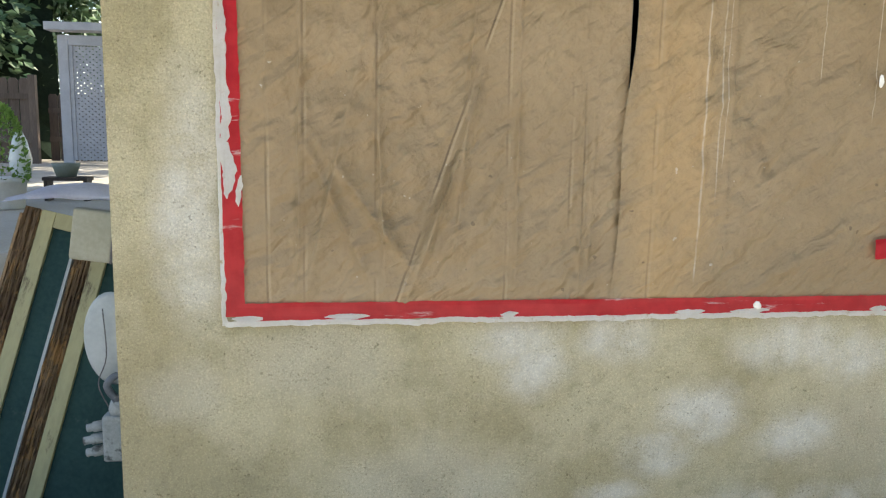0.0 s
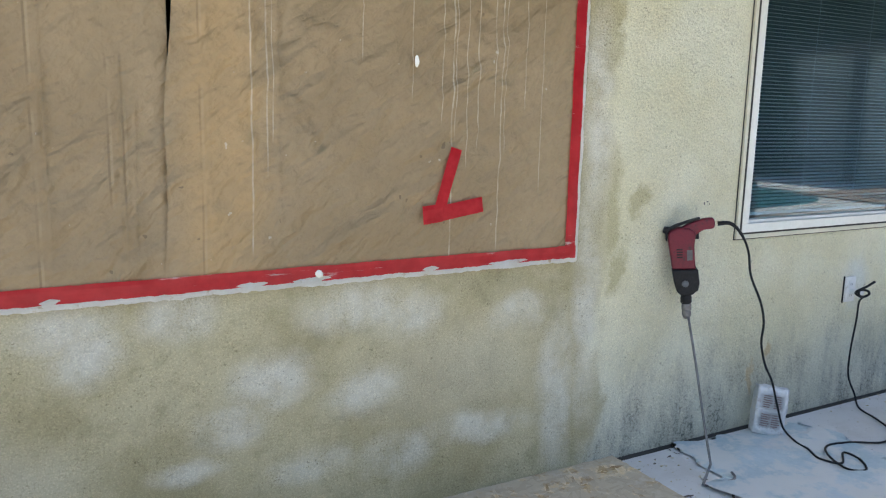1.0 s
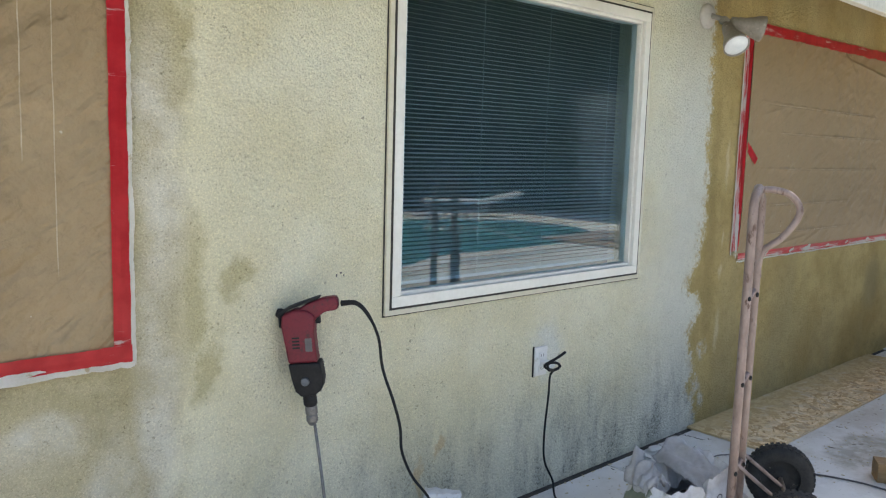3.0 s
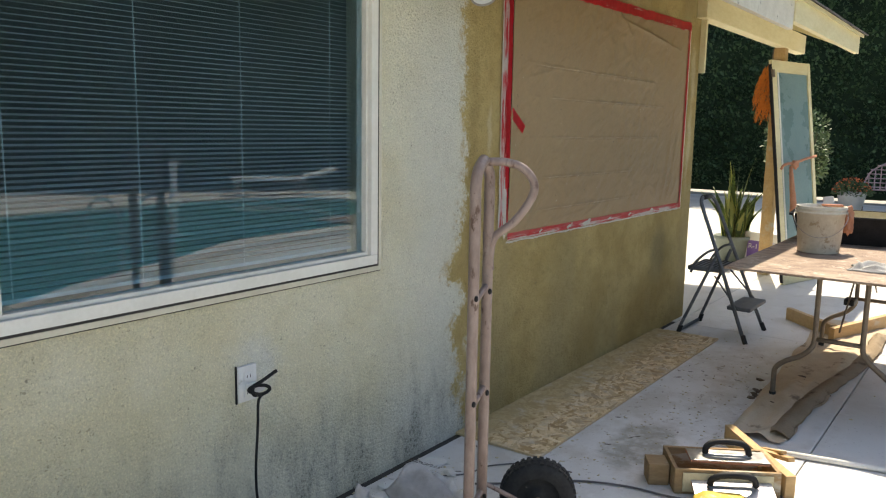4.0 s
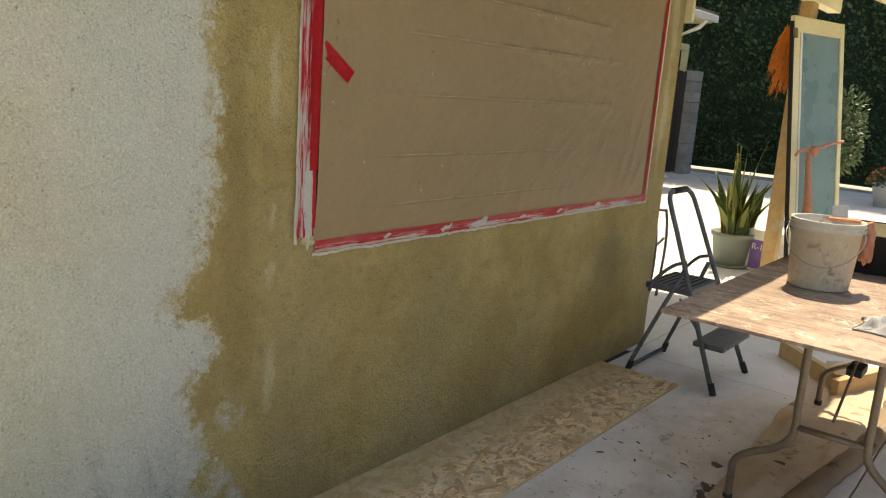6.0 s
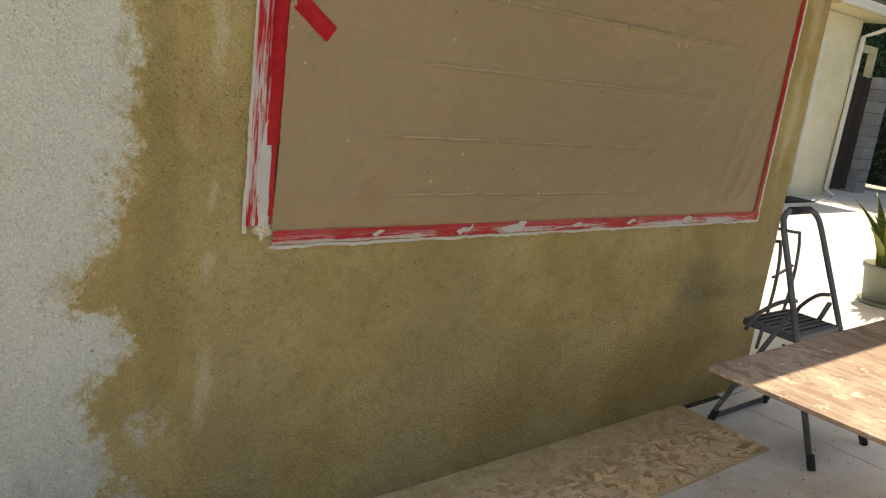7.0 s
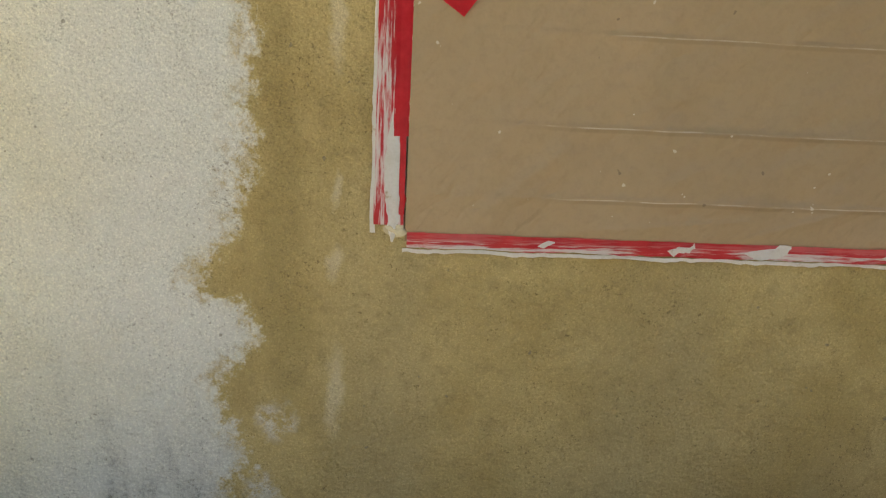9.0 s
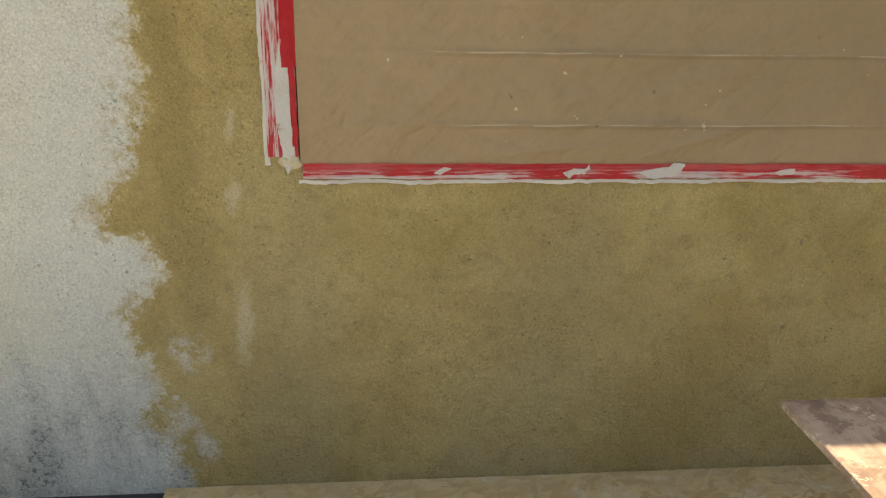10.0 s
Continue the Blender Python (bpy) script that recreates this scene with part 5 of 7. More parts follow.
# big open paper sack, torn and folded
sk = thing("plaster_sack", "torn open white paper sack of stucco mix with brown print", "sack", pose(5.80, 1.59, 0, 0, 0, -14) @ Matrix.Diagonal((0.86, 0.9, 0.78, 1)))
def sack_wall(u, v, grow=0.0):
    a = 2 * math.pi * u
    ca, sa = math.cos(a), math.sin(a)
    e = 3.0
    r = (abs(ca / 0.21) ** e + abs(sa / 0.16) ** e) ** (-1 / e)
    h = 0.27 + 0.06 * noise.noise(Vector((ca * 1.7, sa * 1.7, 3))) + 0.05 * noise.noise(Vector((ca * 5, sa * 5, 6))) + 0.07 * max(0, ca) - 0.05 * max(0, -ca) * max(0, sa)
    z = h * v
    lean = 0.25 * max(0, v - 0.55)
    bulge = 1 + 0.16 * math.sin(math.pi * min(1, v * 1.2)) - 0.10 * v + lean * noise.noise(Vector((ca * 2.4, sa * 2.4, 8)))
    wr = 1 + 0.06 * noise.noise(Vector((ca * 3.5, sa * 3.5, v * 3.5))) + 0.045 * noise.noise(Vector((ca * 8, sa * 8, v * 9))) + 0.025 * noise.noise(Vector((ca * 22, sa * 22, v * 24)))
    return Vector(((r * bulge * wr + grow) * ca, (r * bulge * wr + grow) * sa, z + 0.012 * v * noise.noise(Vector((ca * 9, sa * 9, 2)))))


NS = 96
bm = sheet(NS, 34, lambda u, v: sack_wall(u, v))
sheet(NS, 5, lambda u, v: sack_wall(u, 1) + Vector((math.cos(2 * math.pi * u), math.sin(2 * math.pi * u), 0)) * (0.003 - 0.06 * v) + Vector((0, 0, 0.03 * math.sin(v * 3) - 0.15 * v)), 0, bm)
bmesh.ops.remove_doubles(bm, verts=bm.verts, dist=0.0004)
part("wall", bm, SACK, sk, smooth=True)
torn = lambda u, v, s: 0.05 * noise.noise(Vector((u * 5, v * 5, s)))
part("print_band", sheet(22, 14, lambda u, v: sack_wall(0.585 + 0.12 * u + torn(u, v, 1) * 0.3, 0.40 + 0.38 * v + torn(u, v, 2), 0.004)), SACK_BROWN, sk, "brown printed band", smooth=True)
part("print_band", sheet(14, 16, lambda u, v: sack_wall(0.43 + 0.10 * u + torn(u, v, 3) * 0.3, 0.10 + 0.75 * v, 0.004)), SACK_GREEN, sk, "green printed band", smooth=True)
for k in range(5):
    part("print_bar", sheet(6, 8, lambda u, v: sack_wall(0.555 + 0.007 * u + (0.034 if k % 2 else 0.0), 0.12 + 0.075 * k + 0.055 * v, 0.005)), PRINT_DARK, sk, smooth=True)
part("print_band", sheet(14, 6, lambda u, v: sack_wall(0.575 + 0.15 * u, 0.12 + 0.16 * v + torn(u, v, 5), 0.004)), MORTAR, sk, "stained lower band", smooth=True)
part("filling", sheet(18, 14, lambda u, v: (-0.15 + 0.30 * u, -0.11 + 0.22 * v, 0.12 + 0.05 * noise.noise(Vector((u * 3, v * 3, 2))))), BLOCK, sk, "grey dry mix", smooth=True)
# the folded-over white flaps
flap = sheet(40, 28, lambda u, v: (-0.01 + 0.30 * u, -0.13 + 0.30 * v + 0.03 * noise.noise(Vector((u * 4, v * 4, 1))),
                                   0.235 + 0.135 * math.sin(0.5 + u * 2.3) * (0.35 + 0.65 * v) + 0.022 * noise.noise(Vector((u * 5, v * 5, 5))) + 0.010 * noise.noise(Vector((u * 13, v * 13, 5))) - 0.26 * max(0, u - 0.55)), 0.003)
part("torn_flap", flap, SACK, sk, "creased white paper flap", smooth=True)
flap = sheet(22, 22, lambda u, v: (-0.23 + 0.13 * u + 0.03 * noise.noise(Vector((u * 3, v * 5, 7))), -0.04 + 0.14 * v, 0.25 + 0.11 * math.sin(u * 3) * (0.3 + v) + 0.045 * noise.noise(Vector((u * 6, v * 6, 2)))), 0.003)
part("torn_flap", flap, SACK, sk, smooth=True)


def lettering(name, text, size, m, mat, parent, depth=0.0006):
    """Built-in letters as a mesh."""
    cu = bpy.data.curves.new(name, 'FONT')
    cu.body, cu.size, cu.extrude, cu.align_x, cu.align_y = text, size, depth, 'CENTER', 'CENTER'
    tmp = bpy.data.objects.new(name, cu)
    scene.collection.objects.link(tmp)
    me = bpy.data.meshes.new_from_object(tmp.evaluated_get(bpy.context.evaluated_depsgraph_get()))
    bpy.data.objects.remove(tmp)
    bpy.data.curves.remove(cu)
    me.materials.clear()
    me.materials.append(mat)
    ob = new(name, me)
    ob.parent = parent
    ob.matrix_local = m
    return ob


lettering("lettering", "STUCCO", 0.05, pose(0.02, -0.192, 0.17, 90, -90, 6), PRINT_DARK, sk)
lettering("lettering", "STUCCO", 0.035, pose(0.09, 0.05, 0.432, 10, 6, 100), PRINT_DARK, sk)


def pail(name, at, r0, r1, h, mat, label, handle=True):
    ob = thing(name, label, "bucket", at)
    prof = [(0, 0.0), (r0 - 0.004, 0.0), (r0, 0.004), (r0 + (r1 - r0) * 0.85, h * 0.85), (r1 + 0.004, h * 0.855), (r1 + 0.004, h * 0.875), (r1 - 0.001, h * 0.88), (r1, h * 0.93), (r1 + 0.005, h * 0.935),
            (r1 + 0.006, h * 0.955), (r1 + 0.001, h * 0.96), (r1 + 0.004, h * 0.985), (r1 + 0.003, h), (r1 - 0.002, h), (r1 - 0.003, h * 0.9), (r0 - 0.003, 0.01), (0, 0.01)]
    part("shell", lathe(prof, 36), mat, ob, smooth=True)
    if handle:
        a = [(-(r1 + 0.006), 0, h * 0.865)] + [(-(r1 + 0.010) * math.cos(t), -0.035 - 0.10 * math.sin(t), h * 0.86 - 0.13 * math.sin(t)) for t in (0.15 + 0.2 * k for k in range(15))] + [(r1 + 0.006, 0, h * 0.865)]
        part("bail", tube(a, 0.0022, 6), STEEL, ob, smooth=True)
    for s in (-1, 1):
        part("handle_lug", lathe([(0, 0), (0.011, 0), (0.010, 0.006), (0, 0.007)], 12, m=Matrix.Translation((s * (r1 + 0.001), 0, h * 0.865)) @ Matrix.Rotation(s * radians(90), 4, 'Y')), mat, ob)
    return ob


white_pail = pail("plaster_bucket", pose(4.97, 1.155, 0, 0, 0, 30), 0.115, 0.132, 0.26, PLASTIC_WHITE, "dirty white bucket on the blue tarp")
flt = thing("sponge_float", "yellow sponge float resting on the bucket", "float", pose(4.93, 1.19, 0.262, 0, 4, 25))
part("sponge", soften(box(-0.12, 0.10, -0.055, 0.055, 0.0, 0.028), 0.006), SPONGE, flt, smooth=True)
part("backing", soften(box(-0.115, 0.095, -0.05, 0.05, 0.028, 0.036), 0.002), PINE, flt)
part("handle", tube(spline([(-0.06, 0, 0.036), (-0.055, 0, 0.07), (0.03, 0, 0.075), (0.04, 0, 0.036)], 5), 0.011, 8), PINE, flt, smooth=True)

# ---- hand truck ----
truck = thing("hand_truck", "faded pink tubular steel hand truck with rust chips", "hand truck")
T1, T2 = Vector((5.778, 1.380, 0)), Vector((5.885, 1.405, 0))
up = lambda p, z: (p.x, p.y, z)
part("main_frame", tube([up(T1, 0.03), up(T1, 0.6)] + spline([up(T1, 1.15), up(T1, 1.23), (T1.x + 0.012, T1.y, 1.270), (T1.x + 0.045, T1.y + 0.008, 1.291), (T2.x - 0.03, T2.y, 1.288), (T2.x - 0.004, T2.y, 1.256), up(T2, 1.21), up(T2, 1.13)], 6) + [up(T2, 0.6), up(T2, 0.03)], 0.0155, 14), PINK_STEEL, truck, smooth=True)
part("grip_loop", tube(spline([(T2.x - 0.03, T2.y - 0.004, 1.288), (5.90, 1.367, 1.287), (5.935, 1.330, 1.272), (5.955, 1.304, 1.232), (5.953, 1.308, 1.188), (5.927, 1.345, 1.122), (5.895, 1.390, 1.075), (T2.x + 0.004, T2.y - 0.004, 1.02), (T2.x + 0.003, T2.y - 0.006, 0.98)], 8), 0.0118, 12), PINK_STEEL, truck, "bent grip loop", smooth=True)
for z in (0.30, 0.62, 0.92):
    part("rung", tube([up(T1, z - 0.02), up(T2, z + 0.02)], 0.009, 8), PINK_STEEL, truck, smooth=True)
    for p in (T1, T2):
        part("bolt", round_blob(bmesh.new(), (p.x - 0.006, p.y - 0.0135, z), (0.007, 0.006, 0.009), 0, 2), BLACK, truck)
part("brace_tube", tube([(T2.x + 0.018, T2.y + 0.022, 0.02), (T2.x + 0.014, T2.y + 0.018, 0.98)], 0.008, 8), PINK_STEEL, truck, smooth=True)
AX = Vector((0.855, 0.518, 0)).normalized()
c0 = Vector((6.09, 1.315, 0.13))
part("axle", tube([c0 - AX * 0.27, c0 + AX * 0.27], 0.009, 8), STEEL_BROWN, truck)
part("strut", tube([up(T1, 0.34), tuple(c0 - AX * 0.10)], 0.007, 8), PINK_STEEL, truck, smooth=True)
part("strut", tube([up(T2, 0.34), tuple(c0 + AX * 0.12)], 0.007, 8), PINK_STEEL, truck, smooth=True)
part("strut", tube([up(T1, 0.06), tuple(c0 - AX * 0.14)], 0.007, 8), PINK_STEEL, truck, smooth=True)
part("toe_plate", soften(box(-0.18, 0.18, -0.11, 0.0, 0.004, 0.010, 0, None, pose(5.80, 1.42, 0, 0, 0, 30) @ pose(0, 0.12, 0)), 0.001), PINK_STEEL, truck)
for s in (-1, 1):
    c = c0 + AX * (0.235 * s)
    m = Matrix.Translation(c) @ AX.to_track_quat('Z', 'Y').to_matrix().to_4x4()
    tyre = part("tyre", lathe([(0.075, -0.036), (0.100, -0.040), (0.121, -0.032), (0.128, -0.018), (0.130, 0.0), (0.128, 0.018), (0.121, 0.032), (0.100, 0.040), (0.075, 0.036), (0.07, 0.0), (0.075, -0.036)], 40, m=m), RUBBER, truck, "black pneumatic tyre with block tread", smooth=True)
    bm = bmesh.new()
    for k in range(36):
        a = 2 * math.pi * k / 36
        for w in (-0.022, 0.0, 0.022):
            mm = m @ Matrix.Rotation(a + (0.08 if w else 0), 4, 'Z') @ Matrix.Translation((0.1285 - abs(w) * 0.10, 0, w))
            box(-0.004, 0.003, -0.007, 0.007, -0.008, 0.008, 0, bm, mm)
    part("tread", bm, RUBBER, tyre)
    part("hub", lathe([(0, -0.03), (0.03, -0.03), (0.032, -0.012), (0.072, -0.018), (0.076, -0.03), (0.078, -0.03), (0.078, 0.03), (0.072, 0.018), (0.032, 0.012), (0.03, 0.03), (0, 0.03)], 28, m=m), RUBBER, truck, "dusty black steel hub", smooth=True)

# ---- cords on the slab, trowels and lumber beside the runner ----
cable = thing("extension_cord", "thin dark cord trailing over the slab", "cord")
part("cord", tube(spline([(6.45, 1.80, 0.006), (6.6, 1.62, 0.006), (6.72, 1.50, 0.006), (6.80, 1.32, 0.006), (6.82, 1.15, 0.006), (6.88, 0.95, 0.006), (6.9, 0.6, 0.006)], 6), 0.0045, 6), PRINT_DARK, cable, smooth=True)
part("cord", tube(spline([(6.35, 2.02, 0.005), (6.5, 1.88, 0.005), (6.62, 1.85, 0.005), (6.75, 1.72, 0.005), (6.78, 1.55, 0.005)], 6), 0.003, 6), PRINT_DARK, cable, smooth=True)


def stick(name, a, b, w, h, label, mat=None, tilt=0.0):
    a, b = Vector(a), Vector(b)
    d = b - a
    m = Matrix.Translation(a) @ d.to_track_quat('X', 'Z').to_matrix().to_4x4() @ Matrix.Rotation(tilt, 4, 'X')
    return tagged(part(name, soften(box(0, d.length, -w / 2, w / 2, 0, h, 0, None, m), 0.003), mat or PINE), label, "lumber")


stick("lumber", (7.50, 1.14, 0.0), (7.10, 0.79, 0.0), 0.04, 0.09, "short raw pine stud lying on edge")
stick("lumber", (7.44, 1.03, 0.02), (7.24, 0.82, 0.09), 0.03, 0.018, "split pine stake in the sun")
stick("lumber", (7.50, 0.99, 0.01), (7.28, 0.86, 0.10), 0.025, 0.012, "split pine stake in the sun")
stick("lumber", (10.22, 1.50, 0.0), (9.84, 1.12, 0.0), 0.04, 0.09, "raw pine stud under the table")
stick("lumber", (9.74, 1.12, 0.0), (10.50, 0.86, 0.0), 0.04, 0.09, "raw pine stud under the table")
hose = thing("pale_pipe", "pale plastic pipe lying on the slab", "pipe")
part("pipe", tube([(7.50, 0.96, 0.013), (7.62, 0.42, 0.013)], 0.013, 10), POT_WHITE, hose, smooth=True)
crate = thing("tool_box", "low wooden crate crusted with plaster", "crate", pose(7.07, 1.05, 0, 0, 0, -58))
for a in ((-0.20, 0.20, -0.115, -0.10, 0, 0.10), (-0.20, 0.20, 0.10, 0.115, 0, 0.10), (-0.20, -0.185, -0.10, 0.10, 0, 0.10), (0.185, 0.20, -0.10, 0.10, 0, 0.10), (-0.185, 0.185, -0.10, 0.10, 0.0, 0.012)):
    part("board", soften(box(*a), 0.003), OLD_PINE, crate)
part("end_block", soften(box(-0.285, -0.205, -0.05, 0.05, 0.0, 0.085), 0.003), OLD_PINE, crate)
part("face_panel", soften(box(-0.17, 0.17, -0.122, -0.116, 0.012, 0.088), 0.002), MORTAR, crate, "plaster-crusted panel")


def trowel(at, label):
    ob = thing("float_trowel", label, "trowel", at, "plastering trowels")
    part("blade", soften(box(-0.15, 0.15, -0.055, 0.055, 0.0, 0.004), 0.001), STEEL, ob)
    part("rim", soften(box(-0.15, 0.15, -0.058, 0.058, -0.008, -0.0005), 0.002), BRICK_RED, ob, "reddish sponge rubber face")
    part("tang", soften(box(-0.09, 0.09, -0.010, 0.010, 0.004, 0.012), 0.002), STEEL, ob)
    part("grip", tube(spline([(-0.085, 0, 0.01), (-0.08, 0, 0.038), (-0.045, 0, 0.058), (0.03, 0, 0.060), (0.07, 0, 0.045), (0.085, 0, 0.01)], 6), 0.0125, 10), BLACK, ob, "black plastic grip with plaster dust", smooth=True)
    return ob


trowel(pose(7.09, 1.03, 0.108, 0, 0, -60), "plastering trowel lying on the crate")
trowel(pose(6.955, 0.965, 0.05, 22, 0, -58), "plastering trowel leaning on the crate")
glovey = thing("yellow_scraper", "yellow plastic scraper on the slab", "scraper", pose(6.86, 0.965, 0, 0, 0, -60))
part("body", soften(prism([(-0.10, 0.0), (0.10, 0.0), (0.11, 0.025), (0.06, 0.05), (-0.07, 0.055), (-0.11, 0.03)], -0.035, 0.035), 0.010, 3), YELLOW, glovey, smooth=True)

# ---- work table ----
table = thing("folding_table", "folding table with brown steel legs carrying a plywood sheet", "table")
part("top", soften(box(8.10, 9.72, 0.46, 1.20, 0.690, 0.708), 0.003), PLY, table)
for x in (8.295, 9.55):
    leg = [0.95, 0.76]
    for top_y, foot_y in ((0.965, 1.145), (0.745, 0.585)):
        s = 1 if foot_y > top_y else -1
        part("leg", tube(spline([(x, top_y, 0.69), (x, top_y, 0.45), (x, top_y, 0.34), (x, top_y + 0.015 * s, 0.29), (x, top_y + 0.06 * s, 0.245), (x, foot_y - 0.05 * s, 0.205), (x, foot_y - 0.005 * s, 0.16), (x, foot_y, 0.10), (x, foot_y, 0.0)], 5), 0.0135, 10), STEEL_BROWN, table, smooth=True)
        part("foot_cap", lathe([(0, 0), (0.017, 0), (0.017, 0.03), (0, 0.03)], 12, m=Matrix.Translation((x, foot_y, 0))), RUBBER, table)
    part("cross_bar", tube([(x, 0.965, 0.345), (x, 0.745, 0.345)], 0.012, 8), STEEL_BROWN, table, smooth=True)
    part("brace", tube(spline([(x, 0.855, 0.40), (x + (0.22 if x < 9 else -0.22), 0.855, 0.54), (x + (0.42 if x < 9 else -0.42), 0.855, 0.69)], 5), 0.005, 6), STEEL_BROWN, table, smooth=True)
part("brace_lock", soften(box(8.50, 8.60, 0.83, 0.88, 0.50, 0.53), 0.004), BLACK, table)
ply = part("plywood_sheet", soften(box(7.968, 9.765, 0.13, 1.350, 0.709, 0.721), 0.0025), PLY)
tagged(ply, "worn reddish plywood sheet laid over the table", "plywood sheet")

bk = pail("mixing_bucket", pose(8.83, 1.085, 0.722, 0, 0, -80), 0.108, 0.128, 0.26, BUCKET, "cream bucket caked with plaster on the table")
brush = thing("paint_brush", "wide brush standing in the bucket with pale bristles", "brush", pose(8.93, 1.045, 0.85, -12, 16, 0))
part("handle", tube([(0, 0, -0.10), (0, 0, 0.10)], 0.010, 8), PINE, brush)
part("ferrule", soften(box(-0.012, 0.012, -0.028, 0.028, 0.10, 0.13), 0.002), STEEL, brush)
part("bristles", soften(box(-0.010, 0.010, -0.028, 0.028, 0.13, 0.185), 0.004), RAG, brush)
scr = thing("orange_scraper", "orange plastic scraper across the bucket rim", "scraper", pose(8.80, 1.03, 0.984, 0, 0, -70))
part("blade", soften(box(-0.05, 0.06, -0.018, 0.018, 0, 0.012), 0.004), BRICK_RED, scr)
mit = thing("work_mitt", "dark dirty mitt hung over the bucket rim", "glove")
part("cloth", round_blob(bmesh.new(), (8.885, 0.955, 0.905), (0.035, 0.028, 0.075), 0.5, 4), BRICK_RED, mit, smooth=True)

tub = thing("mortar_tub", "black mixing tub lined with dried cream plaster", "tub", pose(9.47, 1.05, 0.722, 0, 0, 6))


def ring_box(r0, r1, h, rad=0.06, segs=6):
    """A tub's wall: rounded rectangle rings from bottom to rim."""
    out = []
    for (hx, hy), z in ((r0, 0.0), (r1, h)):
        pts = []
        for cx, cy, a0 in ((hx - rad, hy - rad, 0), (-hx + rad, hy - rad, 90), (-hx + rad, -hy + rad, 180), (hx - rad, -hy + rad, 270)):
            pts += [(cx + rad * math.cos(radians(a0 + 90 * k / segs)), cy + rad * math.sin(radians(a0 + 90 * k / segs)), z) for k in range(segs + 1)]
        out.append(pts)
    return out


def tub_mesh(rings, close_bottom):
    bm = bmesh.new()
    loops = [[bm.verts.new(p) for p in r] for r in rings]
    for a, b in zip(loops, loops[1:]):
        for k in range(len(a)):
            bm.faces.new((a[k], a[(k + 1) % len(a)], b[(k + 1) % len(a)], b[k]))
    if close_bottom == 0:
        bm.faces.new(loops[0][::-1])
    else:
        bm.faces.new(loops[-1])
    return bm


o = ring_box((0.20, 0.25), (0.245, 0.30), 0.16)
lip = [[(x * 1.07, y * 1.055, 0.160) for x, y, z in o[1]], [(x * 1.07, y * 1.055, 0.172) for x, y, z in o[1]], [(x * 0.985, y * 0.985, 0.172) for x, y, z in o[1]]]
part("shell", tub_mesh(o + lip, 0), BLACK, tub, smooth=False)
inner = ring_box((0.196, 0.246), (0.241, 0.296), 0.168)
part("lining", tub_mesh([inner[1], [(x, y, 0.012) for x, y, z in inner[0]]], 1), MORTAR, tub, "dried cream plaster lining")
rag = sheet(30, 22, lambda u, v: (8.25 + 0.22 * u + 0.02 * noise.noise(Vector((u * 3, v * 3, 1))), 0.54 + 0.30 * v + 0.04 * noise.noise(Vector((u * 3, v * 3, 6))),
                                 0.724 + 0.045 * max(0, noise.noise(Vector((u * 5, v * 4, 2))) + 0.35) * min(1, 8 * u * (1 - u)) * min(1, 8 * v * (1 - v))), 0.003)
tagged(part("rag", rag, RAG, None, smooth=True), "crumpled grey-white rag on the plywood", "rag")

# ---- step stool ----
stool = thing("step_stool", "dark grey folding steel step stool with a tall hoop handle", "step stool", pose(9.505, 0, 0))
part("hoop", tube([(-0.235, 1.555, 0.0), (-0.19, 1.745, 0.46)] + spline([(-0.168, 1.86, 0.74), (-0.158, 1.915, 0.87), (-0.135, 1.935, 0.915), (-0.08, 1.943, 0.935), (0.08, 1.943, 0.935), (0.135, 1.935, 0.915), (0.158, 1.915, 0.87), (0.168, 1.86, 0.74)], 6) + [(0.19, 1.745, 0.46), (0.235, 1.555, 0.0)], 0.0125, 10), GREY_STEEL, stool, smooth=True)
part("hand_grip", tube([(-0.085, 1.943, 0.935), (0.085, 1.943, 0.935)], 0.0165, 10), BLACK, stool, "black plastic grip", smooth=True)
part("rear_frame", tube([(-0.16, 1.80, 0.56), (-0.19, 1.86, 0.40), (-0.225, 2.0, 0.04)] + [(-0.225, 2.008, 0.015), (0.225, 2.008, 0.015), (0.225, 2.0, 0.04), (0.19, 1.86, 0.40), (0.16, 1.80, 0.56)], 0.011, 10), GREY_STEEL, stool, smooth=True)
for s in (-1, 1):
    part("side_brace", tube(spline([(0.142 * s, 1.80, 0.60), (0.165 * s, 1.86, 0.575), (0.19 * s, 1.93, 0.50), (0.20 * s, 1.955, 0.43)], 5), 0.009, 8), GREY_STEEL, stool, smooth=True)
    part("foot_cap", tube([(0.237 * s, 1.55, -0.0), (0.228 * s, 1.573, 0.055)], 0.016, 10), RUBBER, stool)
    part("foot_cap", tube([(0.226 * s, 2.005, 0.0), (0.222 * s, 1.99, 0.055)], 0.015, 10), RUBBER, stool)
    part("step_link", tube([(0.21 * s, 1.62, 0.215), (0.175 * s, 1.80, 0.42)], 0.006, 6), GREY_STEEL, stool, smooth=True)
part("seat", soften(box(-0.185, 0.185, 1.745, 1.985, 0.442, 0.474), 0.010, 3), GREY_STEEL, stool, "ribbed dark top step", smooth=True)
for k in range(7):
    part("tread_rib", soften(box(-0.165, 0.165, 1.775 + k * 0.030, 1.787 + k * 0.030, 0.474, 0.477), 0.001), RUBBER, stool)
part("lower_step", soften(box(-0.195, 0.195, 1.545, 1.70, 0.205, 0.232), 0.008, 3), GREY_STEEL, stool, "dusty lower step", smooth=True)

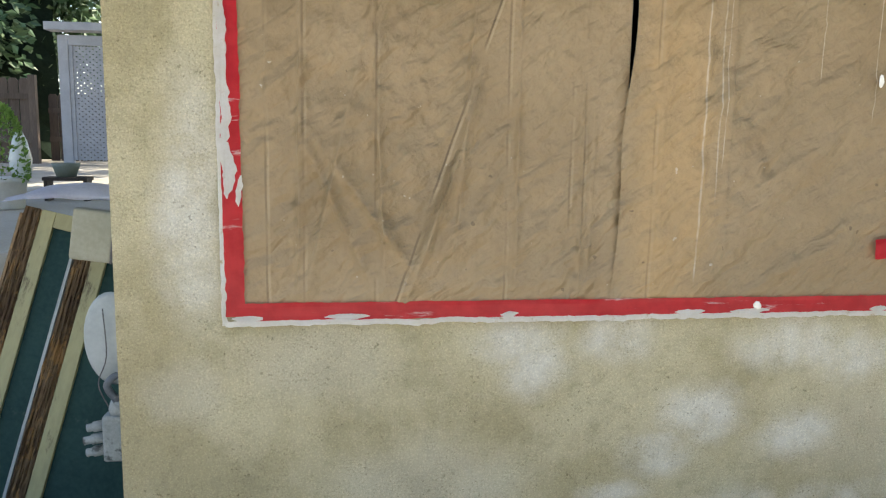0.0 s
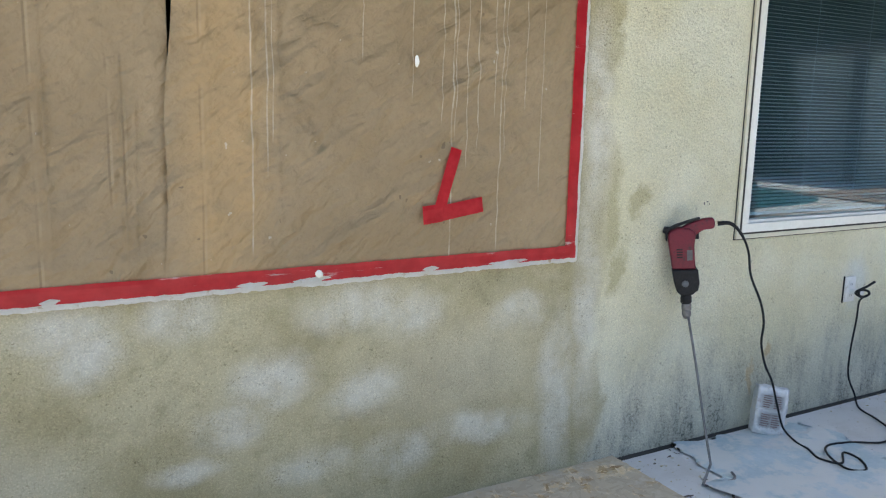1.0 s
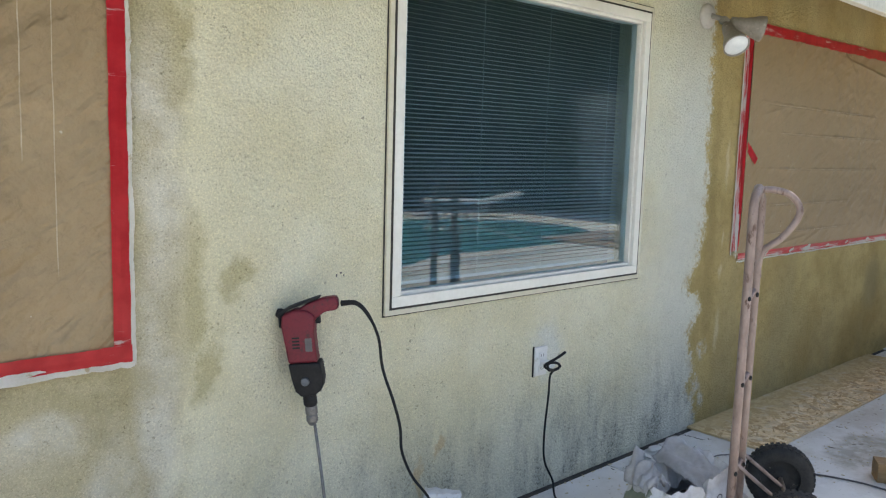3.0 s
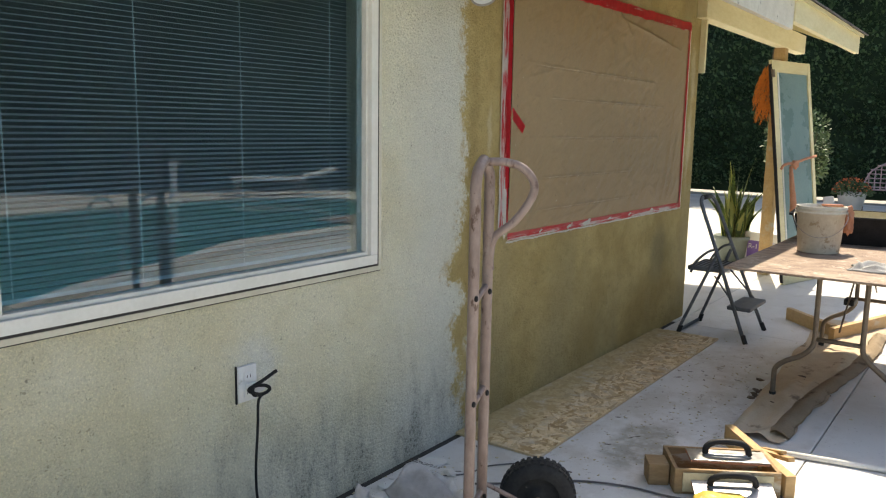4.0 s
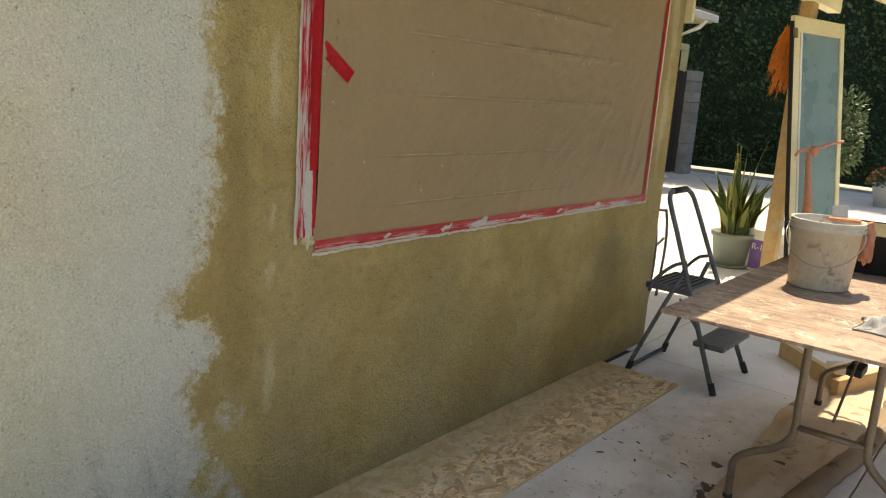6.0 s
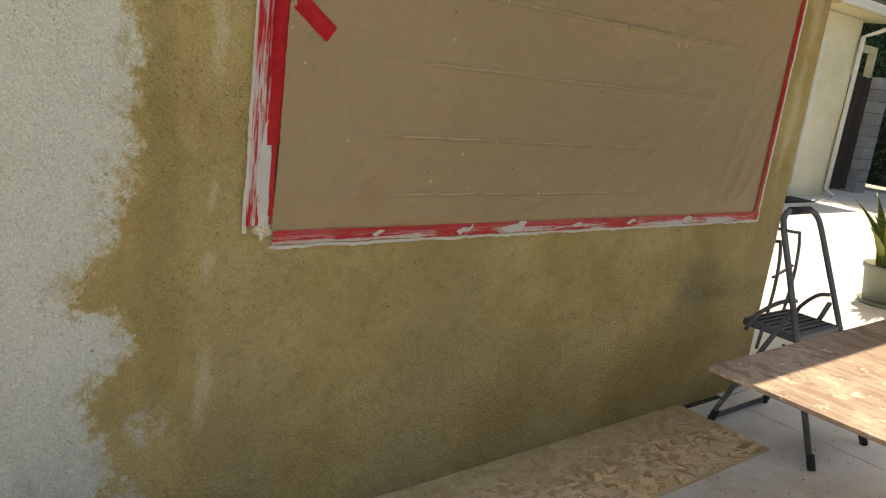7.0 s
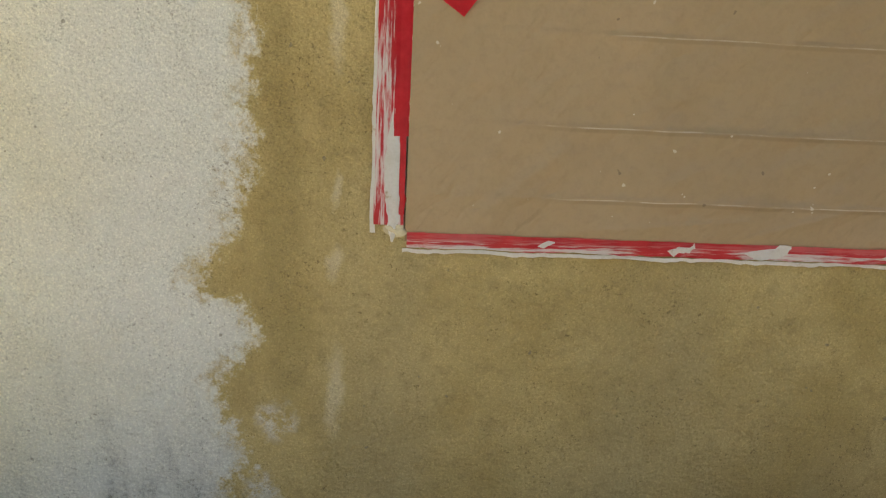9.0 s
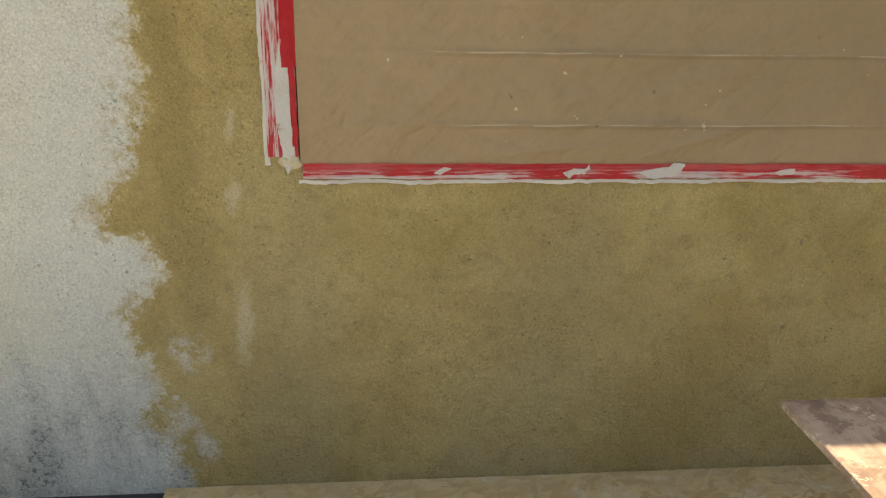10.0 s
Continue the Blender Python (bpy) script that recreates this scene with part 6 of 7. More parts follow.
# ---- past the corner: chair frame, potted plant, carton, leaning screen door ----
chair = thing("patio_chair", "dark metal patio chair by the house corner", "chair", pose(10.62, 2.72, 0, 0, 0, 15))
for s in (-1, 1):
    part("side_frame", tube(spline([(0.24 * s, -0.22, 0.0), (0.24 * s, -0.24, 0.36), (0.24 * s, -0.22, 0.60), (0.24 * s, -0.17, 0.62), (0.24 * s, 0.20, 0.61), (0.24 * s, 0.24, 0.58), (0.24 * s, 0.26, 0.0)], 5), 0.010, 8), GREY_STEEL, chair, smooth=True)
part("seat_bar", tube([(-0.24, -0.22, 0.42), (0.24, -0.22, 0.42)], 0.009, 8), GREY_STEEL, chair)
part("seat_bar", tube([(-0.24, 0.22, 0.40), (0.24, 0.22, 0.40)], 0.009, 8), GREY_STEEL, chair)
part("arm_bar", tube([(-0.24, 0.22, 0.61), (0.24, 0.22, 0.61)], 0.009, 8), GREY_STEEL, chair)

plant = thing("snake_plant", "tall variegated snake plant in a grey-green pot", "potted plant", pose(12.52, 2.60, 0) @ Matrix.Scale(0.92, 4))
pot = part("pot", lathe([(0, 0.02), (0.14, 0.02), (0.15, 0.03), (0.185, 0.28), (0.20, 0.285), (0.205, 0.325), (0.19, 0.33), (0.18, 0.28), (0, 0.27)], 30), POT_GREY, plant, "grey-green plastic pot", smooth=True)
part("saucer", lathe([(0, 0), (0.17, 0), (0.19, 0.035), (0.18, 0.035), (0.16, 0.01), (0, 0.01)], 28), POT_GREY, pot, smooth=True)
part("soil", lathe([(0.182, 0.285), (0, 0.295)], 24), SOIL, pot)
for k in range(44):
    a, r = rnd(0, 6.28), rnd(0.0, 0.14)
    h, w = rnd(0.34, 0.64) if k > 5 else rnd(0.74, 0.98), rnd(0.026, 0.038)
    lean = rnd(0.02, 0.30) if k < 30 else rnd(0.25, 0.7)
    tw = rnd(-0.5, 0.5)
    bx, by = r * math.cos(a), r * math.sin(a)
    face = rnd(0, 3.14)

    def blade(u, v, edge=1.0):
        z = h * v
        ww = w * edge * (0.65 + 0.9 * v * (1 - v) * 1.6) * (1 - max(0, v - 0.6) / 0.4 * 0.97 if v > 0.6 else 1)
        f = face + tw * v
        s = 2 * u - 1
        out = lean * v * v * h
        return (bx + ww * s * math.cos(f) + out * math.cos(a) - 0.25 * ww * s * s * math.sin(f) , by + ww * s * math.sin(f) + out * math.sin(a) + 0.25 * ww * s * s * math.cos(f), 0.28 + z)
    lf = part("leaf", sheet(4, 12, blade, 0.003), SNAKE, plant, smooth=True)
    part("leaf_edge", sheet(4, 12, lambda u, v: tuple(Vector(blade(u, v, 1.16)) + Vector((0.0006, 0.0006, -0.004))), 0.0015), SNAKE_EDGE, lf, "yellow leaf margin", smooth=True)

carton = thing("joint_mix_carton", "white carton with purple print standing on the slab", "carton", pose(12.66, 2.24, 0, 0, 0, -12))
part("box", soften(box(-0.19, 0.19, -0.20, 0.20, 0.0, 0.36), 0.012, 2), PLASTIC_WHITE, carton)
part("print_panel", box(-0.1925, -0.1905, 0.03, 0.16, 0.02, 0.27), PURPLE, carton, "purple printed panel")
part("print_panel", box(-0.1925, -0.1905, -0.14, -0.02, 0.17, 0.27), CLOTH_BLUE, carton)
for k in range(5):
    part("print_bar", box(-0.1935, -0.191, -0.17 + k * 0.04, -0.14 + k * 0.04, 0.09, 0.13), PRINT_DARK, carton)
lettering("lettering", "R-1", 0.075, pose(-0.1945, 0.095, 0.21, 90, 0, -90), PLASTIC_WHITE, carton)

M = Matrix.Translation((11.60, 1.865, 0.0)) @ Matrix.Rotation(radians(-17), 4, 'Z') @ Matrix.Rotation(radians(-8.2), 4, 'X')
screen = thing("screen_door", "old cream screen door leaning on the porch post", "door", M)
W, Hh = 0.66, 2.06
for a in ((0, 0.075, 0, Hh), (W - 0.05, W, 0, Hh)):
    part("stile", soften(box(a[0], a[1], -0.016, 0.016, a[2], a[3]), 0.003), CREAM_WOOD, screen)
for z0, z1 in ((0, 0.20), (Hh - 0.11, Hh)):
    part("rail", soften(box(0.0755, W - 0.0505, -0.015, 0.015, z0, z1), 0.003), CREAM_WOOD, screen)
part("pane", box(0.0755, W - 0.0505, -0.004, 0.004, 0.2005, Hh - 0.1105), SCREEN, screen, "hazy grey-green screen pane")
part("inner_trim", soften(box(0.076, 0.098, -0.020, -0.0165, 0.2, Hh - 0.11), 0.001), VINYL, screen)
part("edge_seal", box(-0.012, -0.001, -0.014, 0.014, 0.02, Hh - 0.04), BLACK, screen)
part("hinge", soften(box(-0.02, 0.02, -0.030, -0.017, Hh - 0.16, Hh - 0.09), 0.002), STEEL_BROWN, screen)
strap = thing("tie_strap", "rusty cloth strap tying the door to the post", "strap")
part("band", tube(spline([(11.58, 1.95, 1.06), (11.62, 1.93, 1.10), (11.80, 1.87, 1.12), (12.0, 1.83, 1.15), (12.25, 1.80, 1.17)], 5), 0.012, 8), BRICK_RED, strap, smooth=True)
part("knot", round_blob(bmesh.new(), (11.75, 1.875, 1.10), (0.05, 0.03, 0.035), 0.6, 3), BRICK_RED, strap, smooth=True)
part("loose_end", tube(spline([(11.72, 1.90, 1.09), (11.71, 1.88, 0.95), (11.69, 1.85, 0.78), (11.70, 1.84, 0.66)], 5), 0.028, 8, taper=[0.5 + 0.05 * i for i in range(16)]), BRICK_RED, strap, "faded hanging end", smooth=True)

wreath = thing("raffia_mop", "shaggy orange raffia mop head hung on the post", "mop")
bm = bmesh.new()
for _ in range(420):
    a = rnd(0, 6.28)
    cx, cz = 12.0 + rnd(-0.03, 0.03), rnd(1.62, 2.02)
    bulge = 0.11 * math.sin((2.06 - cz) / 0.5 * 2.6 + 0.35)
    p = Vector((cx + bulge * math.cos(a) * 0.6, 2.20 + bulge * math.sin(a) * 0.9, cz))
    d = Vector((math.cos(a) * 0.25, math.sin(a) * 0.35, -1)).normalized() * rnd(0.08, 0.2)
    tube([p, p + d * 0.5 + Vector((rnd(-0.02, 0.02), rnd(-0.02, 0.02), 0)), p + d], 0.003, 3, bm)
tagged(part("raffia_fringe", bm, ORANGE, wreath), kind="stuff")
part("hook", tube([(12.0, 2.20, 2.16), (12.0, 2.20, 1.98)], 0.006, 6), STEEL_BROWN, wreath)


# ---- floodlights on the wall ----
def floodlight(x, z, lenses, label):
    """A wall box with a short arm and two bells; lenses: where each lens sits, from the wall box."""
    ob = thing("floodlight", label, "floodlight", pose(x, WALL, z), "wall floodlights")
    part("base", lathe([(0, 0), (0.058, 0), (0.060, 0.010), (0.052, 0.022), (0.02, 0.030), (0, 0.031)], 28, m=Matrix.Rotation(radians(90), 4, 'X')), FLOOD_WHITE, ob, smooth=True)
    hub = Vector((0.035, -0.075, -0.022))
    part("arm", tube(spline([(0, -0.025, 0), (0.018, -0.05, -0.008), tuple(hub)], 4), 0.013, 10), FLOOD_GREY, ob, smooth=True)
    part("swivel", round_blob(bmesh.new(), tuple(hub), (0.024, 0.024, 0.021), 0, 3), FLOOD_GREY, ob, smooth=True)
    for at in lenses:
        at = Vector(at)
        d = (at - hub).normalized()
        m = Matrix.Translation(at - d * 0.150) @ d.to_track_quat('Z', 'Y').to_matrix().to_4x4()
        part("knuckle", tube([tuple(hub), tuple(at - d * 0.14)], 0.012, 8), FLOOD_GREY, ob, smooth=True)
        shell = part("lamp_head", lathe([(0, -0.004), (0.022, 0.0), (0.027, 0.012), (0.027, 0.030), (0.031, 0.034), (0.033, 0.062), (0.042, 0.092), (0.053, 0.120), (0.058, 0.140), (0.060, 0.151), (0.055, 0.151), (0.053, 0.144)], 30, m=m), FLOOD_GREY, ob, "dusty grey bell-shaped lamp head", smooth=True)
        part("lens", lathe([(0.054, 0.145), (0.042, 0.153), (0.02, 0.158), (0, 0.159)], 28, m=m), LENS, shell, "pale frosted lens", smooth=True)
    return ob


floodlight(6.735, 2.056, ((-0.042, -0.189, -0.156), (0.157, -0.205, -0.058)), "twin wall floodlight with dusty grey bell heads")
floodlight(4.335, 2.040, ((-0.050, -0.185, -0.150), (0.105, -0.195, -0.135)), "twin wall floodlight above the drill")


# ---- far wing of the house, gate and pillar ----
wing = thing("house_wing", "cream stucco garden wing with a green glazed door", "house", kind="")
part("wall", panel_with_openings((13.6, 19.15), (-0.05, 2.75), [(17.02, 18.06, 0.02, 2.36)], 6.20, 6.40), STUCCO_PLAIN, wing)
part("side_wall", box(18.95, 19.15, 6.4, 11.0, -0.05, 2.75), STUCCO_PLAIN, wing)
part("side_wall", box(13.6, 13.8, 6.4, 11.0, -0.05, 2.75), STUCCO_PLAIN, wing)
part("roof", soften(box(13.3, 19.65, 5.72, 11.2, 2.86, 2.96), 0.01), SHINGLE, wing)
part("soffit", box(13.3, 19.6, 5.75, 11.0, 2.76, 2.855), CREAM_WOOD, wing)
gut = part("gutter", soften(box(13.3, 19.68, 5.66, 5.745, 2.78, 2.90), 0.02, 3), VINYL, wing, "white rain gutter")
part("downspout", tube([(19.25, 5.70, 2.80), (19.2, 5.8, 2.66), (19.10, 6.12, 2.50), (19.10, 6.13, 0.12), (19.12, 6.0, 0.03)], 0.038, 8), VINYL, wing, "white downspout")
dr = part("door", box(17.10, 17.98, 6.26, 6.30, 0.20, 2.26), DOOR_GREEN, wing, "green glazed garden door")
for a in ((17.02, 17.10, 0.02, 2.36), (17.98, 18.06, 0.02, 2.36), (17.1005, 17.9795, 2.26, 2.36), (17.1005, 17.9795, 0.02, 0.20)):
    part("door_frame", soften(box(a[0], a[1], 6.17, 6.31, a[2], a[3]), 0.008), VINYL, dr)
tagged(part("door_mat", soften(box(16.9, 18.0, 5.75, 6.12, 0.001, 0.015), 0.003), RUBBER), "dark rubber mat before the garden door", "mat")
gate = thing("yard_gate", "dark stained board gate with a cream timber frame above", "gate")
for k in range(10):
    part("gate_board", soften(box(19.20 + 0.155 * k, 19.345 + 0.155 * k, 6.50, 6.525, 0.04, 1.96 + 0.01 * (k % 2)), 0.003), GATE, gate)
part("frame_post", soften(box(19.9, 20.0, 6.56, 6.65, 0.0, 2.45), 0.005), CREAM_WOOD, gate)
part("frame_bar", soften(box(19.2, 20.75, 6.56, 6.66, 2.36, 2.48), 0.005), CREAM_WOOD, gate)
part("frame_post", soften(box(20.63, 20.75, 6.56, 6.66, 0.0, 2.36), 0.005), CREAM_WOOD, gate)
pillar = thing("block_pillar", "stacked grey concrete block pillar", "pillar")
for k in range(10):
    part("block", soften(box(20.66 - 0.01 * (k % 2), 21.05, 6.33, 6.53, 0.2 * k, 0.2 * k + 0.192), 0.006), BLOCK, pillar)


# ---- planting ----
def leaves(count, place, size, mat, name, bm=None):
    """Many small folded leaves; place() gives a point and a direction."""
    verts, faces = [], []
    for _ in range(count):
        p, d = place()
        s = size * rnd(0.6, 1.3)
        d = (d + Vector((rnd(-1, 1), rnd(-1, 1), rnd(-1, 1))) * 0.7).normalized()
        w = d.cross(Vector((rnd(-1, 1), rnd(-1, 1), rnd(-1, 1)))).normalized()
        n = d.cross(w)
        i = len(verts)
        verts += [p - d * s * 0.5, p + w * s * 0.28 + n * s * 0.07, p + d * s * 0.5, p - w * s * 0.28 + n * s * 0.07]
        faces += [(i, i + 1, i + 2), (i, i + 2, i + 3)]
    me = bpy.data.meshes.new(name)
    me.from_pydata([tuple(v) for v in verts], [], faces)
    me.materials.append(mat)
    return me


def hedge(name, x0, y0, x1, y1, h, depth, count, label, size=0.12):
    """A clipped but uneven wall of leaves along a line, with an inside coloured as shade."""
    a, b = Vector((x0, y0, 0)), Vector((x1, y1, 0))
    d = (b - a)
    ln = d.length
    d.normalize()
    n = Vector((d.y, -d.x, 0))
    lump = lambda s, z: 0.35 * noise.noise(Vector((s * 0.5, z * 0.5, 7.0))) + 0.22 * noise.noise(Vector((s * 1.3, z * 1.4, 2.0)))
    top = lambda s: h + 0.5 * noise.noise(Vector((s * 0.6, 1.0, 4.0)))
    ob = thing(name, label, "hedge", kind="stuff")
    # core sheet coloured near black to stand for the shade between leaves
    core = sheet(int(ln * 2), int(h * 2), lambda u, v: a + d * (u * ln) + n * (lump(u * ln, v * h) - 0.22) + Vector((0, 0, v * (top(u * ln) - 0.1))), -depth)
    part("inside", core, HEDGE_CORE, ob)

    def place():
        s, z = rnd(0, ln), rnd(0.02, 1) * h
        z = z * top(s) / h
        return a + d * s + n * (lump(s, z) + random.gauss(0, 0.07)) + Vector((0, 0, z)), (n + Vector((0, 0, 0.3)))
    tagged(shared("leaves", leaves(count, place, size, HEDGE, name), ob), kind="stuff")
    return ob


hedge("tall_hedge", 23.2, 16.0, 22.6, -5.5, 8.0, 1.2, 52000, "very tall dark green clipped hedge behind the yard")
hedge("tall_hedge", 22.5, -5.5, 3.0, -15.5, 5.5, 1.2, 26000, "tall dark green hedge across the pool", 0.16)
hedge("tall_hedge", 3.0, -15.5, -10.0, -12.0, 5.0, 1.0, 9000, "dark hedge behind the pool yard", 0.18)


def bush(name, at, r, h, count, mat, label, size=0.07, category="shrub"):
    ob = thing(name, label, category, at)
    for k in range(6):
        a = k * 1.05
        part("stem", tube(spline([(0.04 * math.cos(a), 0.04 * math.sin(a), 0), (0.3 * r * math.cos(a), 0.3 * r * math.sin(a), h * 0.4), (0.6 * r * math.cos(a), 0.6 * r * math.sin(a), h * 0.8)], 4), 0.014, 6, taper=[1 - 0.09 * i for i in range(9)]), BARK, ob)
    clumps = [(Vector((rnd(-0.7, 0.7) * r, rnd(-0.7, 0.7) * r, rnd(0.3, 0.85) * h)), rnd(0.25, 0.5) * r) for _ in range(16)]

    def place():
        c, cr = random.choice(clumps)
        d = Vector((random.gauss(0, 1), random.gauss(0, 1), random.gauss(0, 1))).normalized()
        return c + d * cr * rnd(0.6, 1.05), d
    tagged(shared("crown", leaves(count, place, size, mat, name), ob), kind="stuff")
    return ob


bush("round_shrub", pose(16.2, 2.82, 0), 0.55, 1.75, 3200, BUSH, "light green rounded shrub before the hedge", 0.075)
fl = thing("flower_pot", "pale pot of small red flowers", "potted plant", pose(19.5, 2.56, 0) @ Matrix.Scale(0.78, 4))
part("pot", lathe([(0, 0), (0.20, 0), (0.30, 0.42), (0.33, 0.43), (0.33, 0.47), (0.30, 0.47), (0.27, 0.40), (0, 0.38)], 28), POT_WHITE, fl, smooth=True)


def around(cz, rx, rz):
    def place():
        d = Vector((random.gauss(0, 1), random.gauss(0, 1), abs(random.gauss(0, 1)))).normalized()
        return Vector((d.x * rx, d.y * rx, cz + d.z * rz)) * 1.0, d
    return place


tagged(shared("foliage", leaves(700, around(0.42, 0.40, 0.30), 0.09, BUSH, "foliage"), fl), kind="stuff")
tagged(shared("blossoms", leaves(160, around(0.48, 0.40, 0.32), 0.06, FLOWER, "blossoms"), fl), kind="stuff")

bench = thing("metal_bench", "faded red woven strap garden bench", "bench", pose(20.4, 1.95, 0, 0, 0, 8))
for s in (-1, 1):
    part("leg", tube(spline([(-0.25, 0.55 * s, 0), (-0.22, 0.55 * s, 0.38), (0.20, 0.55 * s, 0.36), (0.30, 0.55 * s, 0.0)], 4), 0.014, 8), STEEL_BROWN, bench, smooth=True)
back = [(0.22 + 0.13 * math.sin(math.pi * k / 12), -0.58 + 1.16 * k / 12, 0.42 + 0.48 * math.sin(math.pi * k / 12) ** 0.5) for k in range(13)]
part("back_rim", tube(spline(back, 3), 0.014, 8), IRON_PINK, bench, smooth=True)
part("seat_rim", tube([(-0.24, -0.58, 0.40), (-0.24, 0.58, 0.40), (0.22, 0.58, 0.42), (0.22, -0.58, 0.42), (-0.24, -0.58, 0.40)], 0.014, 8), IRON_PINK, bench)
for k in range(1, 12):
    x, y, z = back[k]
    part("back_strap", tube([(0.22, y, 0.42), (x, y, z)], 0.011, 5), IRON_PINK, bench)
    part("seat_strap", tube([(-0.24, y, 0.41), (0.22, y, 0.43)], 0.011, 5), IRON_PINK, bench)
for k in range(1, 6):
    z = 0.42 + 0.08 * k
    w = 0.56 * (1 - (k / 6) ** 3) ** 0.5
    part("back_strap", tube([(0.25 + 0.014 * k, -w, z), (0.25 + 0.014 * k, w, z)], 0.011, 5), IRON_PINK, bench)

lamp = thing("garden_lamp", "slim dark garden lamp post with twin lanterns", "lamp post", pose(21.2, 1.70, 0))
part("pole", tube([(0, 0, 0), (0, 0, 0.3), (0, 0, 2.2)], 0.045, 10, taper=[1.6, 1.0, 0.8]), GREY_STEEL, lamp)
part("arm", tube(spline([(0, -0.28, 2.15), (0, -0.14, 2.05), (0, 0, 2.12), (0, 0.14, 2.05), (0, 0.28, 2.15)], 5), 0.015, 8), GREY_STEEL, lamp, smooth=True)
for s in (-1, 1):
    m = Matrix.Translation((0, 0.28 * s, 2.15))
    ln = part("lantern", lathe([(0, 0), (0.05, 0), (0.05, 0.02), (0.11, 0.20), (0.12, 0.21), (0.05, 0.30), (0.02, 0.34), (0, 0.36)], 10, m=m), POT_GREY, lamp, "dull grey glass lantern")
    part("lantern_cap", lathe([(0.125, 0.205), (0.055, 0.302), (0.02, 0.345), (0, 0.37)], 10, m=m), GREY_STEEL, ln)


def turf():
    return Vector((rnd(17.2, 22.0), rnd(-4.5, 1.6), rnd(0.0, 0.05))), Vector((rnd(-0.3, 0.3), rnd(-0.3, 0.3), 1))


tagged(new("lawn", leaves(16000, turf, 0.09, GRASS, "lawn")), "bright green strip of lawn", "grass", kind="stuff")

# ---- pool yard behind the camera, seen in the window glass ----
pool = thing("pool", "turquoise swimming pool with a raised pale rim", "pool", kind="structure")
shore = spline([(6.3, -1.35, 0), (7.4, -1.95, 0), (8.6, -2.4, 0), (9.8, -2.95, 0), (11.6, -3.0, 0), (13.2, -3.3, 0), (14.35, -4.3, 0), (14.5, -5.6, 0), (13.8, -6.7, 0), (11.9, -7.25, 0), (9.2, -7.2, 0),
                (6.8, -6.7, 0), (5.4, -5.0, 0), (5.3, -2.6, 0), (6.3, -1.35, 0)], 6)[:-1]


def pond(z, grow=0.0):
    bm = bmesh.new()
    mid = Vector((9.8, -4.7, 0))
    bm.faces.new([bm.verts.new(p + (p - mid).normalized() * grow + Vector((0, 0, z))) for p in shore[::-1]])
    return bm


part("pool_floor", pond(0.006), POOL_TILE, pool, "turquoise pool lining")
water = part("water", pond(0.045), WATER, pool)
water.visible_shadow = False
mid = Vector((9.8, -4.7, 0))
ring = lambda u, g, z: shore[round(u * len(shore)) % len(shore)] + (shore[round(u * len(shore)) % len(shore)] - mid).normalized() * g + Vector((0, 0, z))
prof = ((-0.02, 0.0), (-0.02, 0.065), (0.0, 0.075), (0.30, 0.075), (0.32, 0.065), (0.32, 0.0))
part("coping", sheet(len(shore), 5, lambda u, v: ring(u, *prof[round(v * 5)])), POT_WHITE, pool, "pale concrete coping")
shed = thing("pool_house", "pale grey-green pool house with a dark post", "house")
part("wall", box(18.3, 20.6, -9.5, -4.4, -0.05, 2.75), POOLHOUSE, shed)
part("roof", soften(box(18.0, 20.9, -9.8, -4.1, 2.76, 2.92), 0.02), SHINGLE, shed)
part("door", box(18.26, 18.296, -7.6, -6.4, 0.05, 2.2), SHADE_WHITE, shed)
part("post", box(18.10, 18.25, -6.2, -5.95, 0, 2.75), GREY_STEEL, shed)
lounge = thing("sun_lounger", "white pool lounger across the water", "lounger", pose(14.6, -7.6, 0, 0, 0, 33))
part("bed", soften(box(-0.9, 0.5, -0.3, 0.3, 0.30, 0.36), 0.02), PLASTIC_WHITE, lounge)
part("backrest", soften(box(0.0, 0.7, -0.3, 0.3, 0, 0.05, 0, None, pose(0.5, 0, 0.33, 0, -14, 0)), 0.01), PLASTIC_WHITE, lounge)
for x in (-0.8, 0.4):
    for y in (-0.25, 0.25):
        part("leg", tube([(x, y, 0), (x, y, 0.31)], 0.02, 6), PLASTIC_WHITE, lounge)
ped = thing("garden_pedestal", "slim white pedestal beside the pool", "pedestal", pose(12.4, -7.85, 0) @ Matrix.Scale(0.87, 4))
part("column", lathe([(0, 0), (0.16, 0), (0.15, 0.05), (0.07, 0.10), (0.055, 0.5), (0.08, 0.72), (0.15, 0.76), (0.15, 0.80), (0, 0.81)], 20), PLASTIC_WHITE, ped, smooth=True)
rail = thing("pool_ladder", "steel pool ladder rails at the near edge", "ladder")
for x in (7.75, 8.25):
    part("rail", tube(spline([(x, -1.95, 0.0), (x, -1.95, 0.55), (x, -2.15, 0.72), (x, -2.45, 0.60), (x, -2.5, 0.03)], 5), 0.015, 8), STEEL, rail, smooth=True)

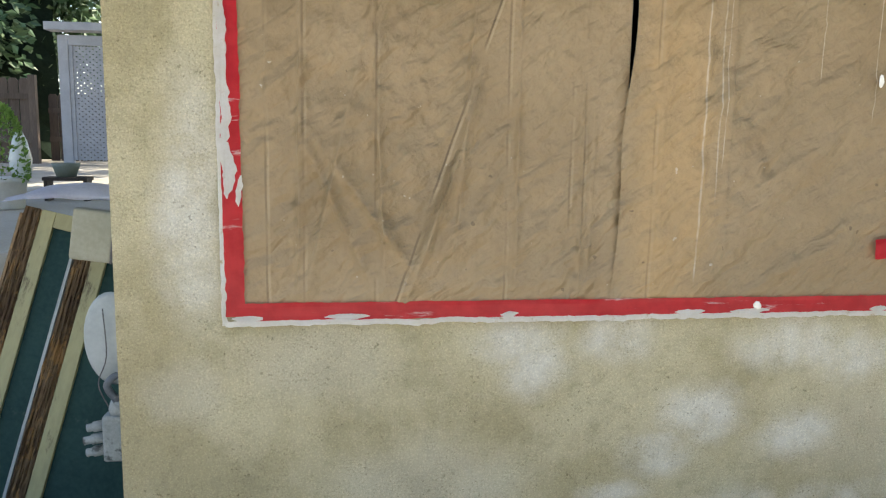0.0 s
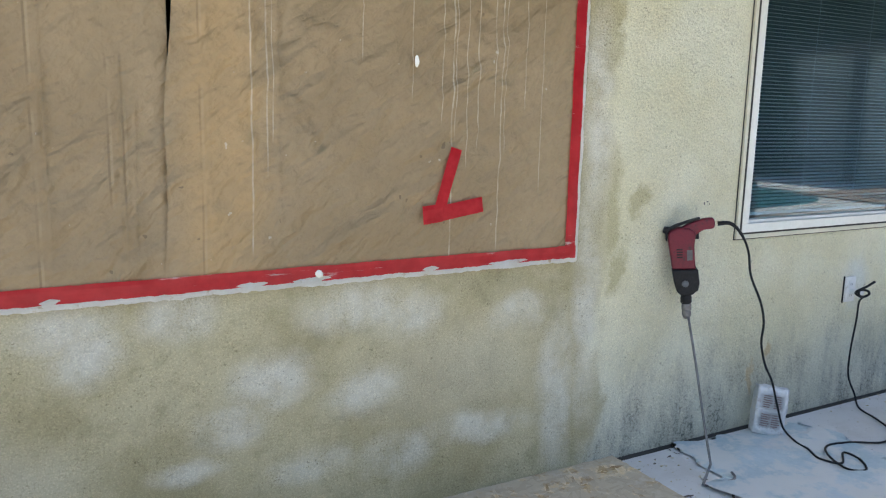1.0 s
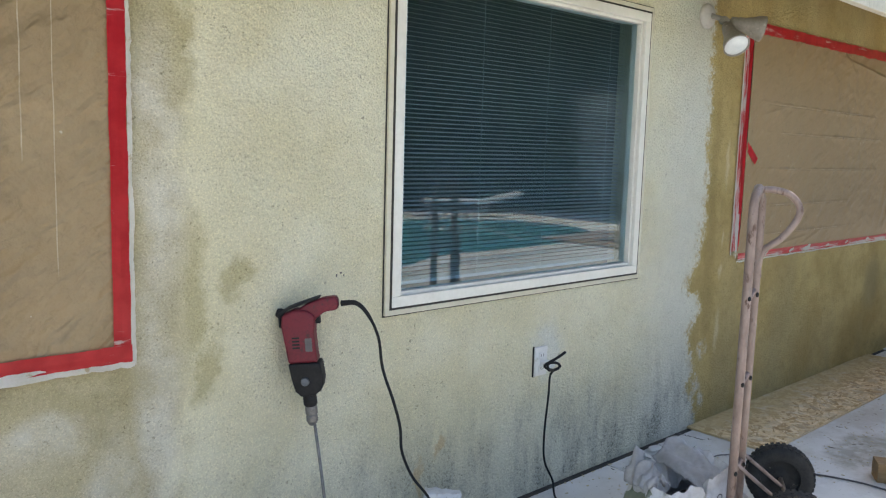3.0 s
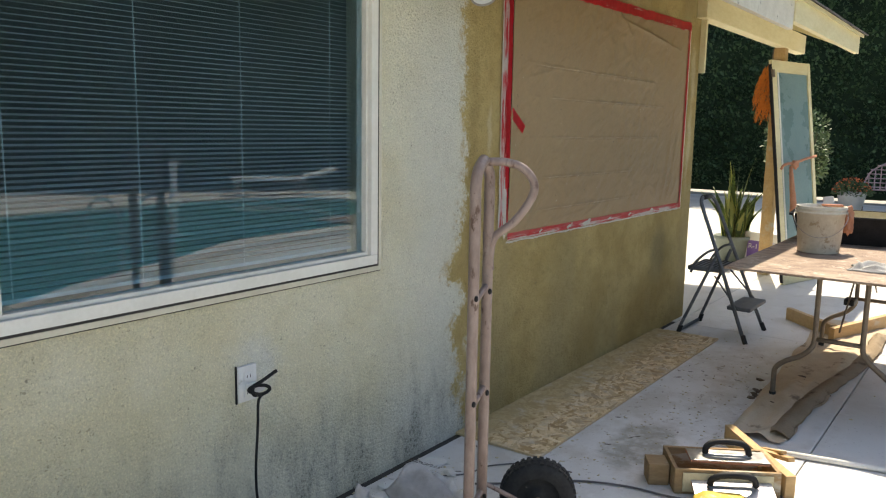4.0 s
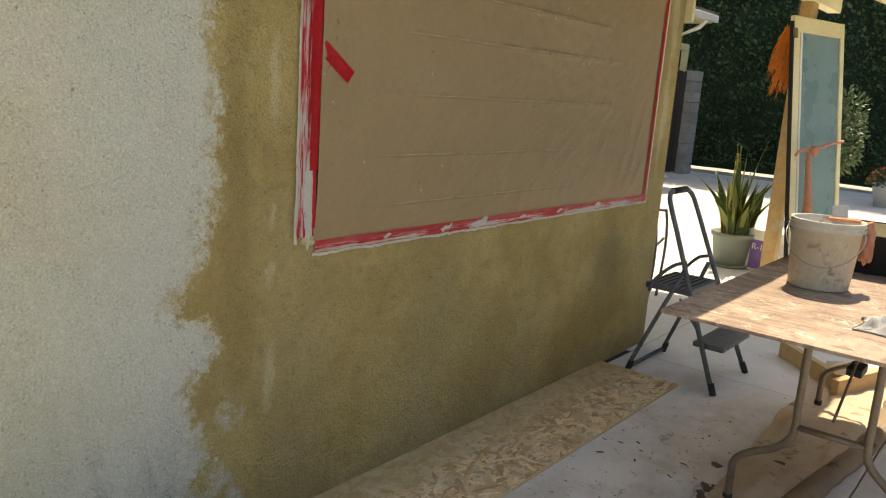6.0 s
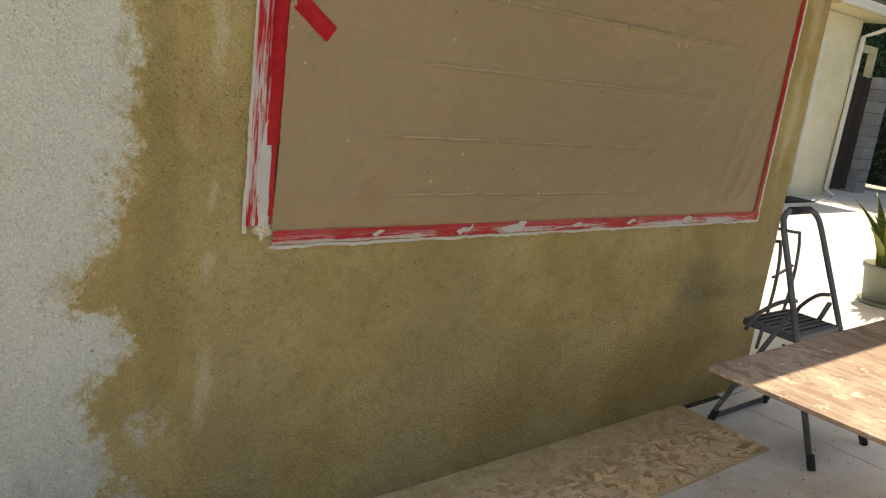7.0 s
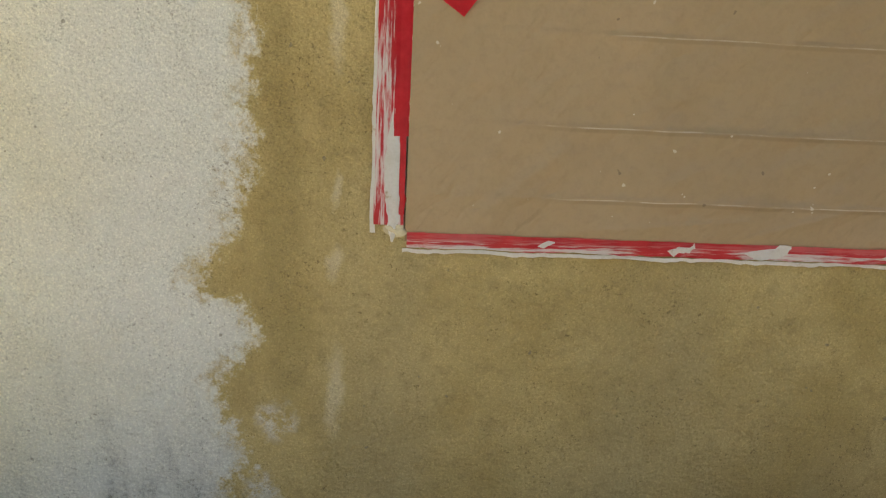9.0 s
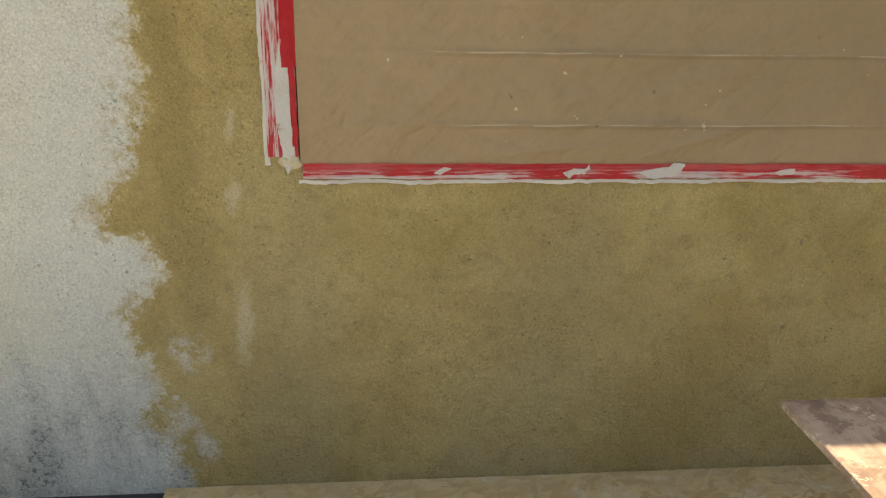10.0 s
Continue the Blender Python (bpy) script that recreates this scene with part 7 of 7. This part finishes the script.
# ---- left end: leaning old doors, sleeve, cloth, glove; terrace, fence, lattice, trees ----
for k, (px, py, lab) in enumerate(((0.41, 2.96, "old green panelled door with peeling edge, leaning on its side"), (0.66, 2.86, "old green glazed door with a weathered stile, leaning"))):
    M = Matrix.Translation((px, py, -0.05)) @ Matrix.Rotation(radians(-14), 4, 'X') @ Matrix.Rotation(radians(13.5), 4, 'Y')
    od = thing("old_door", lab, "door", M, "leaning old doors")
    def rotten(u, v, k=k):
        rot = noise.noise(Vector((u * 7 + k * 5, v * 5, 2))) + 0.7 * noise.noise(Vector((u * 16, v * 11, 7 + k))) + 0.4 * noise.noise(Vector((u * 30, v * 40, 4)))
        frayed = 0.006 * noise.noise(Vector((v * 14, k, 3))) if u < 0.05 or u > 0.95 else 0.0
        return (0.003 + 0.056 * u + frayed, -0.020 + 0.009 * rot, 0.02 + 1.11 * v)
    part("stile_core", soften(box(0.002, 0.060, 0.0, 0.022, 0.021, 1.129), 0.003), PEELED, od)
    part("outer_stile", sheet(14, 130, rotten, 0.012), PEELED, od, "weathered brown stile with peeled paint")
    part("edge_strip", soften(box(-0.012, -0.0005, -0.020, 0.020, 0.02, 1.10), 0.002), SHADE_WHITE if k else PEELED, od)
    part("inner_stile", soften(box(0.0625, 0.115, -0.019, 0.022, 0.02, 1.13), 0.004), OLIVE_PAINT, od, "olive cream painted moulding")
    part("panel", box(0.1155, 0.62, -0.002, 0.004, 0.02, 1.07), OLD_GREEN, od, "deep green painted panel")
    part("top_rail", soften(box(0.1155, 0.62, -0.019, 0.022, 1.0705, 1.13), 0.004), OLIVE_PAINT, od)
slv = thing("foam_sleeve", "olive grey foam sleeve over the door corner", "packing", pose(1.043, 2.86, 0.862, -6, 6, -8))
part("sleeve", soften(box(-0.10, 0.045, -0.05, 0.05, 0.0, 0.175), 0.012, 2), FOAM, slv, smooth=True)
part("pink_face", soften(box(0.047, 0.17, -0.045, 0.05, 0.005, 0.17), 0.006), PINK, slv, "pale pink board")
part("seam", tube([(0.046, -0.052, 0.0), (0.044, -0.054, 0.175)], 0.004, 6), PRINT_DARK, slv)
cl = sheet(26, 16, lambda u, v: (0.74 + 0.50 * u, 2.80 + 0.26 * v, 1.072 + 0.065 * math.sin(math.pi * u) * math.sin(math.pi * min(1, v + 0.1)) + 0.012 * noise.noise(Vector((u * 5, v * 5, 2))) - 0.02 * u), 0.012)
tagged(part("folded_cloth", cl, CLOTH_BLUE, None, smooth=True), "pale blue cloth folded over the old doors", "cloth")
shd = thing("serving_tray", "dull white rounded tray hanging beside the wall", "tray", pose(1.13, 2.62, 0.655, 0, 0, -10))
part("disc", lathe([(0, -0.012), (0.10, -0.012), (0.112, 0.0), (0.10, 0.012), (0, 0.012)], 28, m=Matrix.Rotation(radians(90), 4, 'X') @ Matrix.Diagonal((0.85, 1.35, 1, 1))), SHADE_WHITE, shd, smooth=True)
part("wire", tube(spline([(-0.02, -0.02, 0.10), (-0.01, -0.03, -0.05), (-0.04, -0.03, -0.14), (-0.015, -0.02, -0.22)], 5), 0.002, 5), PRINT_DARK, shd)
tap = thing("garden_tap", "grey-white plastic garden tap timer on a riser pipe", "tap", pose(1.122, 2.58, -0.028))
part("riser", tube([(0.05, 0, -0.04), (0.05, 0, 0.62)], 0.016, 10), GLOVE, tap, smooth=True)
part("body", soften(box(-0.02, 0.075, -0.03, 0.03, 0.30, 0.45), 0.012, 3), GLOVE, tap, smooth=True)
part("cap", lathe([(0, 0), (0.03, 0), (0.034, 0.02), (0.026, 0.045), (0, 0.05)], 16, m=Matrix.Translation((0.03, 0, 0.45))), GLOVE, tap, smooth=True)
for z, l in ((0.415, 0.05), (0.375, 0.062), (0.335, 0.055)):
    part("outlet", lathe([(0, 0), (0.017, 0), (0.017, l * 0.6), (0.013, l * 0.65), (0.013, l), (0, l)], 14, m=Matrix.Translation((-0.02, -0.005, z)) @ Matrix.Rotation(radians(-100), 4, 'Y')), GLOVE, tap, smooth=True)
part("hose_end", tube(spline([(0.03, -0.01, 0.49), (0.0, -0.02, 0.545), (0.03, -0.02, 0.58), (0.06, -0.01, 0.56)], 5), 0.012, 8), GREY_STEEL, tap, smooth=True)
tagged(part("gravel_patch", sheet(60, 50, lambda u, v: (-0.6 + 1.84 * u, 2.2 + 2.0 * v, -0.035 + 0.02 * noise.noise(Vector((u * 60, v * 60, 3)))), 0.02), GRAVEL), "grey gravel strip beside the house end", "gravel", kind="stuff")

tagged(part("terrace", soften(box(-14, 0.38, 4.3, 24.0, -0.05, 0.673), 0.02), EARTH), "raised pale concrete terrace", "terrace", kind="structure")


def fence_run(x0, x1, y, z0, h, label):
    ob = thing("fence", label, "fence")
    n = int((x1 - x0) / 0.17)
    for k in range(n):
        x = x0 + k * 0.17
        part("board", soften(prism([(x, z0), (x + 0.155, z0), (x + 0.155, z0 + h - 0.04), (x + 0.125, z0 + h), (x + 0.03, z0 + h), (x, z0 + h - 0.04)], y, y + 0.022), 0.002), FENCE, ob)
    for z in (0.35, h - 0.35):
        part("rail", box(x0, x1, y - 0.04, y - 0.001, z0 + z, z0 + z + 0.09), FENCE, ob)
    for x in (x0 + 0.9, x1 - 0.05):
        part("post", soften(box(x, x + 0.11, y - 0.16, y - 0.045, z0, z0 + h + 0.05), 0.004), FENCE, ob)
    return ob


fence_run(-6.9, -3.25, 14.4, 0.673, 1.43, "weathered brown board fence on the terrace")
fence_run(-3.45, -2.05, 15.6, 0.673, 1.22, "dark board fence in shade behind the terrace")
lat = thing("lattice_screen", "pale grey garden lattice screen with a capped frame", "lattice", pose(-2.70, 14.0, 0.673) @ Matrix.Diagonal((1, 1, 0.805, 1)))
part("frame_post", soften(box(0.0, 0.16, -0.05, 0.05, 0, 2.62), 0.006), LATTICE, lat)
part("frame_bar", soften(box(0.161, 2.4, -0.05, 0.05, 2.42, 2.62), 0.006), LATTICE, lat)
part("cap", soften(box(-0.16, 2.6, -0.18, 0.18, 2.70, 2.86), 0.01), LATTICE, lat)
part("inner_trim", soften(box(0.161, 0.22, -0.03, 0.03, 0.1, 2.42), 0.004), LATTICE, lat)
bars = []
for k in range(-26, 28):
    for s in (-1, 1):
        xa = 0.22 + k * 0.105
        pts = [(xa, 0.1), (xa + s * 2.3, 2.4)]
        lo, hi = 0.0, 1.0
        (ax, az), (bx, bz) = pts
        for lim, sign in ((0.22, 1), (2.3, -1)):
            fa, fb = sign * (ax - lim), sign * (bx - lim)
            if fa < 0 and fb < 0:
                lo, hi = 1, 0
            elif fa < 0:
                lo = max(lo, fa / (fa - fb))
            elif fb < 0:
                hi = min(hi, fa / (fa - fb))
        if hi - lo > 0.03:
            bars.append((Vector((ax + (bx - ax) * lo, 0.006 * s, az + (bz - az) * lo)), Vector((ax + (bx - ax) * hi, 0.006 * s, az + (bz - az) * hi))))
for a, b in bars:
    d = b - a
    part("lattice_strip", box(0, d.length, -0.004, 0.004, -0.026, 0.026, 0, None, Matrix.Translation(a) @ d.to_track_quat('X', 'Z').to_matrix().to_4x4() @ Matrix.Rotation(0, 4, 'X')), LATTICE, lat)
fp = thing("garden_pot", "pale pot with yellow-green plant on the terrace", "potted plant", pose(-0.72, 6.56, 0.673) @ Matrix.Scale(0.78, 4))
part("pot", lathe([(0, 0), (0.16, 0), (0.17, 0.02), (0.20, 0.26), (0.22, 0.27), (0.22, 0.31), (0.19, 0.31), (0, 0.28)], 26), POT_WHITE, fp, smooth=True)
tagged(shared("foliage", leaves(800, around(0.28, 0.22, 0.75), 0.06, GRASS, "foliage"), fp), kind="stuff")
fo = thing("glass_vase", "pale glass vase catching the sun in the pot", "vase", pose(-0.64, 6.68, 0.673 + 0.24) @ Matrix.Scale(0.78, 4))
part("body", lathe([(0, 0), (0.09, 0), (0.11, 0.18), (0.07, 0.36), (0.03, 0.46), (0, 0.46)], 18), LENS, fo, smooth=True)
bk2 = thing("garden_stand", "dark low stand with a glazed pot against the fence", "plant stand", pose(-0.53, 7.30, 0.673) @ Matrix.Scale(0.49, 4))
part("shelf", soften(box(-0.3, 0.45, -0.2, 0.2, 0.36, 0.42), 0.005), GATE, bk2)
for x in (-0.26, 0.40):
    part("leg", box(x - 0.03, x + 0.03, -0.15, 0.15, 0, 0.36), GATE, bk2)
gp = thing("glazed_pot", "grey-green glazed bowl on the stand", "pot", pose(-0.505, 7.30, 0.673 + 0.207) @ Matrix.Scale(0.49, 4))
part("bowl", lathe([(0, 0), (0.16, 0), (0.22, 0.18), (0.24, 0.24), (0.22, 0.24), (0.19, 0.12), (0, 0.08)], 22), POT_GREY, gp, smooth=True)


def tree(name, at, h, r, count, label, mat, size, trunk=0.16):
    ob = thing(name, label, "tree", at)
    tk = part("trunk", tube(spline([(0, 0, 0), (0.1, 0.05, h * 0.3), (-0.05, 0.1, h * 0.6), (0.05, 0, h * 0.9)], 5), trunk, 10, taper=[1 - 0.05 * i for i in range(16)]), BARK, ob, smooth=True)
    tips = []
    for k in range(14):
        a, z = k * 2.4, h * rnd(0.3, 0.85)
        e = Vector((r * rnd(0.5, 0.95) * math.cos(a), r * rnd(0.5, 0.95) * math.sin(a), z + rnd(0.1, 0.2) * h))
        part("limb", tube(spline([(0, 0, z), tuple(e * 0.5 + Vector((0, 0, z * 0.5))), tuple(e)], 4), trunk * 0.35, 6, taper=[1 - 0.1 * i for i in range(9)]), BARK, tk, smooth=True)
        tips += [(e, r * rnd(0.25, 0.45)), (e * 0.7 + Vector((0, 0, z * 0.3)), r * rnd(0.2, 0.4))]

    def place():
        c, cr = random.choice(tips)
        d = Vector((random.gauss(0, 1), random.gauss(0, 1), random.gauss(0, 0.8))).normalized()
        return c + d * cr * rnd(0.3, 1.05), Vector((d.x, d.y, -0.4))
    tagged(shared("crown", leaves(count, place, size, mat, name), ob), kind="stuff")
    return ob


tree("garden_tree", pose(-5.2, 17.0, 0.0), 7.0, 2.6, 16000, "dense dark green tree over the fence", HEDGE, 0.20)
# added tree, hidden behind the house end, only to shade the terrace
tree("garden_tree", pose(0.4, 8.8, 0.0), 8.5, 2.7, 9000, "unseen broad tree added beside the house end to shade the terrace", TREE_LEAF, 0.22)
# another added tree, mostly out of view, that casts shade on the terrace
tree("garden_tree", pose(0.4, 13.6, 0.2), 8.0, 3.0, 9000, "broad tree added behind the house to shade the terrace", TREE_LEAF, 0.20)
hedge("garden_hedge", -3.45, 16.4, -12.0, 16.0, 6.6, 1.2, 16000, "dense dark green hedge over the fence", 0.18)
tree("garden_tree", pose(-2.9, 20.5, -0.2), 6.5, 2.0, 5000, "lighter green tree with open crown", TREE_LEAF, 0.20)
tree("garden_tree", pose(-8.3, 15.5, 0.0), 6.0, 2.3, 8000, "dense dark green tree over the fence", HEDGE, 0.20)
tree("garden_tree", pose(21.8, 10.5, 0.0), 9.0, 2.8, 6000, "green tree rising behind the wing roof", TREE_LEAF, 0.24)

# ---- pieces of the setting: the patio's slabs ----
for i in range(len(XS) - 1):
    for j in range(len(YS) - 1):
        x0, x1, y0, y1 = XS[i], XS[i + 1], YS[j], YS[j + 1]
        if x0 >= 0.7 and x1 <= 9.6 and y0 >= 2.1:
            continue
        if x0 < 0.6 and y0 >= 2.1:
            continue
        tagged(part("slab", soften(box(x0 + 0.0025, x1 - 0.0025, y0 + 0.0025, y1 - 0.0025, -0.055, rnd(-0.0015, 0.0)), 0.006), CONCRETE, patio))
